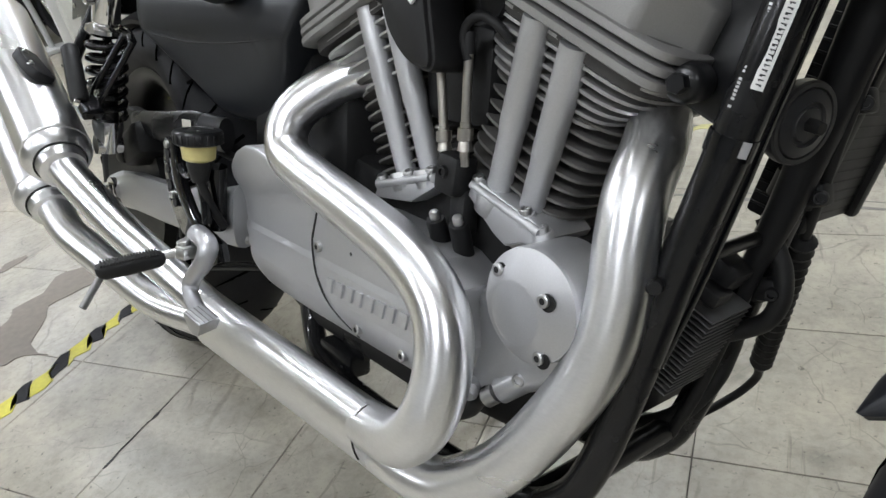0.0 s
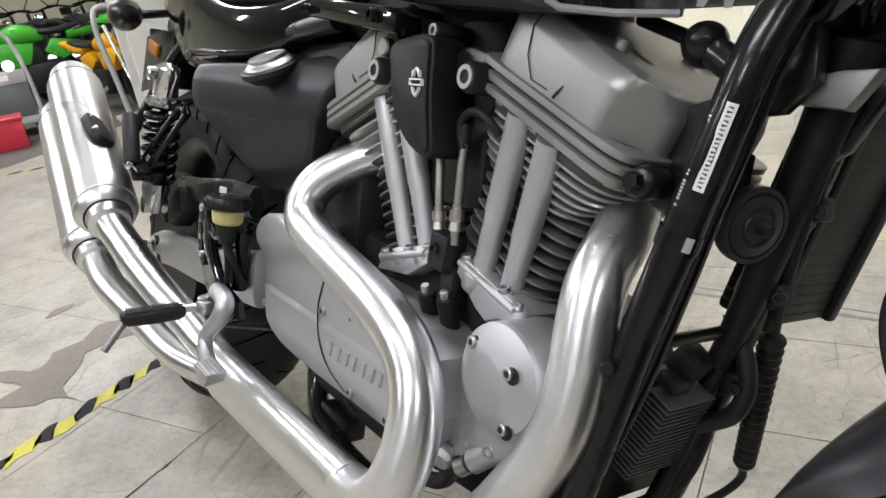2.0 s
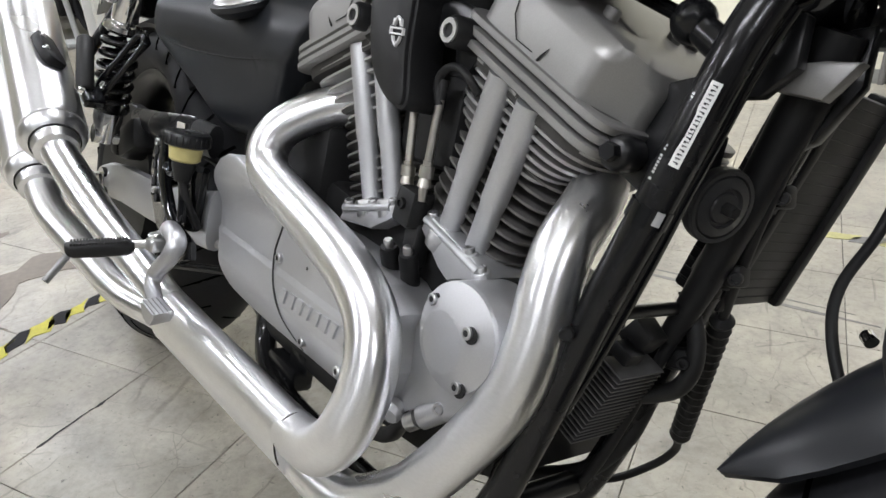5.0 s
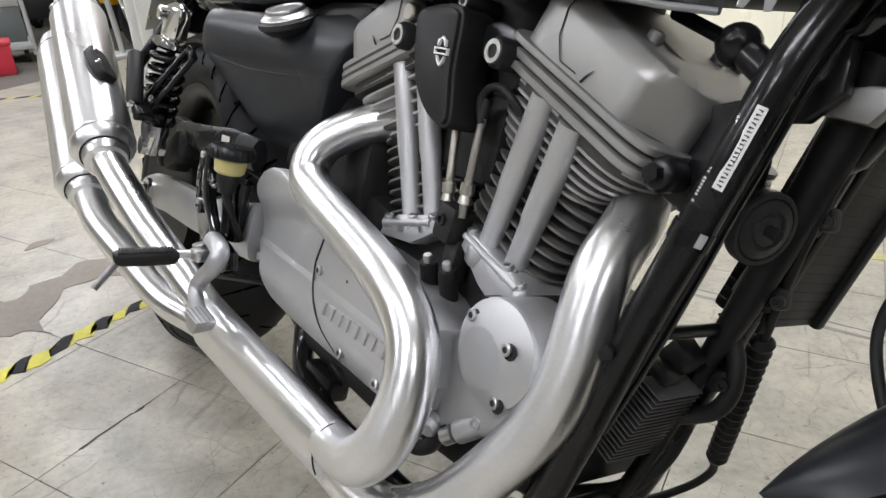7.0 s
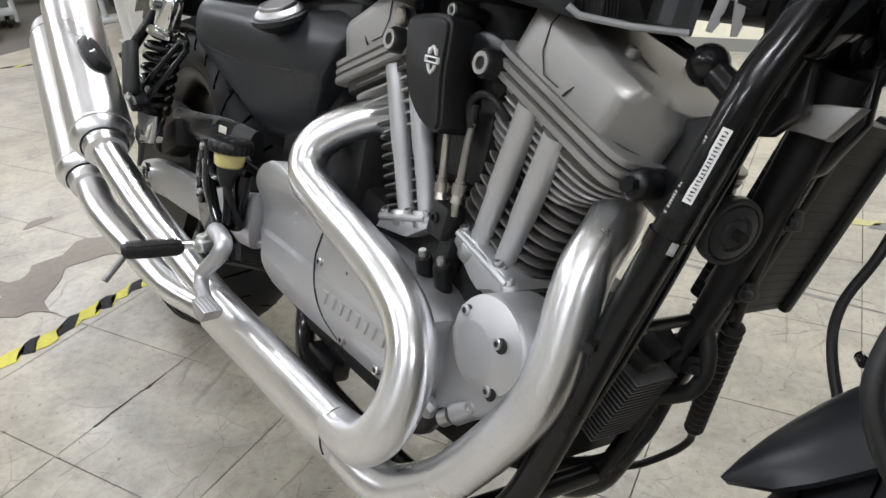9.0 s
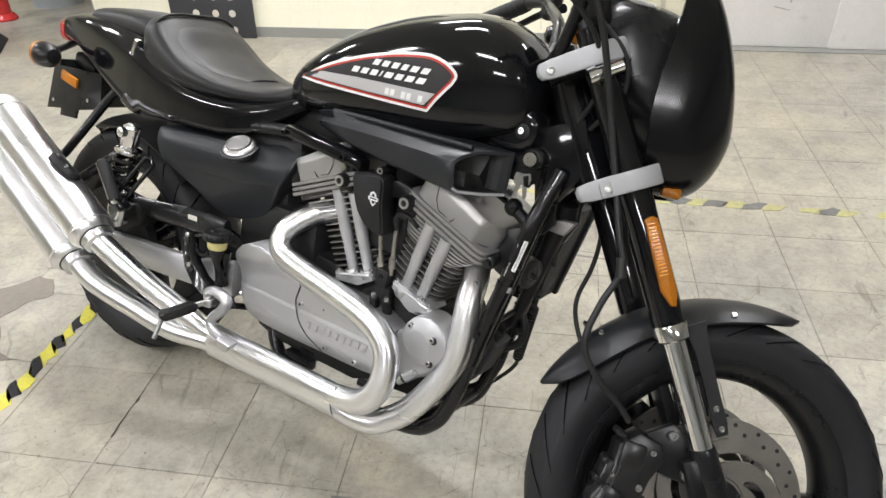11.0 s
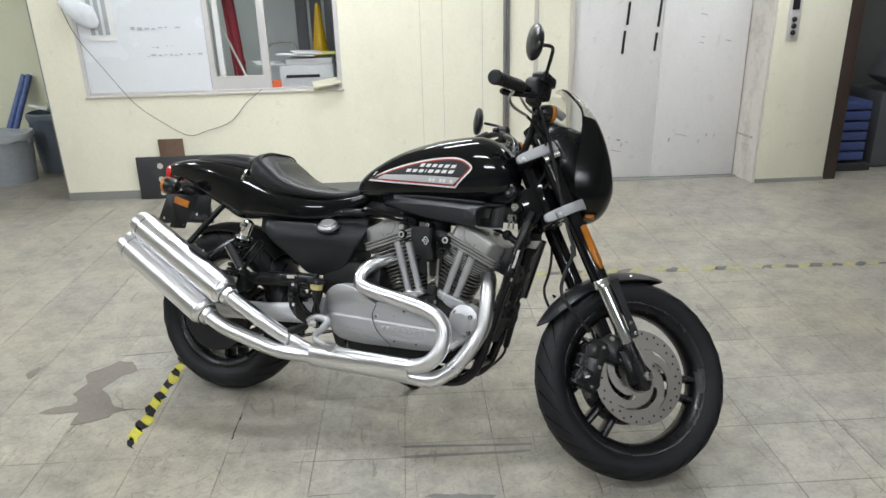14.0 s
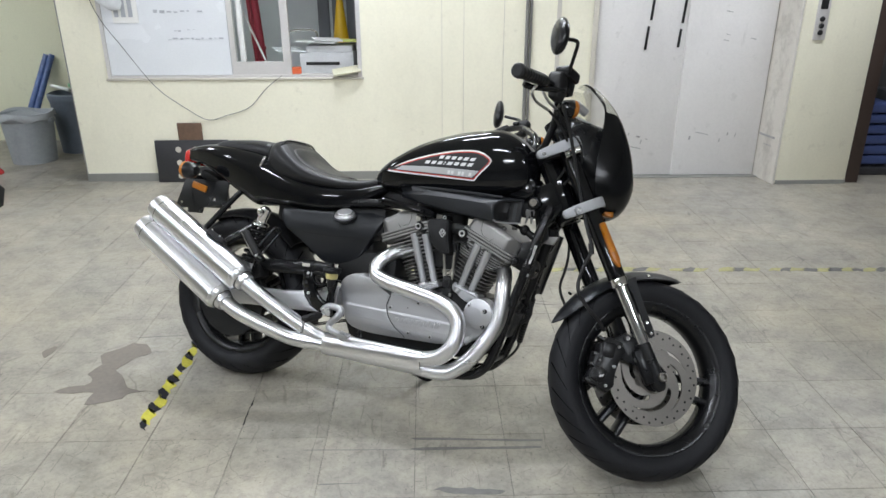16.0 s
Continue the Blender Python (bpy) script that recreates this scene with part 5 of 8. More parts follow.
for pts, mm in (([(0.975, -0.305, 1.045), (0.966, -0.295, 1.026), (0.994, -0.25, 1.023), (1.049, -0.20, 1.030)], ALLOY), ([(1.012, -0.268, 1.078), (1.006, -0.256, 1.064), (1.039, -0.22, 1.048), (1.08, -0.18, 1.050)], ALLOY), ([(1.049, -0.20, 1.030), (1.09, -0.165, 1.02), (1.14, -0.13, 0.985), (1.17, -0.08, 0.93), (1.16, -0.03, 0.88)], HOSE), ([(1.08, -0.18, 1.050), (1.137, -0.135, 1.018), (1.19, -0.125, 0.976), (1.205, -0.10, 0.92), (1.18, -0.04, 0.87)], HOSE)):
    mp("control_cable", tube(pts, 0.0042, 10, 5), mm, None, "throttle cable sleeve", True)
mp("brake_hose", tube([(1.09, -0.20, 1.06), (1.14, -0.16, 0.99), (1.19, -0.125, 0.88), (1.228, -0.11, 0.78), (1.249, -0.12, 0.708), (1.267, -0.122, 0.655), (1.248, -0.122, 0.596), (1.237, -0.122, 0.543), (1.246, -0.122, 0.508), (1.281, -0.12, 0.471), (1.318, -0.112, 0.445), (1.345, -0.10, 0.42)], 0.0055, 12, 6), HOSE, None, "black brake hose", True)
mp("hose_grommet", tube([(1.262, -0.1225, 0.672), (1.268, -0.1225, 0.640)], 0.0085, 12, smooth=False), HOSE, None, "", True)
mp("speed_sensor_hose", tube([(1.262, 0.10, 0.775), (1.280, 0.125, 0.735), (1.292, 0.15, 0.69), (1.289, 0.155, 0.64), (1.273, 0.14, 0.585), (1.277, 0.12, 0.54), (1.305, 0.095, 0.48), (1.345, 0.09, 0.42)], 0.0046, 12, 6), HOSE, None, "black brake hose", True)

# tank
TANK = [(0.515, 0.030, 0.795, 0.830), (0.545, 0.060, 0.785, 0.872), (0.60, 0.084, 0.785, 0.915), (0.69, 0.101, 0.79, 0.967), (0.80, 0.112, 0.795, 1.008), (0.90, 0.115, 0.80, 1.03), (0.98, 0.110, 0.81, 1.036), (1.05, 0.092, 0.83, 1.010), (1.09, 0.066, 0.85, 0.965), (1.105, 0.03, 0.87, 0.93)]
tank = mp("fuel_tank", loft(TANK, 2.7, 56, 6, 3.2), GLOSS, None, "gloss black fuel tank with a white and red badge", angle=60)
TROWS = smooth_path([(*r,) for r in TANK], 12)


def tank_y(x, z):
    """The tank's right side at x and z."""
    k = min(range(len(TROWS) - 1), key=lambda i: abs(TROWS[i][0] - x))
    a, b = TROWS[k], TROWS[min(k + 1, len(TROWS) - 1)]
    t = 0 if b[0] == a[0] else max(0, min(1, (x - a[0]) / (b[0] - a[0])))
    w, zb, zt = [a[i] + (b[i] - a[i]) * t for i in (1, 2, 3)]
    s = (z - (zb + zt) / 2) / ((zt - zb) / 2)
    p = 2.7 if s >= 0 else 3.2
    return -w * max(0.0, 1 - abs(s) ** p) ** (1 / p)


def decal(outline, lift, sub=10):
    """A flat shape in x and z, laid on the tank's side."""
    bm = bmesh.new()
    bm.faces.new([bm.verts.new((x, 0, z)) for x, z in outline])
    bmesh.ops.triangulate(bm, faces=bm.faces[:])
    for _ in range(4):
        long = [e for e in bm.edges if e.calc_length() > 0.018]
        if long:
            bmesh.ops.subdivide_edges(bm, edges=long, cuts=1)
            bmesh.ops.triangulate(bm, faces=bm.faces[:])
    for v in bm.verts:
        v.co.y = tank_y(v.co.x, v.co.z) - lift
    for f in bm.faces:
        f.normal_update()
    return bm


def inset(pts, d):
    c = (sum(p[0] for p in pts) / len(pts), sum(p[1] for p in pts) / len(pts))
    out = []
    n = len(pts)
    for i in range(n):
        a, b, q = pts[i - 1], pts[(i + 1) % n], pts[i]
        tx, tz = b[0] - a[0], b[1] - a[1]
        l = math.hypot(tx, tz)
        nx, nz = -tz / l, tx / l
        if (c[0] - q[0]) * nx + (c[1] - q[1]) * nz < 0:
            nx, nz = -nx, -nz
        out.append((q[0] + nx * d, q[1] + nz * d))
    return out


top_edge = smooth_path([(0.586, 0.857), (0.651, 0.892), (0.744, 0.924), (0.833, 0.946), (0.90, 0.955), (0.933, 0.953), (0.959, 0.943), (0.975, 0.928), (0.969, 0.911)], 3)
EMB = [tuple(p) for p in top_edge] + [(0.944, 0.882), (0.923, 0.855), (0.846, 0.855), (0.754, 0.855), (0.656, 0.855)]
badge = mp("tank_badge", decal(EMB, 0.0012), WHITE, tank, "white tank badge with red line")
mp("badge_red_line", decal(inset(EMB, 0.005), 0.0018), REDP, badge, "red badge line")
mp("badge_field", decal(inset(EMB, 0.009), 0.0024), INK, badge, "black badge field")
mp("badge_stripe", decal([(0.622, 0.866), (0.652, 0.881), (0.753, 0.887), (0.84, 0.889), (0.938, 0.890), (0.916, 0.866), (0.8, 0.866), (0.7, 0.866)], 0.0030), SILVP, badge, "silver badge stripe")
for (x0, z0, dz, ws) in ((0.790, 0.9165, 0.0035, (0.020, 0.02, 0.02, 0.018, 0.021, 0.021)), (0.738, 0.8955, 0.0055, (0.022, 0.021, 0.021, 0.009, 0.023, 0.021, 0.022, 0.022))):
    x = x0
    for w in ws:
        z = z0 + dz * (x - x0) / 0.16
        mp("badge_bar", decal([(x, z), (x + w - 0.005, z + 0.0006), (x + w + 0.002, z + 0.0116), (x + 0.007, z + 0.0110)], 0.0030), WHITE, badge)
        x += w + 0.0024
for k in range(8):
    mp("badge_bar", decal([(0.815 + 0.0125 * k, 0.8690), (0.8245 + 0.0125 * k, 0.8695), (0.8265 + 0.0125 * k, 0.8815), (0.817 + 0.0125 * k, 0.8810)], 0.0036), WHITE if k % 3 else SILVP, badge)
mp("tank_bolt", bolt((1.092, -0.061, 0.856), 0.0062, (0, -1, 0.1), 0.008), CHROME, tank, "chrome tank bolt")
mp("bolt_washer", lathe([(0.0135, -0.004), (0.0135, 0.001), (0.012, 0.002), (0.001, 0.002)], (1.092, -0.0610, 0.856), (0, -1, 0.1), 28), MATT, tank)
mp("tank_mount", plate([(1.03, 0.90), (1.075, 0.902), (1.108, 0.888), (1.120, 0.858), (1.106, 0.828), (1.07, 0.815), (1.02, 0.83)], -0.060, 0.060, 0.016, 4, 4), GLOSS, tank, "gloss black front lobe of the tank")
# airbox scoop under the tank
def scoop_ring(x, slant, zt, zb, out, k=1.0, step=0.0):
    """Section of the intake cover: a chamfered box between the frame and the outer side."""
    mid_y, mid_z = -0.098, (zt + zb) / 2
    ring = [(-0.060, zt + 0.016), (-0.105, zt + 0.012), (-out + 0.012, zt), (-out, zt - 0.012), (-out, (zt + zb) / 2), (-out + 0.004, zb + 0.006), (-out + 0.012, zb), (-0.095, zb), (-0.062, zb + 0.004)]
    res = []
    for y, z in ring:
        y, z = mid_y + (y - mid_y) * k, mid_z + (z - mid_z) * k
        res.append((x + slant * (y + out) + step, y, z))
    return res


for s in (-1,):
    rows = [scoop_ring(*r) for r in ((0.66, 0.0, 0.792, 0.775, 0.095), (0.70, 0.0, 0.800, 0.768, 0.112), (0.76, 0.0, 0.803, 0.758, 0.126), (0.86, 0.0, 0.804, 0.746, 0.134), (0.93, 0.15, 0.803, 0.740, 0.138), (0.97, 0.6, 0.802, 0.736, 0.140), (1.005, 1.0, 0.801, 0.733, 0.140), (1.0075, 1.0, 0.801, 0.733, 0.140, 0.98))]
    inner = [scoop_ring(1.0075, 1.0, 0.801, 0.733, 0.140, 0.86), scoop_ring(1.0075, 1.0, 0.801, 0.733, 0.140, 0.80, -0.035)]
    flip = Matrix.Diagonal((1, -s, 1, 1)) if s > 0 else Matrix.Identity(4)
    scoop = mp("air_scoop", moved(skin(rows + inner[:1], caps=False), flip), COVER, None, "charcoal plastic air intake cover under the tank", angle=35)
    mp("scoop_mouth", moved(skin(inner + [[(q[0], -0.098 + (q[1] + 0.098) * 0.02, 0.767 + (q[2] - 0.767) * 0.02) for q in inner[1]]], caps=False), flip), DARK, scoop, "dark scoop opening")
    lip = [scoop_ring(1.007, 1.0, 0.801, 0.733, 0.140, 0.93)[k] for k in (8, 7, 6, 5)]
    mp("scoop_lip", moved(tube(lip, 0.003, 8, smooth=False), flip), GREY, scoop, "polished scoop lip")
    mp("scoop_wall", moved(skin([[scoop_ring(1.005, 1.0, 0.801, 0.733, 0.140, q, d)[k] for k in (8, 0, 1)] for q, d in ((0.90, 0.0), (0.78, -0.02))], caps=False, closed=False), flip), COVER, scoop, "charcoal inner wall")
    e = scoop_ring(1.005, 1.0, 0.801, 0.733, 0.140, 0.84, -0.010)
    for k in range(15):
        q = 0.06 + 0.0615 * k
        mp("scoop_mesh", moved(rod(Vector(e[3]).lerp(Vector(e[1]), q) - Vector((0, 0, 0.002)), Vector(e[5]).lerp(Vector(e[7]), q), 0.0006, 5), flip), DARK, scoop)
    mp("scoop_crease", moved(tube([(0.70, -0.098, 0.812), (0.80, -0.112, 0.816), (0.95, -0.118, 0.8165), (1.03, -0.112, 0.815)], 0.0045, 8, 4), flip), COVER, scoop)


# seat and tail
SEAT = [(0.085, 0.085, 0.80, 0.905), (0.11, 0.115, 0.785, 0.922), (0.15, 0.132, 0.775, 0.925), (0.20, 0.138, 0.768, 0.895), (0.26, 0.138, 0.765, 0.853), (0.34, 0.128, 0.765, 0.824), (0.43, 0.105, 0.768, 0.813), (0.50, 0.08, 0.775, 0.82), (0.545, 0.055, 0.79, 0.835)]
seat = mp("seat", loft(SEAT, 2.9, 40, 5), LEATHER, None, "black vinyl rider seat with a raised back edge", angle=60)
mp("seat_panel", loft([(0.165, 0.06, 0.87, 0.9075), (0.20, 0.10, 0.85, 0.899), (0.26, 0.105, 0.82, 0.857), (0.34, 0.09, 0.80, 0.8285), (0.40, 0.05, 0.80, 0.818)], 2.6, 32, 4), LEATHER, seat)
mp("seat_welt", tube([(0.135, -0.126, 0.84), (0.15, -0.118, 0.89), (0.155, -0.085, 0.921), (0.157, 0, 0.9265), (0.155, 0.085, 0.921), (0.15, 0.118, 0.89), (0.135, 0.126, 0.84)], 0.0035, 8, 5), LEATHER, seat, "raised seam")
PAD = [(-0.21, 0.035, 0.85, 0.882), (-0.17, 0.07, 0.845, 0.901), (-0.08, 0.085, 0.84, 0.912), (0.0, 0.09, 0.835, 0.917), (0.06, 0.09, 0.83, 0.914), (0.085, 0.088, 0.83, 0.908)]
mp("rear_pad", loft(PAD, 3.0, 36, 4), LEATHER, seat, "small black vinyl rear pad")
TAILB = [(-0.345, 0.045, 0.815, 0.850), (-0.31, 0.062, 0.806, 0.865), (-0.22, 0.085, 0.790, 0.882), (-0.10, 0.108, 0.742, 0.888), (0.0, 0.122, 0.699, 0.882), (0.06, 0.129, 0.675, 0.874), (0.085, 0.131, 0.674, 0.868), (0.11, 0.132, 0.682, 0.858), (0.16, 0.134, 0.682, 0.835), (0.26, 0.134, 0.686, 0.80), (0.38, 0.125, 0.692, 0.785), (0.48, 0.105, 0.715, 0.79), (0.555, 0.075, 0.765, 0.81), (0.585, 0.05, 0.79, 0.82)]
tail = mp("tail_cover", loft(TAILB, 3.4, 48, 5, 7.0), GLOSS, None, "gloss black tail cover", angle=60)
mp("tail_light", loft([(-0.362, 0.035, 0.80, 0.845), (-0.352, 0.052, 0.788, 0.853), (-0.335, 0.058, 0.785, 0.858), (-0.32, 0.06, 0.79, 0.86)], 3.0, 28, 3), REDLENS, tail, "red tail light")
mp("seat_catch", box((0.09, -0.118, 0.835), (0.012, 0.02, 0.045), 0.004, 2, (0, 25, 0)), CHROME, tail, "chrome seat trim")
for s in (-1, 1):
    sg = mp("turn_signal", lathe([(0.001, -0.05), (0.018, -0.045), (0.03, -0.028), (0.033, -0.002), (0.031, 0.006), (0.001, 0.006)], (-0.225, s * 0.165, 0.768), (-1, 0, 0), 28), BLACK, None, "black bullet turn signal")
    mp("lens", lathe([(0.033, -0.002), (0.0325, 0.01), (0.026, 0.018), (0.001, 0.022)], (-0.225, s * 0.165, 0.768), (-1, 0, 0), 28), AMBER, sg, "amber lens")
    mp("signal_stem", rod((-0.228, s * 0.150, 0.770), (-0.285, s * 0.045, 0.795), 0.009), BLACK, sg)
plate_h = mp("plate_bracket", join(box((-0.245, 0, 0.69), (0.012, 0.21, 0.13), 0.004, 2, (0, -18, 0)), box((-0.2, -0.04, 0.75), (0.09, 0.07, 0.03), 0.008, 2, (0, 20, 0)), plate([(-0.285, 0.735), (-0.07, 0.745), (-0.075, 0.655), (-0.18, 0.632), (-0.187, 0.608), (-0.262, 0.603), (-0.258, 0.622), (-0.325, 0.612)], -0.105, -0.099, 0.002)), BLACK, None, "black number plate bracket with no plate")
mp("side_reflector", box((-0.207, -0.109, 0.709), (0.072, 0.008, 0.026), 0.003, 2, (0, 12, 0)), AMBER, plate_h, "amber side reflector")
mp("bracket_bolt", bolt((-0.29, -0.105, 0.64), 0.005, (0, -1, 0), 0.003), CHROME, plate_h)
mp("bracket_bolt", bolt((-0.13, -0.105, 0.668), 0.005, (0, -1, 0), 0.003), CHROME, plate_h)
pb = mp("peg_bracket", box((0.0, -0.136, 0.535), (0.215, 0.010, 0.030), 0.005, 3, (0, -37, 13)), GLOSS, None, "gloss black slotted bracket")
mp("bracket_slot", box((0.004, -0.1408, 0.538), (0.13, 0.0025, 0.008), 0.001, 1, (0, -37, 13)), HOLE, pb)
mp("muffler_hanger", tube([(0.0, -0.10, 0.725), (-0.020, -0.115, 0.695), (-0.135, -0.160, 0.535), (-0.140, -0.170, 0.525)], [0.011, 0.011, 0.011, 0.012], 14, smooth=False), BLACK, None, "black muffler hanger strut")
mp("rear_fender", skin([[(0.338 * math.cos(radians(a)) * (1 + 0.0 * b), b * 0.09 * min(1, (k + 1) / 4), 0.315 + (0.338 - 0.03 * abs(b) ** 2.5) * math.sin(radians(a)) + (-0.03 * abs(b) ** 2.5) * 0) for b in [-1 + j / 6 for j in range(13)]] + [(0.331 * math.cos(radians(a)), b * 0.086 * min(1, (k + 1) / 4), 0.315 + (0.331 - 0.03 * abs(b) ** 2.5) * math.sin(radians(a))) for b in [1 - j / 6 for j in range(13)]] for k, a in enumerate(range(126, 44, -5))]), MATT, None, "matt black rear mudguard")

# side cover with oil cap
SIDE = [(0.216, 0.678), (0.284, 0.682), (0.396, 0.688), (0.505, 0.698), (0.575, 0.712), (0.594, 0.712), (0.600, 0.695), (0.597, 0.675), (0.574, 0.630), (0.534, 0.565), (0.503, 0.523), (0.485, 0.508), (0.463, 0.503), (0.412, 0.499), (0.385, 0.501), (0.362, 0.512), (0.329, 0.548), (0.284, 0.585), (0.250, 0.611), (0.226, 0.636), (0.216, 0.660)]
side_ring = [tuple(p) for p in smooth_path(SIDE + [SIDE[0]], 4)[:-1]]


def cover_y(x, z):
    """Outer face of the side cover: a full upper panel over a creased lower one, rounded off to the top and the rear."""
    y = -0.165 + 0.205 * (x - 0.22) + 0.045 * max(0.0, (0.61 - z) / 0.11) ** 1.25
    y += 0.020 * max(0.0, (z - 0.652) / 0.05) ** 2 + 0.022 * max(0.0, (0.275 - x) / 0.06) ** 2
    return y + 0.0035 * min(1.0, max(0.0, (0.614 - z) / 0.006)) - 0.004 * (1 - min(1.0, abs(z - 0.635) / 0.04) ** 2)


cover_rows = []
for q, d in ((0.0, 0.075), (0.0, 0.020), (0.004, 0.010), (0.012, 0.0045), (0.030, 0.0014), (0.07, 0.0), (0.11, -0.0005), (0.15, -0.0008), (0.21, -0.001), (0.28, -0.0012), (0.36, -0.0013), (0.45, -0.0014), (0.55, -0.0014), (0.65, -0.0014), (0.77, -0.0014), (0.88, -0.0014)):
    row = []
    for x, z in side_ring:
        xx, zz = x + (min(0.50, max(0.33, x)) - x) * q, z + (0.625 - z) * q
        row.append((xx, cover_y(xx, zz) + d, zz))
    cover_rows.append(row)
cover = mp("side_cover", skin(cover_rows), COVER, None, "charcoal plastic side cover", angle=60)
# thin black thread that paints the shade along the cover's soft groove
mp("crease_shade", tube([(x, cover_y(x, z) - 0.0009, z) for x, z in ((0.262, 0.611), (0.30, 0.606), (0.36, 0.603), (0.433, 0.605), (0.50, 0.611), (0.562, 0.619))], [0.0003, 0.0012, 0.0015, 0.0015, 0.0012, 0.0003], 8, 4), HOLE, cover)

CAPN = Vector((0.04, -0.46, 0.89)).normalized()
mp("cap_boss", lathe([(0.001, -0.020), (0.030, -0.019), (0.042, -0.008), (0.043, -0.001), (0.041, 0.0), (0.001, 0.0008)], (0.463, -0.120, 0.684), tuple(CAPN), 40), COVER, cover)
mp("oil_cap", lathe([(0.0365, -0.002), (0.0365, 0.002), (0.035, 0.0036), (0.0285, 0.0085), (0.0275, 0.0085), (0.0275, 0.0125), (0.0265, 0.0138), (0.0235, 0.0138), (0.0225, 0.0122), (0.001, 0.0122)], (0.463, -0.120, 0.684), tuple(CAPN), 48), CAPM, cover, "round polished oil filler cap")


mp("battery_box", join(box((0.42, 0, 0.60), (0.28, 0.12, 0.16), 0.02), box((0.37, 0, 0.675), (0.46, 0.15, 0.10), 0.02)), DARK, None, "black battery box")
mp("backbone", box((0.69, 0.0, 0.765), (0.56, 0.07, 0.07), 0.02), DARK, None, "black backbone frame")
mp("gearbox_top", box((0.545, 0.0, 0.50), (0.24, 0.15, 0.14), 0.02), DARK, None)
mp("tail_frame", join(rod((0.10, -0.10, 0.69), (0.60, -0.09, 0.745), 0.014), rod((0.10, 0.10, 0.69), (0.60, 0.09, 0.745), 0.014)), BLACK, None)

# engine: V twin round the crank
C0 = Vector((0.84, 0, 0.33))


def cyl_frame(sign):
    """Axes of a cylinder: u out along the bike (ahead for +1), v up the cylinder."""
    a = radians(22.5)
    return Vector((sign * math.cos(a), 0, -math.sin(a))), Vector((sign * math.sin(a), 0, math.cos(a)))


def cp(sign, u, v, y):
    U, V = cyl_frame(sign)
    return C0 + U * u + V * v + Vector((0, y, 0))


def fin(sign, v, cu, ru, ry, th, p=3.0, n=36, cy=0.0):
    rings = []
    for dv, k in ((-th, 0.988), (-th * 0.75, 1.0), (th * 0.75, 1.0), (th, 0.988)):
        ring = []
        for j in range(n):
            a = 2 * math.pi * j / n
            c, s = math.cos(a), math.sin(a)
            ring.append(cp(sign, cu + ru * k * math.copysign(abs(c) ** (2 / p), c), v + dv, cy + ry * k * math.copysign(abs(s) ** (2 / p), s)))
        rings.append(ring)
    return skin(rings)


def top_fall(u):
    """How far the rocker cover drops toward its outer end."""
    return 0.011 * max(0.0, min(1.0, (u + 0.02) / 0.06)) + 0.009 * max(0.0, min(1.0, (u - 0.06) / 0.045)) ** 2


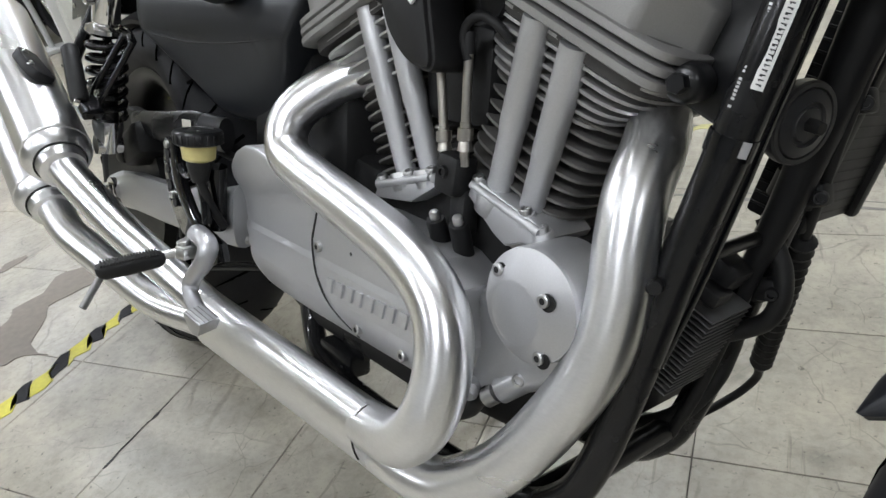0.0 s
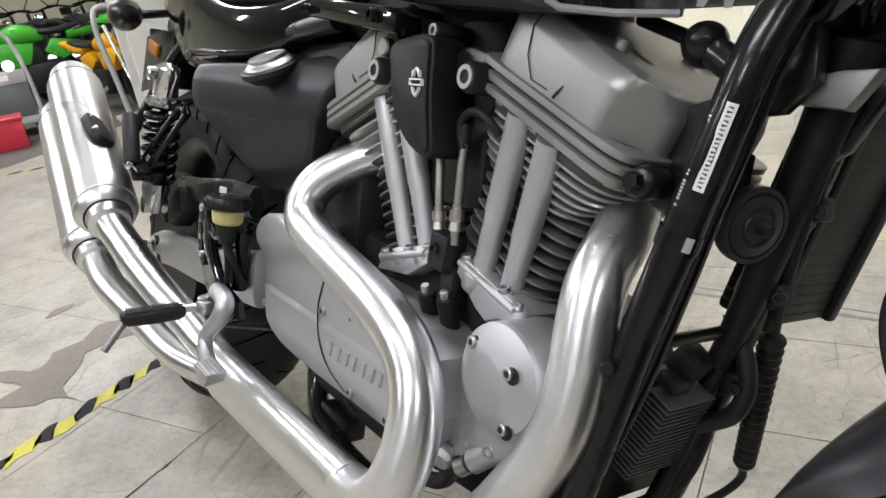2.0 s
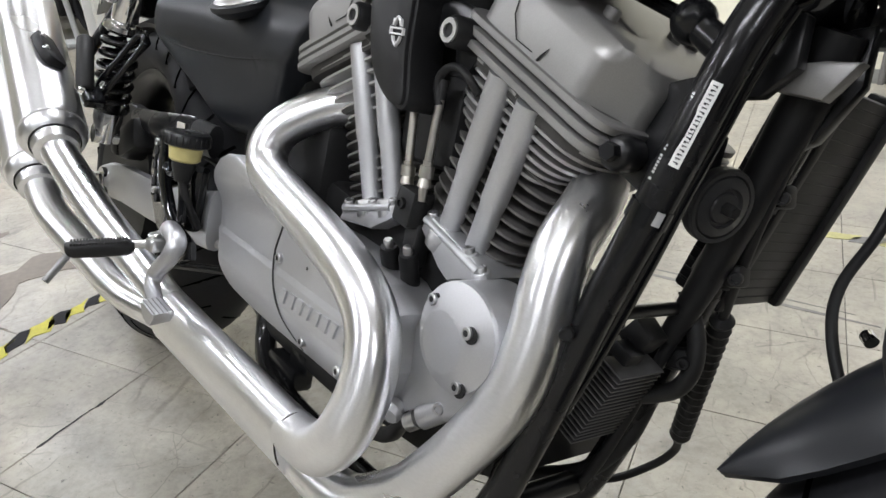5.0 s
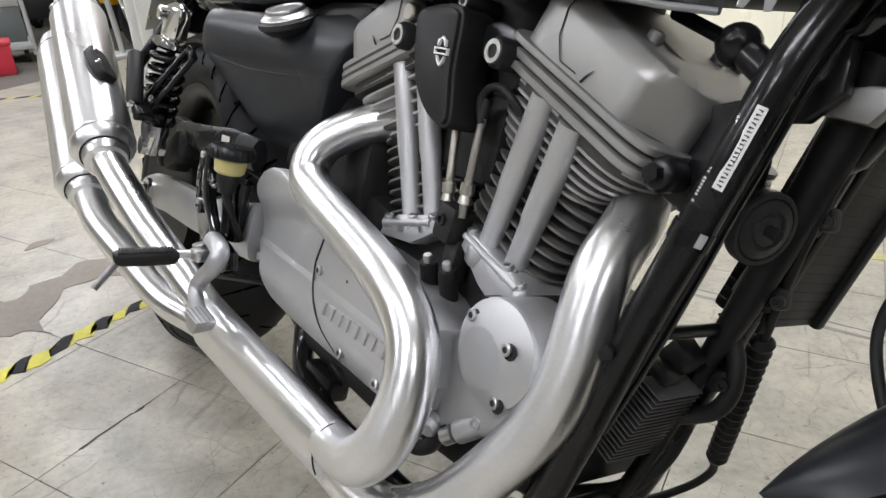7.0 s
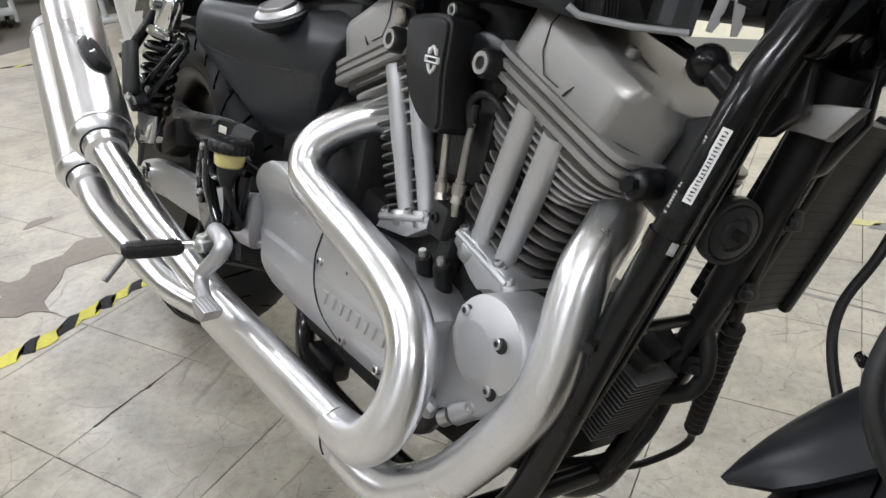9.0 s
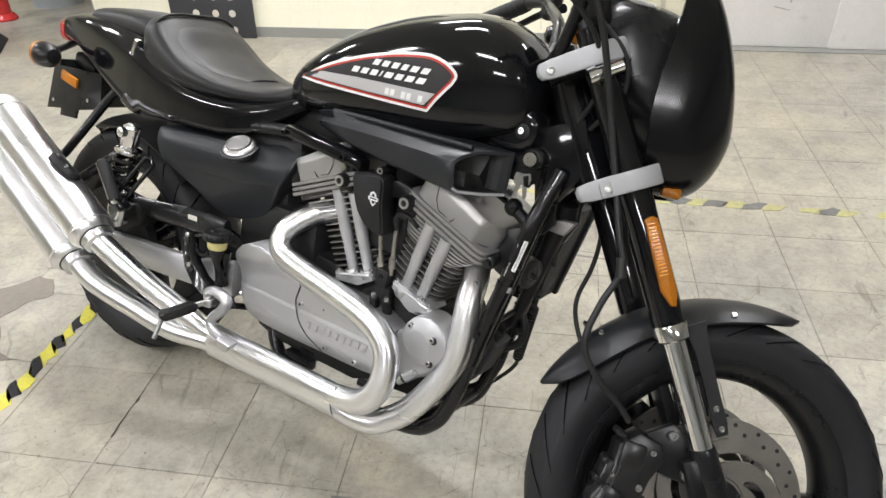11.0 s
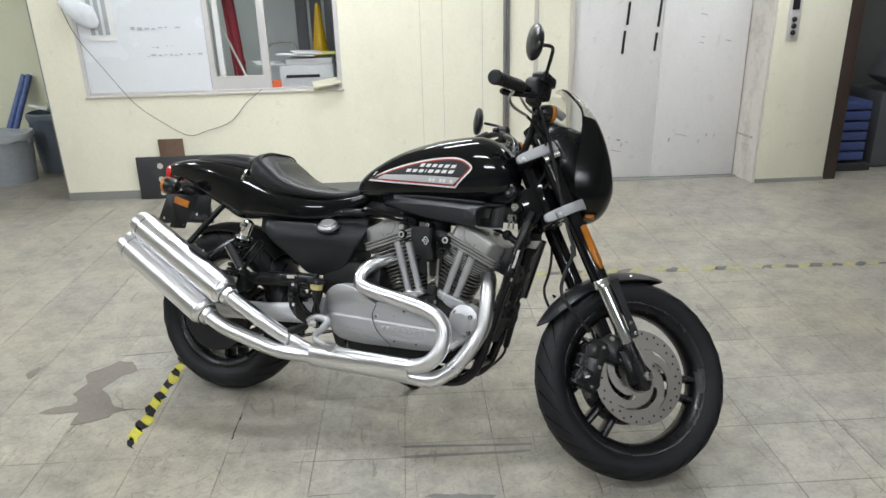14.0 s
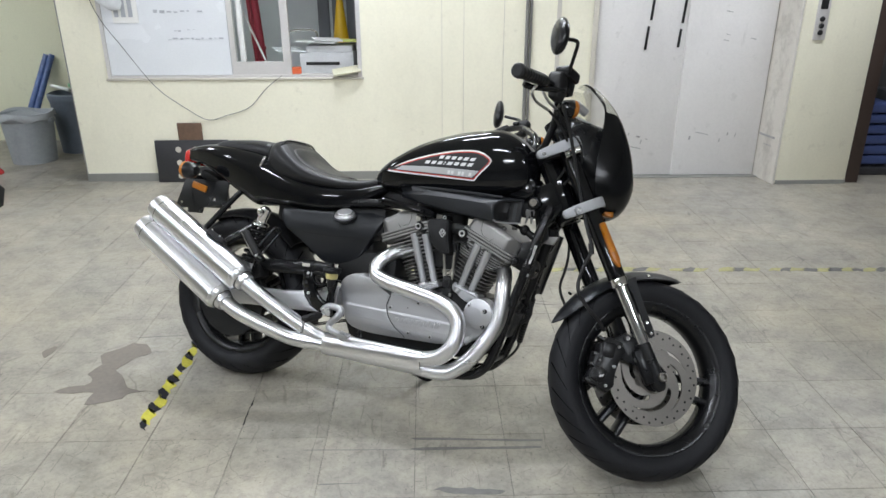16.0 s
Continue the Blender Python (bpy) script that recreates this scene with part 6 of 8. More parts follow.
for sign in (-1, 1):
    nm = "front" if sign > 0 else "rear"
    cyl = mp("cylinder", tube([cp(sign, 0, 0.13, 0), cp(sign, 0, 0.32, 0)], 0.049, 32, smooth=False), BARREL, None, "finned alloy cylinder barrel")
    for k in range(11):
        mp("barrel_fin", fin(sign, 0.160 + 0.0128 * k, 0.0, 0.064 + 0.0013 * k, 0.070, 0.0017, 4.0), BFIN, cyl)
    mp("cylinder_head", box(tuple(cp(sign, 0.005, 0.322, 0)), (0.12, 0.11, 0.06), 0.015, 2, (0, sign * 22.5, 0)), BARREL, cyl, "finned cylinder head")
    for k in range(7 if sign > 0 else 6):
        v = 0.3410 - 0.0092 * k if sign > 0 else 0.3400 - 0.0128 * k
        far, near = (0.110 - 0.0080 * k if sign > 0 else 0.106 - 0.0120 * k), 0.090 - 0.003 * k
        mp("head_fin", fin(sign, v, (far - near) / 2, (far + near) / 2, 0.094 - 0.003 * k, 0.0018, 5.5), FINS, cyl)
    mp("lower_rocker_box", fin(sign, 0.355, 0.014, 0.089, 0.094, 0.020, 7.0), BARREL, cyl, "ribbed lower rocker box")
    for k in range(1, 4):
        mp("rocker_flange", fin(sign, 0.3405 + 0.0102 * k, 0.014 if sign > 0 else 0.007, 0.1030 - 0.0008 * k, 0.1075 - 0.0009 * k, 0.0037, 10.0, 64), HEADS, cyl)
    top = []
    for v, k in ((0.372, 1.0), (0.377, 1.0), (0.415, 0.992), (0.418, 0.986), (0.4345, 0.915), (0.4362, 0.895), (0.437, 0.72), (0.4375, 0.45)):
        ring = []
        for j in range(64):
            a = 2 * math.pi * j / 64
            c, s = math.cos(a), math.sin(a)
            uu = 0.016 + 0.093 * k * math.copysign(abs(c) ** 0.30, c)
            yy = 0.101 * k * math.copysign(abs(s) ** 0.30, s)
            low = max(0.0, (v - 0.39) / 0.0475)
            su, sy = (uu - 0.016) / 0.093, abs(yy) / 0.101
            cut = su + sy - 1.60
            if su > 0 and cut > 0:
                uu -= 0.093 * cut / 2
                yy -= math.copysign(0.101 * cut / 2, yy)
            ring.append(cp(sign, uu, v - top_fall(uu) * low, yy))
        top.append(ring)
    rk = mp("rocker_cover", skin(top), HEADS, cyl, "grey powder coated rocker cover", angle=42)
    mp("cover_groove", tube([cp(sign, 0.0205, 0.3770, -0.1016), cp(sign, 0.0225, 0.3820, -0.1022), cp(sign, 0.0262, 0.3900, -0.1016)], [0.0012, 0.0010, 0.0003], 6, smooth=False), HOLE, rk)
    mp("cover_step", tube([cp(sign, 0.011, 0.3795, -0.1018), cp(sign, -0.0105, 0.3790, -0.1020), cp(sign, -0.0180, 0.3864, -0.1018), cp(sign, -0.0215, 0.3900, -0.1017), cp(sign, -0.0258, 0.3941, -0.1016), cp(sign, -0.0335, 0.4165, -0.1005), cp(sign, -0.034, 0.4345, -0.0930)], 0.0006, 6, smooth=False), HOLE, rk)
    for u, y in ((-0.05, -0.06), (0.03, -0.062), (0.03, 0.03), (0.03, 0.06)):
        mp("cover_bolt", bolt(tuple(cp(sign, u, 0.437 - top_fall(u), y)), 0.007, tuple(cyl_frame(sign)[1]), 0.009), HEADS, rk)
for a, b in (((0.777, -0.067, 0.482), (0.722, -0.087, 0.657)), ((0.816, -0.067, 0.493), (0.765, -0.086, 0.660)), ((0.906, -0.068, 0.488), (0.962, -0.094, 0.655)), ((0.938, -0.06, 0.466), (1.0, -0.092, 0.636))):
    a, b = Vector(a), Vector(b)
    d = (b - a)
    mp("tube_collar", lathe([(0.0190, -0.014), (0.0190, 0.003), (0.0175, 0.0050), (0.0122, 0.0052)], tuple(a + d * 0.05), tuple(d.normalized()), 28), CAPM, None, "cast tube collar")
    mp("pushrod_tube", tube([a, a + d * 0.42, a + d * 0.48, b], [0.0112, 0.0116, 0.0128, 0.0128], 18, smooth=False), SILVER, None, "grey pushrod tube")
for pts, rib, bolts in (([(0.735, 0.460), (0.742, 0.476), (0.768, 0.485), (0.828, 0.503), (0.838, 0.492), (0.80, 0.468)], ((0.744, 0.479), (0.830, 0.504)), ((0.745, 0.480), (0.790, 0.493), (0.826, 0.503))),
                        ([(0.884, 0.494), (0.888, 0.508), (0.900, 0.511), (0.935, 0.499), (0.968, 0.490), (0.984, 0.478), (0.978, 0.466), (0.955, 0.466), (0.936, 0.458), (0.920, 0.466)], ((0.890, 0.509), (0.976, 0.484)), ((0.894, 0.508), (0.954, 0.491), (0.975, 0.480)))):
    tb = mp("tappet_block", plate(pts, -0.084, -0.02, 0.004, 2), SILVER, None, "cast tappet block")
    mp("block_flange", tube([(rib[0][0], -0.084, rib[0][1] - 0.003), (rib[1][0], -0.084, rib[1][1] - 0.003)], 0.0042, 10, smooth=False), SILVER, tb, "raised flange edge")
    for q in bolts:
        mp("tappet_boss", lathe([(0.0095, -0.012), (0.0095, 0.0), (0.008, 0.002)], (q[0], -0.078, q[1]), (0, -0.35, 1), 20), SILVER, tb)
        mp("tappet_bolt", bolt((q[0], -0.0785, q[1] + 0.001), 0.0060, (0, -0.35, 1), 0.006), CAPM, tb)
# crankcase and covers
mp("stand_mount", join(box((0.645, -0.058, 0.222), (0.075, 0.034, 0.034), 0.006), box((0.665, -0.045, 0.245), (0.05, 0.03, 0.03), 0.005)), BLACK, None, "black stand mount under the engine")
mp("crankcase", join(plate([(0.475, 0.310), (0.50, 0.255), (0.56, 0.238), (0.66, 0.236), (0.80, 0.236), (0.84, 0.252), (0.96, 0.264), (1.03, 0.292), (1.04, 0.40), (0.99, 0.47), (0.88, 0.49), (0.74, 0.48), (0.60, 0.50), (0.48, 0.46)], -0.060, 0.12, 0.012, 2)), DARK, None, "dark cast crankcase")
SPR = [(0.483, 0.430), (0.492, 0.455), (0.512, 0.477), (0.535, 0.488), (0.565, 0.491), (0.600, 0.484), (0.630, 0.466), (0.655, 0.449), (0.6798, 0.436), (0.6698, 0.400), (0.6848, 0.361), (0.7148, 0.328), (0.7350, 0.312), (0.7480, 0.295), (0.697, 0.291), (0.631, 0.287), (0.574, 0.289), (0.540, 0.296), (0.518, 0.311), (0.501, 0.345), (0.486, 0.390)]
CAM = [(0.683, 0.446), (0.76, 0.448), (0.84, 0.444), (0.885, 0.437), (0.922, 0.418), (0.93, 0.36), (0.922, 0.330), (0.895, 0.308), (0.86, 0.302), (0.80, 0.298), (0.7505, 0.2955), (0.7374, 0.312), (0.7172, 0.328), (0.6872, 0.361), (0.6722, 0.400), (0.6822, 0.434)]


def ramp_of(v, a, b):
    t = max(0.0, min(1.0, (v - a) / (b - a)))
    return t * t * (3 - 2 * t)


def case_y(x, z):
    """Face of the engine side covers: a proud band between two creases, rounded under below it, swelling at the rear top."""
    y = -0.1232 - 0.0033 * max(0.0, min(1.0, (0.384 - z) / 0.006))
    y += 0.026 * max(0.0, (0.344 - z) / 0.05) ** 1.7
    rear = x - (0.483 + 0.30 * max(0.0, 0.43 - z) ** 1.1)
    y += 0.010 * max(0.0, 1 - rear / 0.020) ** 2
    up = z - (0.402 + 0.21 * (x - 0.49))
    return y - 0.016 * ramp_of(up, 0.0, 0.05) * ramp_of(0.70 - x, 0.0, 0.045)


def side_case(outline):
    """A cover plate cut into a fine net, its outer face bent to case_y."""
    bm = plate(outline, -0.06, -0.126, 0.0022, 2)
    bmesh.ops.triangulate(bm, faces=bm.faces[:])
    cuts = [((x, 0, 0), (1, 0, 0)) for x in [0.488 + 0.016 * k for k in range(28)]] + [((0, 0, z), (0, 0, 1)) for z in [0.296 + 0.008 * k for k in range(24)] + [0.378, 0.3845, 0.344]]
    for co, no in cuts:
        bmesh.ops.bisect_plane(bm, geom=bm.verts[:] + bm.edges[:] + bm.faces[:], plane_co=co, plane_no=no)
    for q in bm.verts:
        q.co.y = -0.06 + (q.co.y + 0.06) * (case_y(q.co.x, q.co.z) + 0.06) / -0.066
    return bm


sc = mp("sprocket_cover", side_case(SPR), SILVER, None, "silver painted sprocket cover", angle=40)
cc = mp("cam_cover", side_case(CAM), SILVER, None, "silver painted cam cover with raised marks", angle=40)

for k in range(9):
    w = 0.017 if k % 3 else 0.015
    x = 0.712 + 0.0190 * k
    z = 0.359 + 0.0009 * k
    mp("raised_bar", plate([(x - 0.002, z - 0.0085), (x + w - 0.006, z - 0.0085), (x + w - 0.002, z + 0.0085), (x + 0.002, z + 0.0085)], -0.1293, -0.125, 0.0008, 2), SILVER, cc)
for q in ((0.688, 0.396), (0.764, 0.321), (0.846, 0.323), (0.79, 0.428), (0.91, 0.42)):
    qy = case_y(*q)
    cb = mp("cover_bolt", bolt((q[0], qy, q[1]), 0.0064, (0, -1, 0), 0.005), CAPM, cc, "steel cap screw")
    mp("bolt_socket", lathe([(0.0036, 0.0), (0.0001, 0.0004)], (q[0], qy - 0.0047, q[1]), (0, -1, 0), 6), HOLE, cb)
mp("edge_stud", bolt((0.500, -0.112, 0.350), 0.0066, (-0.75, -0.65, 0), 0.010), CAPM, sc, "steel stud at the cover's rear edge")
mp("cover_dot", lathe([(0.0022, 0.0), (0.0001, 0.0003)], (0.752, case_y(0.752, 0.405) - 0.0002, 0.405), (0, -1, 0), 10), HOLE, cc)
mp("cover_joint", tube([(x, case_y(x, z) + 0.0006, z) for x, z in ((0.681, 0.434), (0.676, 0.418), (0.671, 0.400), (0.677, 0.380), (0.686, 0.361), (0.700, 0.344), (0.716, 0.328), (0.736, 0.312), (0.746, 0.300))], 0.0013, 6, 3), HOLE, cc, "dark joint between the covers")
def timing_face(x, z):
    """Outer face of the round cover: a dome ground flat low on its rear side."""
    return min(0.0165 - 4.1 * (x * x + z * z), 0.0126 + 0.082 * (x + 0.010) + 0.066 * (z + 0.008))


rings = [[(1.0 + 0.0495 * math.cos(a), y, 0.430 + 0.0495 * math.sin(a)) for a in [2 * math.pi * j / 80 for j in range(80)]] for y in (-0.06, -0.1125)]
for k in range(20):
    r = 0.0495 * (1 - (k / 20) ** 1.1) if k else 0.0488
    rings.append([(1.0 + r * math.cos(a), -0.110 - timing_face(r * math.cos(a), r * math.sin(a)), 0.430 + r * math.sin(a)) for a in [2 * math.pi * j / 80 for j in range(80)]])
tc = mp("timing_cover", skin(rings), SILVER, None, "round silver timing cover with a flat ground on its dome", angle=5)
for q in ((0.967, 0.453), (1.022, 0.444), (1.019, 0.392)):
    ty = -0.110 - timing_face(q[0] - 1.0, q[1] - 0.430) - 0.0004
    # dark disc set off to one side paints the shadow in the screw's pocket
    mp("pocket_shade", lathe([(0.0076, -0.001), (0.0076, 0.0004), (0.0005, 0.0004)], (q[0] + 0.003, ty, q[1] - 0.001), (0, -1, 0), 18), DARK, tc)
    tbolt = mp("timing_bolt", bolt((q[0], ty, q[1]), 0.0058, (0, -1, 0), 0.0036), CAPM, tc, "steel cap screw")
    mp("bolt_socket", lathe([(0.0033, 0.0), (0.0001, 0.0003)], (q[0], ty - 0.0033, q[1]), (0, -1, 0), 6), HOLE, tbolt)
mp("gearcase_front", plate([(0.905, 0.410), (0.942, 0.424), (0.962, 0.462), (1.0, 0.472), (1.04, 0.455), (1.047, 0.40), (1.03, 0.365), (1.0, 0.342), (0.965, 0.322), (0.935, 0.309), (0.905, 0.305)], -0.05, -0.096, 0.012, 3), SILVER, None, "silver gearcase casting")
op = mp("oil_pump", join(tube([(0.986, -0.082, 0.352), (0.957, -0.092, 0.325)], 0.0125, 20, smooth=False), lathe([(0.001, 0.0), (0.013, 0.001), (0.014, 0.010), (0.010, 0.016), (0.001, 0.016)], (0.919, -0.094, 0.318), (0.3, -0.8, -0.4), 20)), SILVER, None, "silver oil pump lug")
mp("pump_bolt", bolt((0.978, -0.092, 0.347), 0.0062, (0.4, -0.9, 0.0), 0.008), CAPM, op, "steel cap screw")
mp("hose_clamp", tube([(0.952, -0.093, 0.321), (0.943, -0.096, 0.312)], 0.0098, 18, smooth=False), CAPM, op, "steel hose clamp")
mp("oil_feed_hose", tube([(0.945, -0.093, 0.318), (0.925, -0.088, 0.300), (0.905, -0.080, 0.276), (0.875, -0.075, 0.258), (0.83, -0.07, 0.25)], 0.0088, 14, 5), HOSE, op, "black oil hose")
mp("vent_hose", tube([(0.925, -0.086, 0.334), (0.900, -0.082, 0.305), (0.880, -0.075, 0.292), (0.85, -0.06, 0.285)], 0.0075, 14, 5), HOSE, op)
for q, t in (((0.850, -0.083, 0.442), (0.10, -0.42, 0.9)), ((0.882, -0.083, 0.445), (0.14, -0.42, 0.9))):
    plug = mp("switch_plug", lathe([(0.0100, -0.02), (0.0100, 0.022), (0.0088, 0.026), (0.0005, 0.026)], q, t, 18), MATT, None, "black rubber plug with a bright tip")
    mp("plug_tip", lathe([(0.0050, 0.024), (0.0050, 0.033), (0.0042, 0.0345), (0.0005, 0.035)], q, t, 14), ALLOY, plug, "bright steel tip")

# coil cover with cables
COIL = [(0.783, 0.700), (0.791, 0.714), (0.835, 0.720), (0.854, 0.716), (0.860, 0.704), (0.863, 0.662), (0.871, 0.628), (0.873, 0.612), (0.864, 0.604), (0.844, 0.608), (0.824, 0.618), (0.804, 0.638), (0.791, 0.668)]
coil = mp("coil_cover", join(plate(COIL, -0.082, -0.1225, 0.003, 2, 3), plate(inset(COIL, 0.004), -0.118, -0.1268, 0.0032, 2, 3)), MATT, None, "matt black coil cover", angle=32)
emb = join(*[plate([(0.844 + (x * c - z * 0.1) * 0.8, 0.674 + z * 0.8) for x, z in pts], -0.1300, -0.1262, 0.0004, 1) for c in (1,) for pts in (
    [(-0.0135, -0.0042), (0.0135, -0.0042), (0.0135, -0.0022), (-0.0135, -0.0022)], [(-0.0135, 0.0022), (0.0135, 0.0022), (0.0135, 0.0042), (-0.0135, 0.0042)],
    [(-0.0135, -0.0022), (-0.0115, -0.0022), (-0.0115, 0.0022), (-0.0135, 0.0022)], [(0.0115, -0.0022), (0.0135, -0.0022), (0.0135, 0.0022), (0.0115, 0.0022)],
    [(-0.0085, 0.0058), (-0.0065, 0.0058), (-0.0035, 0.0115), (0.0, 0.0145), (0.0, 0.0175), (-0.0050, 0.0135), (-0.0075, 0.0140)], [(0.0085, 0.0058), (0.0065, 0.0058), (0.0035, 0.0115), (0.0, 0.0145), (0.0, 0.0175), (0.0050, 0.0135), (0.0075, 0.0140)],
    [(-0.0085, -0.0058), (-0.0065, -0.0058), (-0.0045, -0.0105), (0.0, -0.0150), (0.0, -0.0180), (-0.0065, -0.0120)], [(0.0085, -0.0058), (0.0065, -0.0058), (0.0045, -0.0105), (0.0, -0.0150), (0.0, -0.0180), (0.0065, -0.0120)])])
mp("cover_emblem", emb, WHITE, coil, "small white emblem")
for q, nm in (((0.91, -0.108, 0.682), "bush"), ((0.750, -0.108, 0.684), "bush"), ((0.838, -0.098, 0.725), "bush")):
    k = 0.6 if q[2] > 0.7 else 1
    mp(nm, lathe([(0.0145 * k, -0.03), (0.0145 * k, 0.008), (0.0118 * k, 0.012)], q, (0, -1, 0), 24), MATT, coil)
    mp("bush_ring", lathe([(0.0108 * k, 0.004), (0.0108 * k, 0.014), (0.0064 * k, 0.014), (0.0064 * k, 0.004)], q, (0, -1, 0), 24, closed=True), ALLOY, coil, "bright steel bush")
mp("coil_bracket", join(plate([(0.845, 0.70), (0.87, 0.712), (0.90, 0.708), (0.922, 0.694), (0.925, 0.668), (0.912, 0.648), (0.897, 0.652), (0.885, 0.676), (0.85, 0.68)], -0.094, -0.082, 0.004, 2, 3), plate([(0.728, 0.722), (0.746, 0.730), (0.762, 0.716), (0.768, 0.690), (0.766, 0.664), (0.750, 0.662), (0.734, 0.676), (0.727, 0.700)], -0.100, -0.084, 0.004, 2, 3), box((0.79, -0.085, 0.69), (0.06, 0.025, 0.025), 0.006)), BLACK, coil)
mp("bracket_pad", lathe([(0.0105, -0.012), (0.0105, 0.004), (0.0085, 0.006), (0.0005, 0.006)], (0.742, -0.103, 0.710), (0, -1, 0), 20), BRASS, coil, "dull brass stud on the coil bracket")
for x0, z0, x1, z1 in ((0.842, 0.622, 0.858, 0.520), (0.880, 0.640, 0.884, 0.522)):
    top, low = Vector((x0, -0.090, z0)), Vector((x1, -0.090, z1))
    at = [top.lerp(low, q) for q in (0.0, 0.16, 0.14, 0.66, 0.665, 0.70, 0.705, 0.80, 0.805, 0.88, 0.885, 1.0)]
    cb = mp("cable", rod(tuple(at[0]), tuple(at[1]), 0.0056), MATT, None, "sleeved cable with a long bright ferrule")
    mp("ferrule", tube(at[2:], [0.0044, 0.0044, 0.0052, 0.0052, 0.0074, 0.0074, 0.0058, 0.0072, 0.0046, 0.0046], 14, smooth=False), BRASS, cb, "long bright cable ferrule")
mp("spark_lead", tube([(0.8815, -0.091, 0.616), (0.877, -0.094, 0.636), (0.885, -0.095, 0.649), (0.901, -0.095, 0.653), (0.917, -0.094, 0.647), (0.926, -0.085, 0.634)], 0.0042, 10, 5), HOSE, None, "black spark lead")
mp("connector_block", join(box((0.868, -0.085, 0.512), (0.030, 0.03, 0.040), 0.006, 2, (0, 6, 0)), box((0.872, -0.075, 0.475), (0.022, 0.022, 0.05), 0.005), lathe([(0.006, 0.0), (0.006, 0.004), (0.0035, 0.004), (0.0035, 0.001), (0.0005, 0.001)], (0.868, -0.100, 0.515), (0, -1, 0), 16)), DARK, None, "black plastic connector")
mp("inlet_bracket", join(plate([(0.60, 0.755), (0.61, 0.765), (0.77, 0.748), (0.805, 0.738), (0.806, 0.718), (0.775, 0.722), (0.605, 0.742)], -0.135, -0.10, 0.005), bolt((0.767, -0.136, 0.737), 0.008, (0, -1, 0), 0.008), bolt((0.607, -0.136, 0.75), 0.006, (0, -1, 0), 0.006)), GLOSS, None, "gloss black bracket")
mp("carburettor", join(box((0.84, 0.0, 0.60), (0.10, 0.14, 0.10), 0.02), tube([(0.84, -0.02, 0.64), (0.84, -0.02, 0.74)], 0.045, 20, smooth=False)), DARK, None, "dark intake between the cylinders")

# exhaust
R1 = 0.0252
mp("rear_header_pipe", tube([(0.735, -0.015, 0.605), (0.69, -0.035, 0.595), (0.648, -0.066, 0.578), (0.621, -0.103, 0.549), (0.612, -0.120, 0.520), (0.628, -0.128, 0.493), (0.682, -0.134, 0.479), (0.80, -0.147, 0.464), (0.88, -0.156, 0.451), (0.927, -0.160, 0.431), (0.951, -0.164, 0.402), (0.957, -0.169, 0.360), (0.948, -0.176, 0.318), (0.915, -0.172, 0.281), (0.875, -0.164, 0.263), (0.84, -0.160, 0.2560), (0.80, -0.160, 0.2545)], [R1] * 10 + [0.0255, 0.0256, 0.0257, 0.0257, 0.0252, 0.0245], 28, 6), STEEL, None, "brushed steel rear cylinder header pipe")
mp("front_header_pipe", tube([(1.0, -0.0, 0.60), (1.03, -0.015, 0.585), (1.052, -0.05, 0.565), (1.063, -0.082, 0.535), (1.067, -0.092, 0.50), (1.069, -0.095, 0.455), (1.062, -0.098, 0.405), (1.037, -0.107, 0.347), (0.995, -0.118, 0.279), (0.955, -0.126, 0.241), (0.925, -0.132, 0.222), (0.89, -0.137, 0.2165), (0.85, -0.139, 0.2165), (0.82, -0.140, 0.217)], [R1] * 8 + [0.0256, 0.0258, 0.0258, 0.0256, 0.0252, 0.0246], 28, 6), STEEL, None, "brushed steel front cylinder header pipe")


def stadium(x, ya, za, yb, zb, r, n=44):
    """A rounded hull of two circles side by side."""
    a, b = Vector((0, ya, za)), Vector((0, yb, zb))
    d, c = (b - a).normalized(), (a + b) / 2
    e = Vector((0, -d.z, d.y))
    g = (b - a).length / 2
    out = []
    for k in range(n):
        t = 2 * math.pi * k / n
        u = math.copysign(abs(math.cos(t)) ** 0.75, math.cos(t))
        w = math.sin(t)
        out.append(c + d * (g * u + r * math.cos(t)) + e * (r + 0.0022 * (1 - u * u)) * w)
    return [(x, q.y, q.z) for q in out]



SHIELD = [(0.846, 0.0250), (0.845, 0.0258), (0.842, 0.0262), (0.75, 0.0262), (0.65, 0.0262), (0.55, 0.0262), (0.49, 0.0262), (0.472, 0.0262), (0.470, 0.0250)]


def shield_ring(x, r):
    q = (0.845 - x) / 0.385
    return stadium(x, -0.160 + 0.001 * q, 0.2560 - 0.010 * q, -0.139 - 0.023 * q, 0.2165 + 0.004 * q, r)


shield = mp("collector_shield", skin([shield_ring(x, r) for x, r in SHIELD]), STEEL, None, "brushed steel shield over the joined pipes")
seam = [p for p in shield_ring(0.8475, 0.0263) if p[2] > 0.222 and (p[1] < -0.150 or p[2] > 0.262)]
seam.sort(key=lambda p: math.atan2(p[2] - 0.240, -0.140 - p[1]))
mp("shield_seam", tube(seam, 0.0011, 6, smooth=False), HOLE, shield, "dark seam")
mp("upper_link_pipe", tube([(0.50, -0.156, 0.246), (0.45, -0.162, 0.250), (0.41, -0.173, 0.265), (0.372, -0.186, 0.283), (0.298, -0.222, 0.330), (0.215, -0.252, 0.382), (0.185, -0.262, 0.403), (0.15, -0.264, 0.419)], [0.0235, 0.0245, 0.0255, 0.0262, 0.0265, 0.0265, 0.0265, 0.027], 24, 5), STEEL, None, "brushed steel link pipe to the upper muffler")
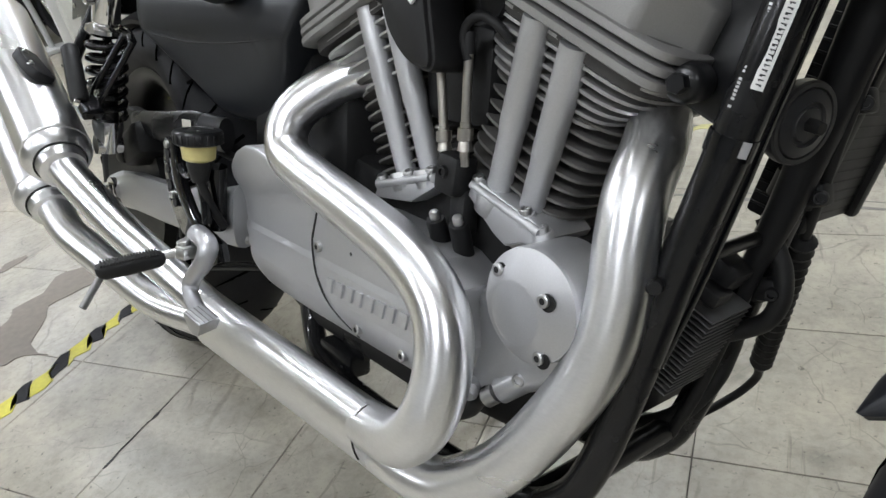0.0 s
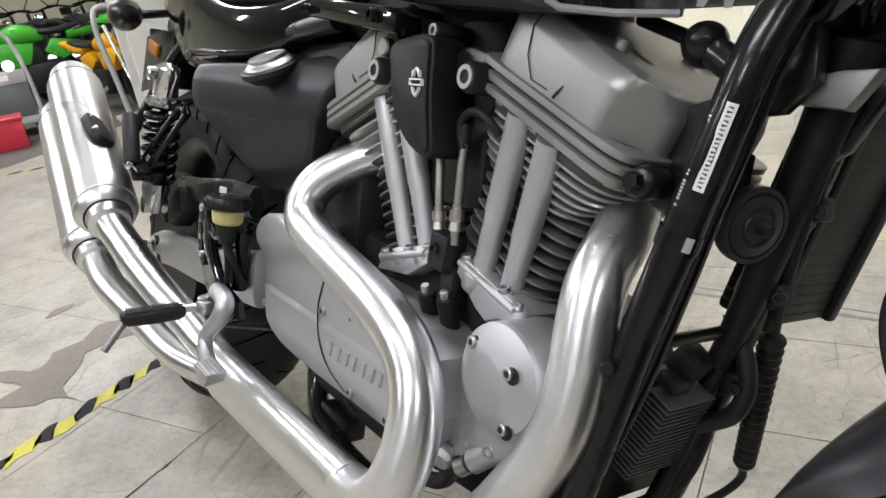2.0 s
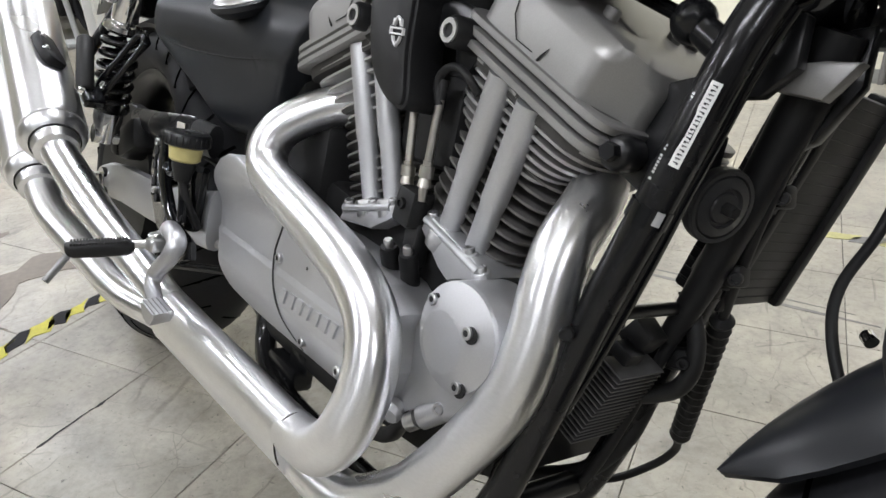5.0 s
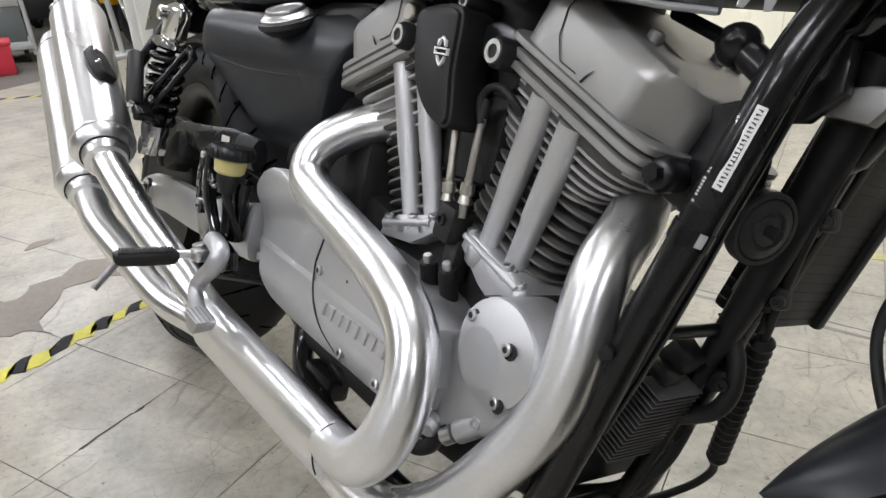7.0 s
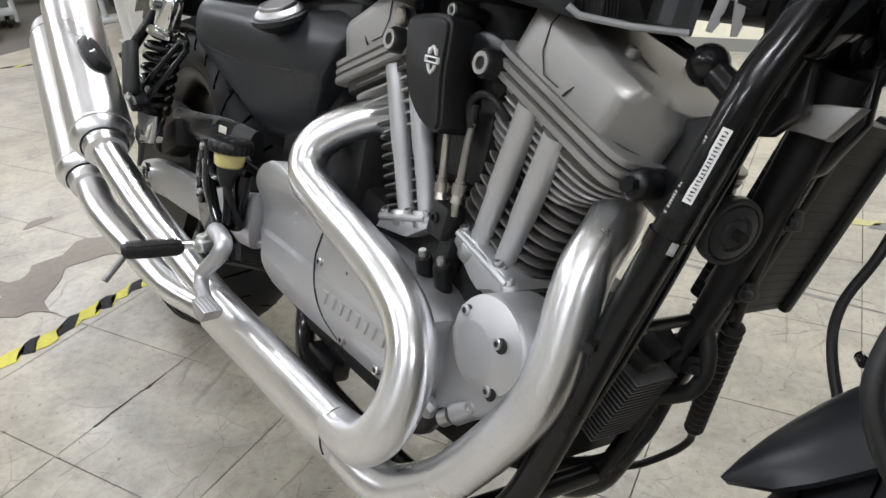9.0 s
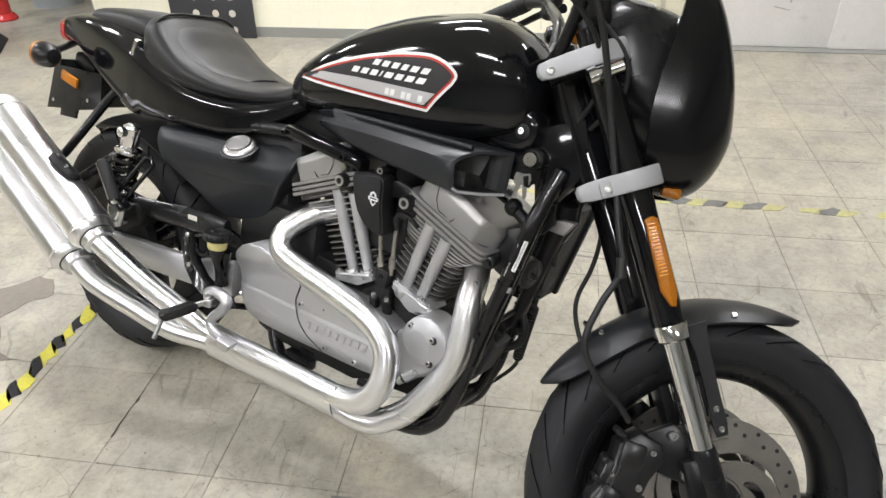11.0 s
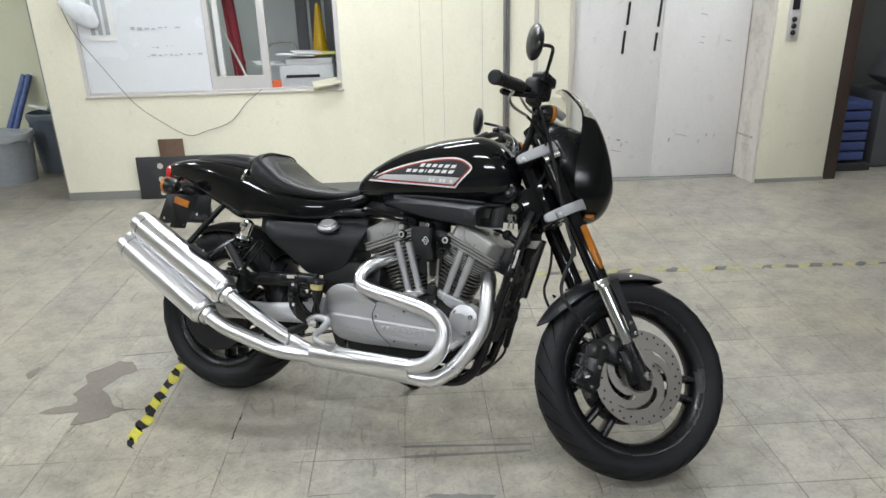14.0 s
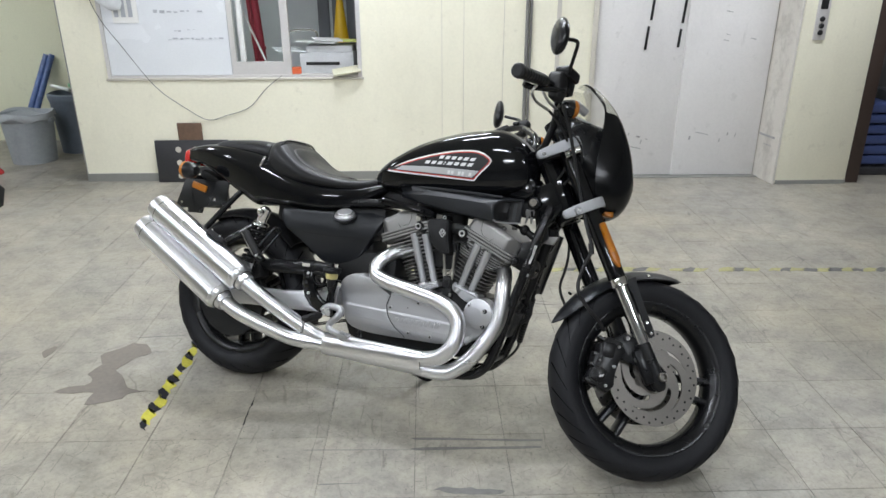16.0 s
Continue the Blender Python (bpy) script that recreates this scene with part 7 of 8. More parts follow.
mp("lower_link_pipe", tube([(0.50, -0.160, 0.232), (0.44, -0.172, 0.229), (0.364, -0.198, 0.232), (0.277, -0.222, 0.254), (0.19, -0.252, 0.284), (0.15, -0.264, 0.302), (0.09, -0.268, 0.331)], [0.0235, 0.0245, 0.0258, 0.0262, 0.0262, 0.0262, 0.027], 24, 5), STEEL, None, "brushed steel link pipe to the lower muffler")
for a, b, lab in (((0.178, -0.265, 0.407), (-0.262, -0.255, 0.623), "upper"), ((0.10, -0.268, 0.326), (-0.309, -0.265, 0.543), "lower")):
    a, b = Vector(a), Vector(b)
    d = (b - a).normalized()
    L = (b - a).length
    rows = [(0.0, 0.0285), (0.002, 0.034), (0.010, 0.0365), (0.014, 0.043), (0.022, 0.0485), (0.032, 0.0508), (0.045, 0.0515), (L - 0.045, 0.0522), (L - 0.04, 0.0520), (L - 0.012, 0.0455), (L, 0.0435), (L + 0.0005, 0.036), (L - 0.02, 0.034), (L - 0.06, 0.033)]
    mf = mp("muffler", lathe([(r, h) for h, r in rows], a, d, 48), STEEL, None, "brushed steel " + lab + " muffler", angle=30)
    mp("muffler_ring", lathe([(0.0500, 0.030), (0.0523, 0.0315), (0.0523, 0.036), (0.0512, 0.0375)], a, d, 48), STEEL, mf, "rolled end seam")
    mp("muffler_collar", lathe([(0.028, -0.012), (0.0335, -0.010), (0.0345, 0.002), (0.034, 0.008)], a, d, 40), STEEL, mf, "clamp collar")
    mp("collar_gap", lathe([(0.0285, 0.0082), (0.0385, 0.0082), (0.0385, 0.0104), (0.0285, 0.0104)], a, d, 40, closed=True), HOLE, mf)
    mp("muffler_bore", lathe([(0.030, L - 0.055), (0.001, L - 0.055)], a, d, 32), HOLE, mf)
    mp("tip_seam", lathe([(0.0526, L - 0.0445), (0.0526, L - 0.0425), (0.052, L - 0.0425), (0.052, L - 0.0445)], a, d, 48, closed=True), HOLE, mf)
mb = mp("muffler_mount", moved(join(plate([(-0.035, -0.018), (0.035, -0.02), (0.042, 0.0), (0.03, 0.018), (-0.03, 0.02), (-0.042, 0.0)], -0.012, 0.008, 0.005, 2, 3)), Matrix.Translation((0.03, -0.258, 0.545)) @ pose(0, 0, 0, 62, 26, 8)), MATT, None, "black muffler mount with two screws")
for q in ((0.05, -0.266, 0.549), (0.012, -0.266, 0.566)):
    mp("mount_screw", bolt(q, 0.005, (0.2, -0.5, 0.85), 0.004), ALLOY, mb)

# frame, swing arm, shock
for s in (-1, 1):
    dt = mp("frame_tube", tube([(1.170, s * 0.035, 0.80), (1.154, s * 0.066, 0.722), (1.144, s * 0.074, 0.668), (1.127, s * 0.075, 0.591), (1.104, s * 0.075, 0.498), (1.084, s * 0.075, 0.404), (1.058, s * 0.075, 0.30), (1.03, s * 0.078, 0.245), (0.97, s * 0.08, 0.212), (0.80, s * 0.085, 0.205), (0.64, s * 0.078, 0.208), (0.56, s * 0.055, 0.235), (0.53, s * 0.045, 0.33), (0.48, s * 0.045, 0.47), (0.40, s * 0.045, 0.60), (0.30, s * 0.06, 0.68)], 0.0155, 18, 5), FRAME_P, None, "gloss black frame tube")
    if s < 0:
        # a paper label bent round the tube, and two fainter printed lines
        d0, d1 = Vector((1.1465, -0.0735, 0.678)), Vector((1.1300, -0.075, 0.603))
        ax = (d1 - d0).normalized()
        e0 = Vector((0.30, -0.95, 0.0))
        e0 = (e0 - ax * e0.dot(ax)).normalized()
        e1 = ax.cross(e0)

        def wrap(q0, q1, a0, a1, r, bow=1):
            rings = []
            for q in (q0, q1):
                arc = [radians(a0 + (a1 - a0) * j / 5) for j in range(6)]
                c = d0 + (d1 - d0) * q
                rings.append([c + (e0 * math.cos(a) + e1 * math.sin(a)) * r for a in arc] + [c + (e0 * math.cos(a) + e1 * math.sin(a)) * (r - 0.0012) for a in reversed(arc)])
            return skin(rings)

        lb = mp("frame_label", wrap(0.0, 0.80, -24, 4, 0.0160), PAPER, dt, "white label with one row of black marks")
        for k in range(19):
            mp("label_bar", wrap((k + 0.75) / 25, (k + 1.02) / 25, -16, -4, 0.0163), INK, lb)
            mp("label_bar", wrap((k + 1.02) / 25, (k + 1.25) / 25, (-16, -10, -8)[k % 3], (-12, -4, -6)[k % 3], 0.0163), INK, lb)
        for k in range(26):
            if k % 7 != 3:
                mp("print_bar", wrap(0.15 + 0.033 * k, 0.172 + 0.033 * k, 30, 40, 0.0158), SILVP, dt)
        mp("wire_conduit", tube([(1.165, -0.046, 0.735), (1.155, -0.054, 0.693), (1.146, -0.058, 0.645), (1.135, -0.060, 0.593), (1.125, -0.060, 0.546), (1.107, -0.060, 0.47), (1.088, -0.062, 0.40)], 0.0080, 16, 5), GLOSS, dt, "gloss black wiring conduit")
        mp("tube_clamp", tube([(1.1255, -0.075, 0.587), (1.1225, -0.0750, 0.573)], 0.0168, 24, smooth=False), GLOSS, dt, "gloss black band clamp")
        mp("small_label", wrap(1.22, 1.36, -48, -28, 0.0175), SILVP, dt, "small worn silver label")
    else:
        for x, z in ((1.128, 0.607), (1.112, 0.532), (1.091, 0.444)):
            mp("tube_bracket", join(tube([(x + 0.003, 0.075, z + 0.011), (x - 0.003, 0.075, z - 0.011)], 0.0195, 18, smooth=False), box((x + 0.02, 0.066, z), (0.022, 0.022, 0.02), 0.004, 2, (0, -14, 0)), bolt((x + 0.028, 0.055, z), 0.006, (0.3, -1, 0), 0.006)), MATT, dt, "black bracket clamp")
        mp("cooler_line", tube([(1.155, 0.062, 0.70), (1.150, 0.052, 0.66), (1.138, 0.050, 0.60), (1.119, 0.050, 0.52), (1.097, 0.050, 0.43), (1.072, 0.052, 0.33), (1.05, 0.055, 0.27)], 0.0062, 12, 5), MATT, dt, "thin black oil line")
mp("steering_head", tube([fk(0.57, -0.031, 0), fk(0.75, -0.031, 0)], 0.036, 24, smooth=False), GLOSS, None, "gloss black steering head")
mp("neck_web", plate([(1.128, 0.672), (1.137, 0.715), (1.143, 0.752), (1.166, 0.735), (1.170, 0.700), (1.150, 0.676)], -0.022, -0.006, 0.003), BLACK, None)
mp("neck_casting", box((1.045, 0.0, 0.790), (0.15, 0.06, 0.062), 0.012), DARK, None)
mp("head_gusset", plate([(1.10, 0.86), (1.19, 0.90), (1.22, 0.82), (1.17, 0.74), (1.13, 0.72)], -0.035, 0.035, 0.008), GLOSS, None)
mp("neck_plate", plate([(1.133, 0.691), (1.152, 0.703), (1.178, 0.709), (1.203, 0.711), (1.191, 0.691), (1.185, 0.682), (1.148, 0.684)], -0.004, 0.014, 0.003), HEADS, None, "grey cast plate under the steering head")
ig = mp("ignition_lock", lathe([(0.0145, -0.03), (0.0145, 0.006), (0.012, 0.011), (0.005, 0.011), (0.005, 0.008), (0.0005, 0.008)], (1.116, -0.052, 0.811), (0.1, -1, 0.1), 24), CHROME, None, "chrome ignition lock")
mp("lock_bezel", lathe([(0.020, -0.03), (0.020, -0.004), (0.0165, -0.001)], (1.116, -0.052, 0.811), (0.1, -1, 0.1), 24), BLACK, ig)
mp("key_ring", lathe([(0.011, -0.0008), (0.0122, 0), (0.011, 0.0008), (0.0098, 0)], (1.112, -0.068, 0.796), (1, 0.2, 0.1), 24, closed=True), CHROME, ig)
for dx, tilt in ((0.0, 6), (0.007, -10)):
    mp("key", moved(join(plate([(-0.009, 0.0), (0.009, 0.0), (0.011, -0.010), (0.008, -0.020), (-0.008, -0.020), (-0.011, -0.010)], -0.0012, 0.0012, 0.0004, 1), plate([(-0.004, -0.019), (0.004, -0.019), (0.004, -0.030), (0.0025, -0.034), (0.004, -0.038), (0.001, -0.046), (-0.004, -0.046)], -0.0009, 0.0009, 0.0003, 1)), Matrix.Translation((1.110 + dx, -0.069, 0.787)) @ pose(0, 0, 0, 4, tilt, 40)), CAPM, ig, "steel key")
mp("key_tag", moved(plate([(-0.008, 0.0), (0.008, 0.0), (0.009, -0.018), (0.0, -0.024), (-0.009, -0.018)], -0.002, 0.002, 0.0008, 1), Matrix.Translation((1.120, -0.066, 0.785)) @ pose(0, 0, 0, 0, -20, 60)), DARK, ig, "dark key tag")


sw = mp("swing_arm", join(*[skin([[(x, y + s * 0.016 * math.copysign(abs(math.cos(a)) ** 0.6, math.cos(a)), z + h * math.copysign(abs(math.sin(a)) ** 0.6, math.sin(a))) for a in [2 * math.pi * j / 16 for j in range(16)]] for x, y, z, h in ((-0.05, s * 0.125, 0.315, 0.022), (0.0, s * 0.125, 0.32, 0.034), (0.1, s * 0.127, 0.335, 0.034), (0.25, s * 0.128, 0.348, 0.034), (0.40, s * 0.122, 0.365, 0.038), (0.48, s * 0.115, 0.38, 0.045))]) for s in (-1, 1)]), SILVER, None, "silver cast swing arm")
mp("upper_arm", skin([[(x, -0.118 + 0.012 * math.cos(a), z + h * math.sin(a)) for a in [2 * math.pi * j / 14 for j in range(14)]] for x, z, h in ((0.08, 0.46, 0.014), (0.2, 0.462, 0.026), (0.33, 0.478, 0.028), (0.44, 0.485, 0.024))]), BLACK, sw, "black chain guard arm")
mp("arm_label", box((0.335, -0.1315, 0.487), (0.032, 0.002, 0.012), 0.001, 1, (0, -4, 0)), FRAMEP, sw, "small pale label")
mp("axle_nut", join(hexnut((0.0, -0.148, 0.315), 0.02, (0, -1, 0), 0.02), lathe([(0.028, -0.01), (0.028, 0.004), (0.0005, 0.004)], (0, -0.145, 0.315), (0, -1, 0), 24)), CHROME, sw)
mp("rear_caliper", join(box((0.10, -0.115, 0.42), (0.10, 0.06, 0.06), 0.014, 2, (0, -25, 0)), box((0.06, -0.13, 0.40), (0.04, 0.04, 0.04), 0.01)), DARK, sw, "black rear brake caliper")
for s in (-1, 1):
    y = s * 0.178
    top, bot = Vector((0.166, y, 0.655)), Vector((0.112, y, 0.425))
    d = (bot - top).normalized()
    sh = mp("shock_absorber", tube([top + d * 0.02, bot - d * 0.02], 0.008, 14, smooth=False), CHROME, None, "black coil spring shock absorber with polished top")
    mp("top_mount", join(tube([top - d * 0.02, top - d * 0.012, top + d * 0.035, top + d * 0.04], [0.008, 0.02, 0.021, 0.018], 20, smooth=False), lathe([(0.012, 0), (0.012, 0.012), (0.009, 0.014), (0.0005, 0.014)], tuple(top + Vector((0, s * 0.018, 0))), (0, s, 0), 20)), CHROME, sh, "polished shock mount")
    mp("spring_cup", tube([top + d * 0.04, top + d * 0.044, top + d * 0.05, top + d * 0.056], [0.018, 0.030, 0.031, 0.024], 24, smooth=False), CHROME, sh)
    u = d.orthogonal().normalized()
    w = d.cross(u)
    coilp = [top + d * (0.055 + 0.13 * k / 90) + (u * math.cos(2 * math.pi * 6.5 * k / 90) + w * math.sin(2 * math.pi * 6.5 * k / 90)) * 0.0265 for k in range(91)]
    mp("coil_spring", tube(coilp, 0.0058, 10, smooth=False), GLOSS, sh, "gloss black coil spring")
    mp("damper_body", tube([top + d * 0.12, bot - d * 0.03], 0.0165, 18, smooth=False), BLACK, sh)
    mp("bottom_mount", join(tube([bot - d * 0.045, bot - d * 0.03, bot + d * 0.012], [0.024, 0.024, 0.016], 18, smooth=False), lathe([(0.016, -0.02), (0.016, 0.02), (0.0005, 0.02)], tuple(bot), (0, s, 0), 20)), CHROME, sh)
pq0, pq1 = Vector((0.128, -0.226, 0.577)), Vector((0.196, -0.236, 0.508))
pas = mp("passenger_peg", tube([pq0 - (pq1 - pq0) * 0.05, pq0, pq1, pq1 + (pq1 - pq0) * 0.05], [0.009, 0.0130, 0.0135, 0.010], 18, smooth=False), HOSE, None, "folded black rubber passenger foot peg")
mp("peg_edge", tube([pq0 + Vector((-0.008, -0.009, -0.004)), pq1 + Vector((-0.008, -0.010, -0.004))], 0.0026, 8, smooth=False), CHROME, pas, "bright peg edge")
mp("peg_joint", box((0.203, -0.226, 0.496), (0.036, 0.032, 0.018), 0.005, 3, (0, 35, 10)), GLOSS, pas, "gloss black hinge of the folded peg")
mp("hinge_bolt", bolt((0.200, -0.242, 0.505), 0.0080, (-0.2, -1, 0.4), 0.004, False), CHROME, pas, "polished hinge bolt")
sa, sb_ = Vector((0.222, -0.168, 0.598)), Vector((0.176, -0.210, 0.505))
sd = (sb_ - sa).normalized()
sn = Vector((0.85, 0.10, -0.40))
sn = (sn - sd * sn.dot(sd)).normalized()
strap = mp("slotted_strap", join(*[tube([sa + sn * w * e, sa + sd * 0.006 + sn * w * e * 1.6, sb_ - sd * 0.006 + sn * w * e * 1.6, sb_ + sn * w * e], 0.0050, 10, 4) for w in (0.0085,) for e in (-1, 1)], tube([sa - sn * 0.0085, sa - sd * 0.006, sa + sn * 0.0085], 0.0052, 10, 4), tube([sb_ - sn * 0.0085, sb_ + sd * 0.006, sb_ + sn * 0.0085], 0.0052, 10, 4)), GLOSS, None, "gloss black slotted peg strap")
mp("strap_bolt", bolt(tuple(sb_ - sd * 0.012), 0.006, tuple(sd.cross(sn)), 0.004), CHROME, strap)
# rider peg, brake pedal, reservoir
pb = mp("rider_peg_bracket", join(plate([(0.358, 0.468), (0.366, 0.476), (0.390, 0.476), (0.398, 0.468), (0.402, 0.440), (0.412, 0.412), (0.440, 0.385), (0.480, 0.368), (0.525, 0.362), (0.535, 0.340), (0.505, 0.325), (0.45, 0.332), (0.400, 0.352), (0.372, 0.382), (0.356, 0.424)], -0.176, -0.160, 0.004, 2), tube([(0.395, -0.168, 0.468), (0.420, -0.168, 0.476), (0.442, -0.168, 0.464), (0.440, -0.168, 0.440), (0.418, -0.168, 0.430), (0.400, -0.168, 0.440)], 0.0055, 10, 4), tube([(0.455, -0.165, 0.44), (0.470, -0.165, 0.41), (0.474, -0.165, 0.375)], 0.007, 10, 4)), GLOSS, None, "gloss black drilled peg bracket")
for q in ((0.377, 0.455), (0.374, 0.433), (0.379, 0.410), (0.394, 0.388)):
    mp("bracket_hole", lathe([(0.0060, -0.001), (0.0070, 0.0012), (0.0005, 0.0012)], (q[0], -0.1762, q[1]), (0, -1, 0), 14), HOLE, pb)
for k in range(5):
    mp("bracket_rib", box((0.3615 + 0.003 * k, -0.168, 0.440 - 0.013 * k), (0.006, 0.017, 0.004), 0.0012, 1, (0, 25, 0)), GLOSS, pb)
for q in ((0.378, 0.467), (0.388, 0.398), (0.510, 0.342)):
    mp("bracket_bolt", bolt((q[0], -0.176, q[1]), 0.0055, (0, -1, 0), 0.004), ALLOY, pb)
P0, P1 = Vector((0.4795, -0.230, 0.3433)), Vector((0.463, -0.303, 0.332))
pd = (P1 - P0).normalized()
pu = (Vector((0, 0, 1)) - pd * pd.z).normalized()
pw = pd.cross(pu)
rings = []
for q, k, lift in ((-0.06, 0.55, 0.0), (0.0, 0.86, 0.0), (0.06, 1.0, 0.0), (0.55, 1.04, 0.0), (0.9, 0.98, 0.0), (0.99, 0.80, 0.001), (1.03, 0.45, 0.002)):
    c = P0.lerp(P1, q) + pu * lift
    rings.append([c + pw * (0.0128 * k * math.copysign(abs(math.cos(a)) ** 0.7, math.cos(a))) + pu * ((0.0075 if math.sin(a) > 0 else 0.0135) * k * math.copysign(abs(math.sin(a)) ** 0.75, math.sin(a))) for a in [2 * math.pi * j / 22 for j in range(22)]])
peg = mp("foot_peg", skin(rings), HOSE, None, "black rubber foot peg with a ribbed top")
for k in range(19):
    c = P0.lerp(P1, 0.06 + 0.86 * k / 18) + pu * 0.0075
    mp("peg_rib", skin([[c + pd * dx + pw * w + pu * h for dx, h in ((-0.0016, -0.002), (0.0016, -0.002), (0.0010, 0.0009), (-0.0010, 0.0009))] for w in (-0.0115, 0.0115)]), HOSE, peg)
mp("peg_pivot", join(box((0.492, -0.196, 0.348), (0.020, 0.036, 0.018), 0.004, 2, (0, 0, 14)), tube([(0.484, -0.212, 0.346), (0.4795, -0.230, 0.3433)], 0.0062, 14, smooth=False), bolt((0.489, -0.203, 0.357), 0.0088, (-0.1, -0.3, 1), 0.006, False)), ALLOY, peg, "steel peg pivot")
mp("peg_feeler", rod(tuple(P1 + Vector((0.0, 0.004, -0.008))), tuple(P1 + Vector((0.014, -0.024, -0.040))), 0.0048), DULL, peg, "steel feeler bolt")
PEDM = material("cast_pedal_alloy", (0.50, 0.505, 0.52), 0.44, 0.9, fine=500, coarse=20, vary=0.08, bump=0.06, deep=0.0003)
pedal = mp("brake_pedal", tube([(0.452, -0.176, 0.350), (0.468, -0.180, 0.361), (0.497, -0.186, 0.370), (0.533, -0.190, 0.364), (0.530, -0.196, 0.342), (0.503, -0.201, 0.312), (0.511, -0.206, 0.294), (0.545, -0.212, 0.287), (0.562, -0.214, 0.286)], [0.0085, 0.0105, 0.0125, 0.0130, 0.0120, 0.0110, 0.0105, 0.0105, 0.010], 16, 5), PEDM, None, "cast alloy brake pedal")
pad = mp("pedal_pad", moved(plate([(-0.018, 0.010), (0.018, 0.010), (0.018, 0.004), (0.010, -0.011), (0.0, -0.014), (-0.010, -0.011), (-0.018, 0.004)], -0.014, 0.014, 0.002, 2), pose(0.575, -0.219, 0.285, 8, 10, 8)), PEDM, pedal, "alloy pedal pad")
for k in range(5):
    mp("pad_groove", moved(box((0, -0.011 + 0.0055 * k, 0.0103), (0.035, 0.0012, 0.0012), 0.0003, 1), pose(0.575, -0.219, 0.285, 8, 10, 8)), DULL, pad)
mp("pedal_pivot", bolt((0.470, -0.187, 0.352), 0.0080, (-0.3, -1, 0.1), 0.008), ALLOY, pedal, "steel pedal pivot bolt")
RC = Vector((0.470, -0.170, 0.452))
rs = mp("brake_reservoir", lathe([(0.017, 0.008), (0.0205, 0.011), (0.0225, 0.028), (0.021, 0.030), (0.001, 0.030)], tuple(RC), (0, 0, 1), 28), FLUID, None, "yellowed brake fluid reservoir with black cap")
rcap = mp("reservoir_cap", lathe([(0.027, 0.0), (0.031, 0.002), (0.0315, 0.015), (0.029, 0.0185), (0.020, 0.0195), (0.018, 0.0180), (0.001, 0.0180)], tuple(RC + Vector((0, 0, 0.029))), (0, 0, 1), 36), BLACK, rs, "black ribbed cap")
for k in range(24):
    a = 2 * math.pi * k / 24
    mp("cap_rib", box(tuple(RC + Vector((0.0313 * math.cos(a), 0.0313 * math.sin(a), 0.0375))), (0.0022, 0.0022, 0.012), 0.0007, 1, (0, 0, math.degrees(a))), BLACK, rcap)
for dx in (-0.012, 0.012):
    mp("cap_screw", bolt(tuple(RC + Vector((dx, -0.004, 0.0465))), 0.0042, (0, 0, 1), 0.002), CHROME, rcap)
mp("reservoir_stem", join(lathe([(0.001, -0.022), (0.010, -0.020), (0.016, 0.001), (0.016, 0.010), (0.001, 0.011)], tuple(RC), (0, 0, 1), 20), tube([RC + Vector((0, 0, -0.018)), RC + Vector((0.004, 0.01, -0.05)), RC + Vector((0.0, 0.03, -0.085))], 0.006, 10)), DARK, rs)
mp("master_cylinder_rear", join(rod((0.45, -0.14, 0.36), (0.47, -0.145, 0.45), 0.012), rod((0.36, -0.15, 0.40), (0.45, -0.13, 0.44), 0.007)), GLOSS, None)
# lower front: horn, regulator, oil cooler, hoses, stand
HORNM = material("worn_horn_black", (0.028, 0.028, 0.029), 0.42, vary=0.2)
horn = mp("horn", lathe([(r * 0.80, h * 0.8) for r, h in [(0.012, -0.034), (0.028, -0.030), (0.033, -0.016), (0.0375, -0.014), (0.0385, -0.010), (0.0385, -0.002), (0.037, 0.001), (0.033, 0.001), (0.032, -0.002), (0.0305, 0.001), (0.0205, 0.004), (0.019, 0.001), (0.0165, 0.001), (0.015, 0.0035), (0.006, 0.004), (0.005, 0.008), (0.0005, 0.008)]], (1.140, -0.004, 0.592), (1.0, -0.28, -0.12), 48), HORNM, None, "round black horn", angle=24)
mp("horn_nut", hexnut((1.143, -0.005, 0.592), 0.0055, (1.0, -0.28, -0.12), 0.011), DARK, horn)
mp("horn_bracket", join(box((1.115, 0.02, 0.60), (0.02, 0.10, 0.012), 0.003), box((1.118, 0.0, 0.62), (0.006, 0.02, 0.05), 0.002)), BLACK, horn)
REGF = material("grey_cast_fins", (0.10, 0.10, 0.10), 0.45, 0.3)
RG = pose(1.096, 0.010, 0.437, 0, 21, 0)
reg = mp("voltage_regulator", moved(box((-0.022, 0.0, -0.042), (0.024, 0.072, 0.088), 0.004, 2), RG), DARK, None, "black finned voltage regulator")
for k in range(17):
    mp("cooling_fin", moved(box((0.0, 0.0, -0.0052 * k), (0.030, 0.066, 0.0017), 0.0006, 1), RG), REGF, reg)
mp("regulator_plug", join(moved(box((-0.010, 0.006, 0.024), (0.026, 0.030, 0.026), 0.004, 2, (0, 12, 0)), RG), moved(box((-0.004, -0.014, 0.012), (0.022, 0.024, 0.014), 0.003, 2), RG)), MATT, reg, "black wiring plug")
mp("frame_crossbar", tube([(1.093, -0.075, 0.485), (1.105, -0.03, 0.492), (1.105, 0.03, 0.492), (1.10, 0.075, 0.490)], 0.006, 12, 4), BLACK, None, "black frame cross tube")
oil = mp("oil_cooler", box((1.115, 0.145, 0.602), (0.046, 0.125, 0.215), 0.005, 2, (0, 13, 0)), MATT, None, "black finned oil cooler beside the frame")
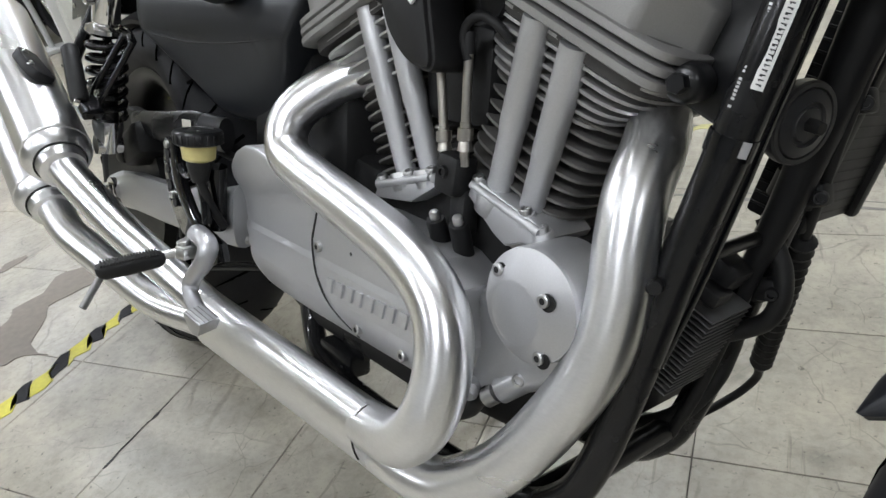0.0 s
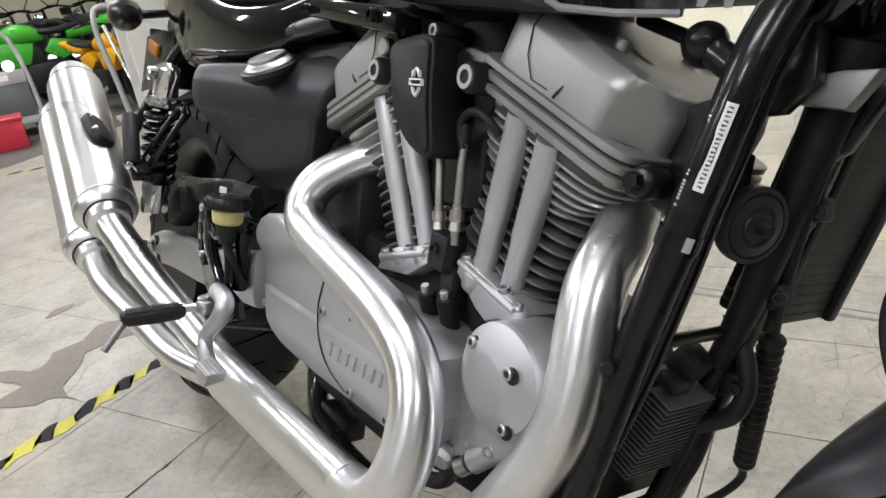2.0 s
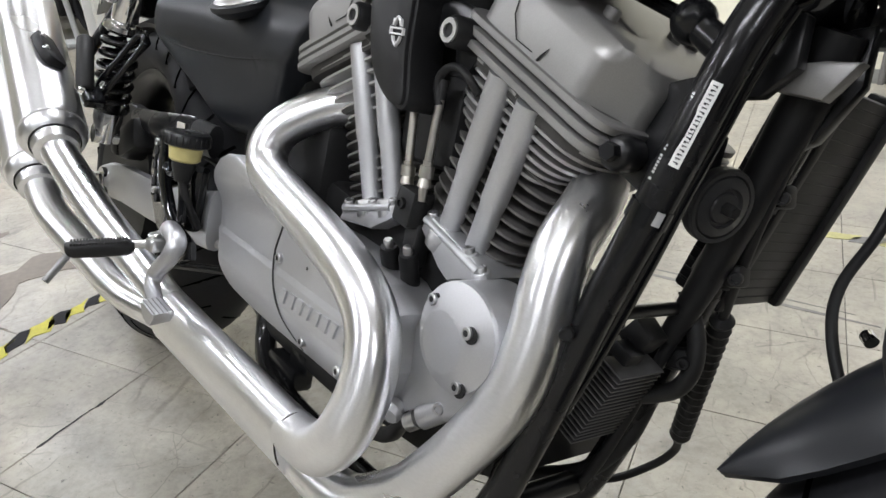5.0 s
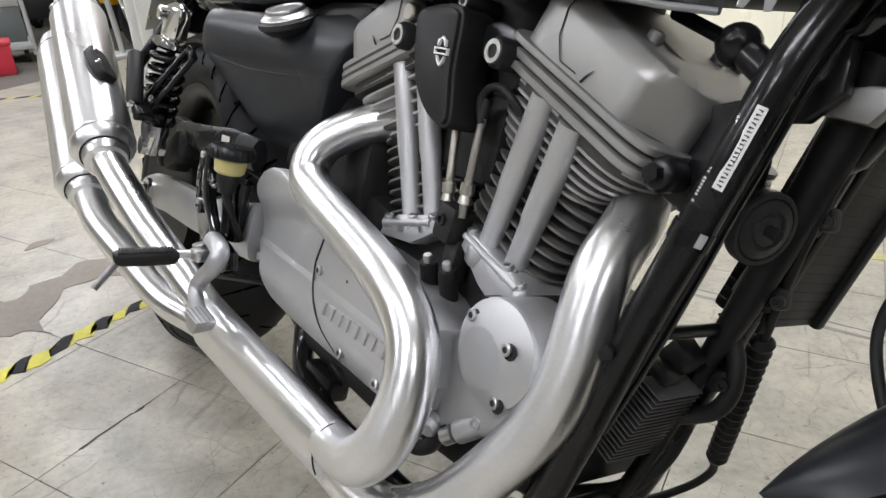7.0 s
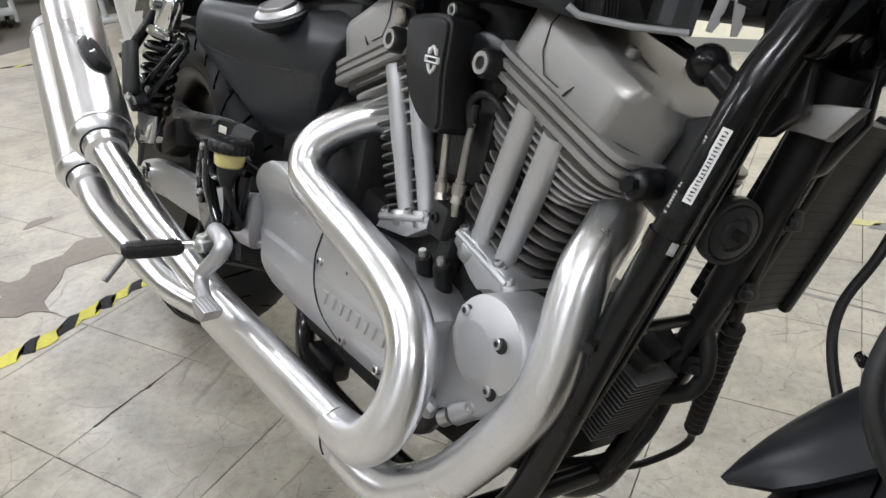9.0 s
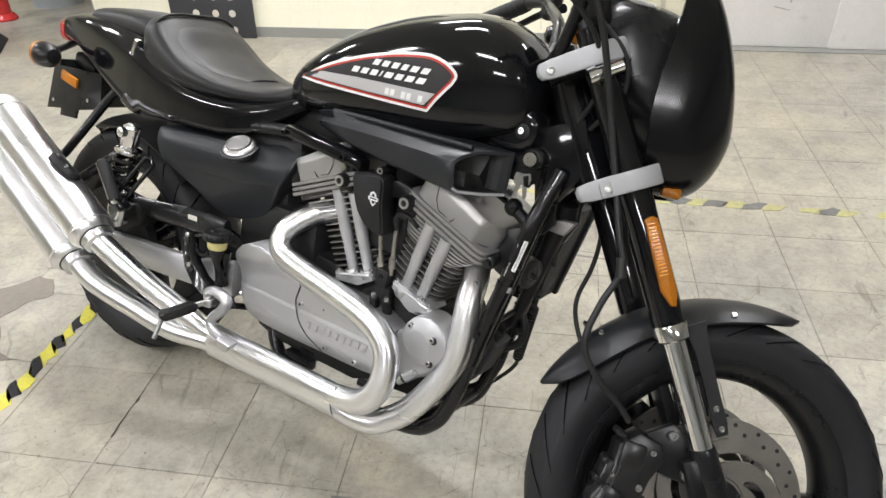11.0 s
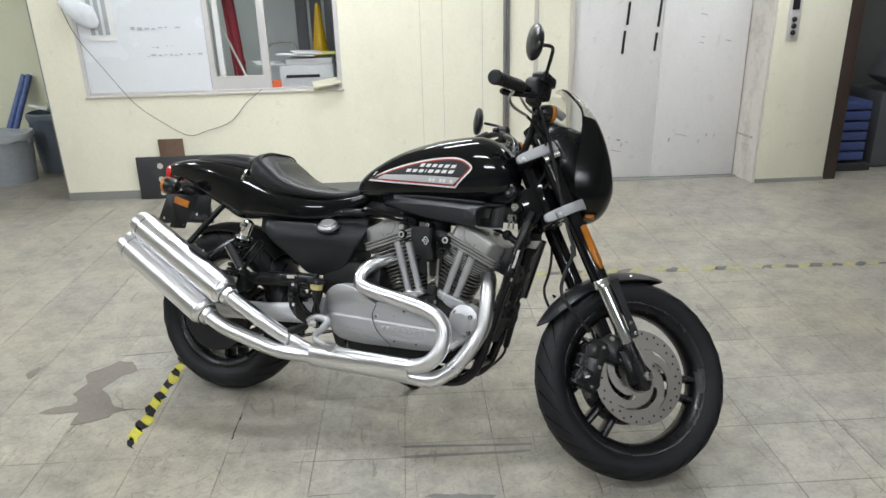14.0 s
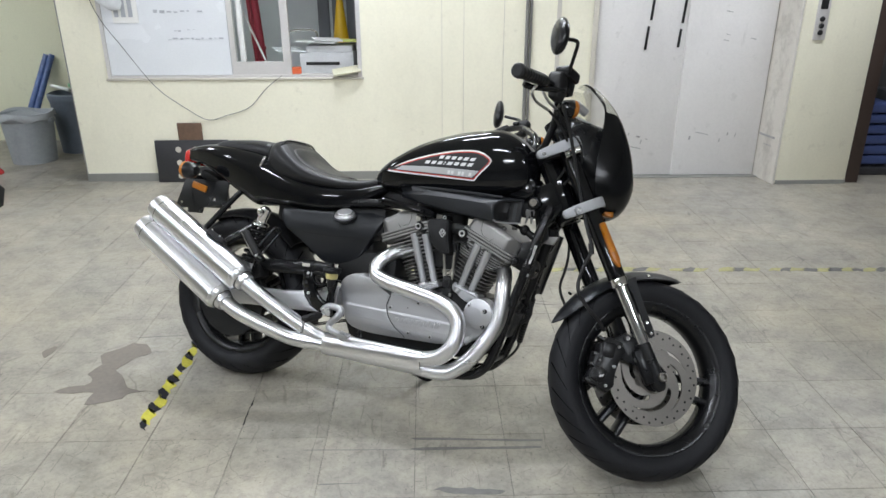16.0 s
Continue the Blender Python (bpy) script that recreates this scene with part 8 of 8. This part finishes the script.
for k in range(20):
    dz = 0.0102 * (k - 9.5)
    mp("cooler_fin", box((1.1165 + 0.225 * dz, 0.145, 0.602 + dz * 0.974), (0.0440, 0.1285, 0.0022), 0.0005, 1, (0, 13, 0)), MATT, oil)
mp("cooler_tank", join(box((1.1285, 0.092, 0.602), (0.034, 0.016, 0.222), 0.004, 2, (0, 13, 0)), box((1.1285, 0.208, 0.602), (0.034, 0.016, 0.222), 0.004, 2, (0, 13, 0))), MATT, oil)
mp("oil_hose", tube([(1.098, 0.062, 0.505), (1.110, 0.062, 0.484), (1.121, 0.062, 0.464), (1.125, 0.062, 0.440), (1.118, 0.062, 0.418), (1.102, 0.060, 0.404), (1.08, 0.05, 0.392)], 0.0085, 16, 5), HOSE, None, "black oil hose")
mp("oil_hose", tube([(1.088, 0.075, 0.405), (1.084, 0.074, 0.37), (1.076, 0.07, 0.335), (1.05, 0.06, 0.29), (1.0, 0.045, 0.255)], 0.0095, 16, 5), HOSE, None, "black oil hose")
b0, b1 = Vector((1.116, 0.106, 0.486)), Vector((1.056, 0.225, 0.298))
bellow = [b0] + [b0.lerp(b1, (k + 1) / 35) for k in range(34)] + [b1]
mp("cable_boot", tube(bellow, [0.007] + [0.0098 if k % 2 else 0.0125 for k in range(34)] + [0.007], 16, smooth=False), HOSE, None, "corrugated rubber cable boot")
mp("boot_cable", tube([b1 + (b0 - b1) * 0.03, b1, b1 + (b1 - b0) * 0.12, (1.03, 0.235, 0.245), (1.0, 0.20, 0.215), (0.96, 0.16, 0.21)], 0.0050, 10, 6), HOSE, None, "black cable")
mp("wiring_loom", tube([(1.168, 0.030, 0.735), (1.158, 0.036, 0.69), (1.146, 0.040, 0.64), (1.130, 0.044, 0.57), (1.115, 0.048, 0.51), (1.10, 0.05, 0.46)], [0.020, 0.019, 0.017, 0.015, 0.013, 0.010], 14, 5), MATT, None, "taped black wiring loom")
mp("loom_bracket", plate([(1.150, 0.735), (1.185, 0.745), (1.190, 0.70), (1.170, 0.655), (1.150, 0.64)], 0.045, 0.062, 0.004), BLACK, None)
mp("clutch_cable", tube([b0 + (b1 - b0) * 0.02, (1.132, 0.075, 0.530), (1.150, 0.048, 0.60), (1.166, 0.04, 0.67), (1.19, 0.06, 0.76), (1.20, 0.09, 0.85)], 0.0052, 10, 6), HOSE, None, "black cable")
mp("pipe_bolt", bolt((1.094, -0.092, 0.474), 0.006, (0.6, -0.8, 0), 0.008, False), DARK, None)
mb2 = mp("mount_bolt", lathe([(0.0145, -0.03), (0.0145, -0.004), (0.012, 0.001), (0.009, 0.003)], (1.088, -0.085, 0.616), (0.25, -1, 0), 24), BLACK, None, "black engine mount bolt")
mp("mount_hex", hexnut((1.088, -0.089, 0.616), 0.0074, (0.25, -1, 0), 0.011), BLACK, mb2)
mp("mount_plate", plate([(1.05, 0.66), (1.12, 0.685), (1.138, 0.66), (1.125, 0.60), (1.10, 0.585), (1.07, 0.598)], -0.050, -0.036, 0.004), BLACK, mb2)
mp("belly_brace", join(rod((0.99, -0.08, 0.222), (0.99, 0.08, 0.222), 0.011), rod((1.045, -0.076, 0.275), (1.045, 0.076, 0.275), 0.012)), BLACK, None)
mp("side_stand", tube([(0.62, 0.10, 0.19), (0.66, 0.17, 0.12), (0.72, 0.24, 0.075), (0.74, 0.262, 0.062)], [0.013, 0.012, 0.011, 0.014], 12, 4), BLACK, None, "black side stand folded out")

mp("frame_ball_joint", join(lathe([(0.001, -0.02), (0.012, -0.014), (0.017, -0.004), (0.017, 0.004), (0.012, 0.014), (0.001, 0.02)], (1.099, -0.05, 0.719), (0.5, -1, 0.3), 20), rod((1.025, -0.035, 0.742), (1.099, -0.05, 0.719), 0.006), rod((1.099, -0.05, 0.719), (1.135, -0.055, 0.70), 0.012)), BLACK, None, "black ball stud")


# ---- lamps on the ceiling ----
TUBE_M = lamp_material("fluorescent_tube", (0.95, 1.0, 1.06), 26.0)
for x, y in TUBES:
    fx = root("ceiling_light", pose(x, y, CEIL - 0.06), "white twin tube fluorescent ceiling light", "ceiling light", group="ceiling lights")
    part("housing", box((0, 0, 0.035), (1.25, 0.2, 0.05), 0.01), CEILM, fx)
    for s in (-0.06, 0.06):
        part("lamp_tube", rod((-0.6, s, -0.01), (0.6, s, -0.01), 0.016), TUBE_M, fx)
    lamp = new("ceiling_light_glow", bpy.data.lights.new("tube_light", "AREA"))
    lamp.data.shape, lamp.data.size, lamp.data.size_y = "RECTANGLE", 1.2, 0.18
    lamp.data.energy, lamp.data.color = LAMP_W, (0.95, 1.0, 1.10)
    lamp.matrix_world = pose(x, y, CEIL - 0.095)

# ---- floor pieces ----
# tape lines
def tape(name, a, b, width, lab, seed, worn=0.06, mats=(TAPE_K, TAPE_Y), rag=0.004, lean=1.0, pitch=0.071, skew=0.03):
    rr = random.Random(seed)
    a, b = Vector((*a, 0)), Vector((*b, 0))
    d = (b - a).normalized()
    n = Vector((-d.y, d.x, 0))
    L, at, k = (b - a).length, 0.0, 0
    tp = root(name, pose(0, 0, 0), lab, "floor tape")
    while at < L:
        step = rr.uniform(0.7, 1.05) * pitch * (lean if k % 2 else 2 - lean)
        if rr.random() > worn:
            sk = skew
            e = [rr.uniform(-rag, rag) for _ in range(8)]
            bm = bmesh.new()
            h = width / 2
            pts = [a + d * (at + sk) + n * (h + e[0]), a + d * (at + sk * 0.4 + e[1]) + n * (h * 0.3), a + d * at - n * (h + e[2]), a + d * (at + step * 0.5) - n * (h + e[3] * 1.5), a + d * (at + step) - n * (h + e[4]), a + d * (at + step + sk * 0.5 + e[5]), a + d * (at + step + sk) + n * (h + e[6]), a + d * (at + step * 0.5 + sk) + n * (h + e[7] * 1.5)]
            lo = [bm.verts.new(p + Vector((0, 0, 0.0002))) for p in pts]
            f = bm.faces.new(lo)
            ex = bmesh.ops.extrude_face_region(bm, geom=[f])
            bmesh.ops.translate(bm, vec=(0, 0, 0.0012), verts=[q for q in ex["geom"] if isinstance(q, bmesh.types.BMVert)])
            part("tape_stripe", bm, mats[k % 2], tp)
        at += step
        k += 1
    return tp


tape("hazard_tape", (-0.958, 0.66), (-0.925, 2.02), 0.042, "worn black and yellow hazard tape stuck on the floor", 3, 0.0, rag=0.009, lean=1.2, pitch=0.050, skew=0.045)
tape("hazard_tape", (-4.35, 2.13), (-3.5, 2.86), 0.04, "thin worn hazard tape at the edge of the concrete", 5)
tape("hazard_tape", (-0.5, 2.075), (4.6, 1.90), 0.04, "faded black and yellow hazard tape across the floor", 8, 0.2, (TAPE_K2, TAPE_Y2), 0.009)


def splat(name, pts, mat, lab, cat, z=0.0016, wob=0.006, seed=1, sharp=3):
    rr = random.Random(seed)
    ring = smooth_path(list(pts) + [pts[0]], sharp)[:-1]
    bm = bmesh.new()
    lo = [bm.verts.new((p[0] + rr.uniform(-wob, wob), p[1] + rr.uniform(-wob, wob), 0.0002)) for p in ring]
    f = bm.faces.new(lo)
    ex = bmesh.ops.extrude_face_region(bm, geom=[f])
    bmesh.ops.translate(bm, vec=(0, 0, z), verts=[q for q in ex["geom"] if isinstance(q, bmesh.types.BMVert)])
    return thing(name, bm, mat, lab, cat)


splat("bare_patch", [(-1.223, 1.287), (-1.164, 1.276), (-1.113, 1.202), (-1.155, 1.171), (-1.19, 1.113), (-1.2, 1.07), (-1.167, 1.027), (-1.12, 0.964), (-1.089, 0.923), (-1.024, 0.91), (-1.083, 0.896), (-1.103, 0.867), (-1.145, 0.842), (-1.223, 0.822), (-1.226, 0.908), (-1.297, 0.903), (-1.378, 0.917), (-1.341, 0.951), (-1.279, 0.957), (-1.266, 1.001), (-1.307, 1.044), (-1.283, 1.116), (-1.317, 1.185), (-1.28, 1.221)], PATCH, "bare grey patch where the floor tile has broken away", "floor patch", seed=2, wob=0.005, sharp=2)
splat("bare_patch", [(-1.574, 1.221), (-1.557, 1.259), (-1.531, 1.267), (-1.534, 1.201), (-1.548, 1.174)], PATCH, "small bare patch in the tile floor", "floor patch", wob=0.004, seed=3, sharp=2)
for (xa, ya, xb, yb, w) in ((-1.218, 1.337, -1.027, 1.352, 0.006), (-0.295, 0.368, -0.178, 0.370, 0.004), (-0.357, 0.538, 0.0, 0.530, 0.003), (0.19, 1.672, 0.64, 1.608, 0.012), (0.20, 1.70, 0.60, 1.642, 0.006)):
    splat("rubber_streak", [(xa, ya - w / 2), ((2 * xa + xb) / 3, (2 * ya + yb) / 3 - w * 0.6), (xb, yb - w / 4), (xb, yb + w / 4), ((xa + 2 * xb) / 3, (ya + 2 * yb) / 3 + w * 0.6), (xa, ya + w / 4)], SCUFF, "thin dark streak on the tile floor", "floor mark", z=0.0005, wob=0.0012, seed=11)
splat("grey_floor_zone", [(-4.1, 1.0), (-4.35, 2.3), (-4.2, 2.62), (-4.6, 4.2), (-6, 5.2), (-9.7, 7.6), (-9.7, 1.0)], SUBFLOOR, "bare grey concrete floor at the far end", "floor", z=0.001, wob=0.01, seed=6)
for (x0, x1, y0, y1, w) in ((0.0, 0.41, 0.595, 0.574, 0.010), (0.0, 0.40, 0.54, 0.538, 0.012)):
    splat("rubber_streak", [(x0, y0 - w), ((x0 + x1) / 2, (y0 + y1) / 2 - w), (x1, y1 - w), (x1, y1), ((x0 + x1) / 2, (y0 + y1) / 2), (x0, y0)], SCUFF, "dark rubber streak on the tile floor", "floor mark", z=0.0005, wob=0.002, seed=7)
splat("rubber_streak", [(0.06, 0.335), (0.12, 0.318), (0.2, 0.31), (0.28, 0.318), (0.2, 0.335), (0.12, 0.345)], SCUFF, "dark smudge on the tile floor", "floor mark", z=0.0005, wob=0.006, seed=9)
splat("open_joint", [(-0.604, 0.86), (-0.6015, 0.81), (-0.6055, 0.79), (-0.606, 0.74), (-0.604, 0.69), (-0.6085, 0.69), (-0.6105, 0.745), (-0.608, 0.785), (-0.6055, 0.81)], HOLE, "open cracked joint in the tile floor", "floor crack", z=0.0005, wob=0.002, seed=4)

# tiles: the near ones singly, the rest joined
near, base_tile = [], tile_mesh()
i0, i1, j0, j1 = -7, 8, 0, 13
for i in range(i0, i1):
    for j in range(j0, j1):
        ob = new("tile", base_tile)
        ob.parent = floor
        ob.location = ((i + 0.5) * T, (j + 0.5) * T, 0.0)
verts, faces = [], []
h = T / 2 - 0.0008
for i in range(-33, 23):
    for j in range(-19, 26):
        if i0 <= i < i1 and j0 <= j < j1:
            continue
        x, y, k = (i + 0.5) * T, (j + 0.5) * T, len(verts)
        verts += [(x - h, y - h, -0.0002), (x + h, y - h, -0.0002), (x + h, y + h, -0.0002), (x - h, y + h, -0.0002), (x - h - 0.0006, y - h - 0.0006, -0.003), (x + h + 0.0006, y - h - 0.0006, -0.003), (x + h + 0.0006, y + h + 0.0006, -0.003), (x - h - 0.0006, y + h + 0.0006, -0.003)]
        faces += [(k, k + 1, k + 2, k + 3), (k, k + 4, k + 5, k + 1), (k + 1, k + 5, k + 6, k + 2), (k + 2, k + 6, k + 7, k + 3), (k + 3, k + 7, k + 4, k)]
me = bpy.data.meshes.new("tile_field")
me.from_pydata(verts, [], faces)
me.materials.append(TILE_M)
far_tiles = new("tile_field", me)
far_tiles.parent = floor
tagged(far_tiles, "cream vinyl floor tiles", kind="stuff")
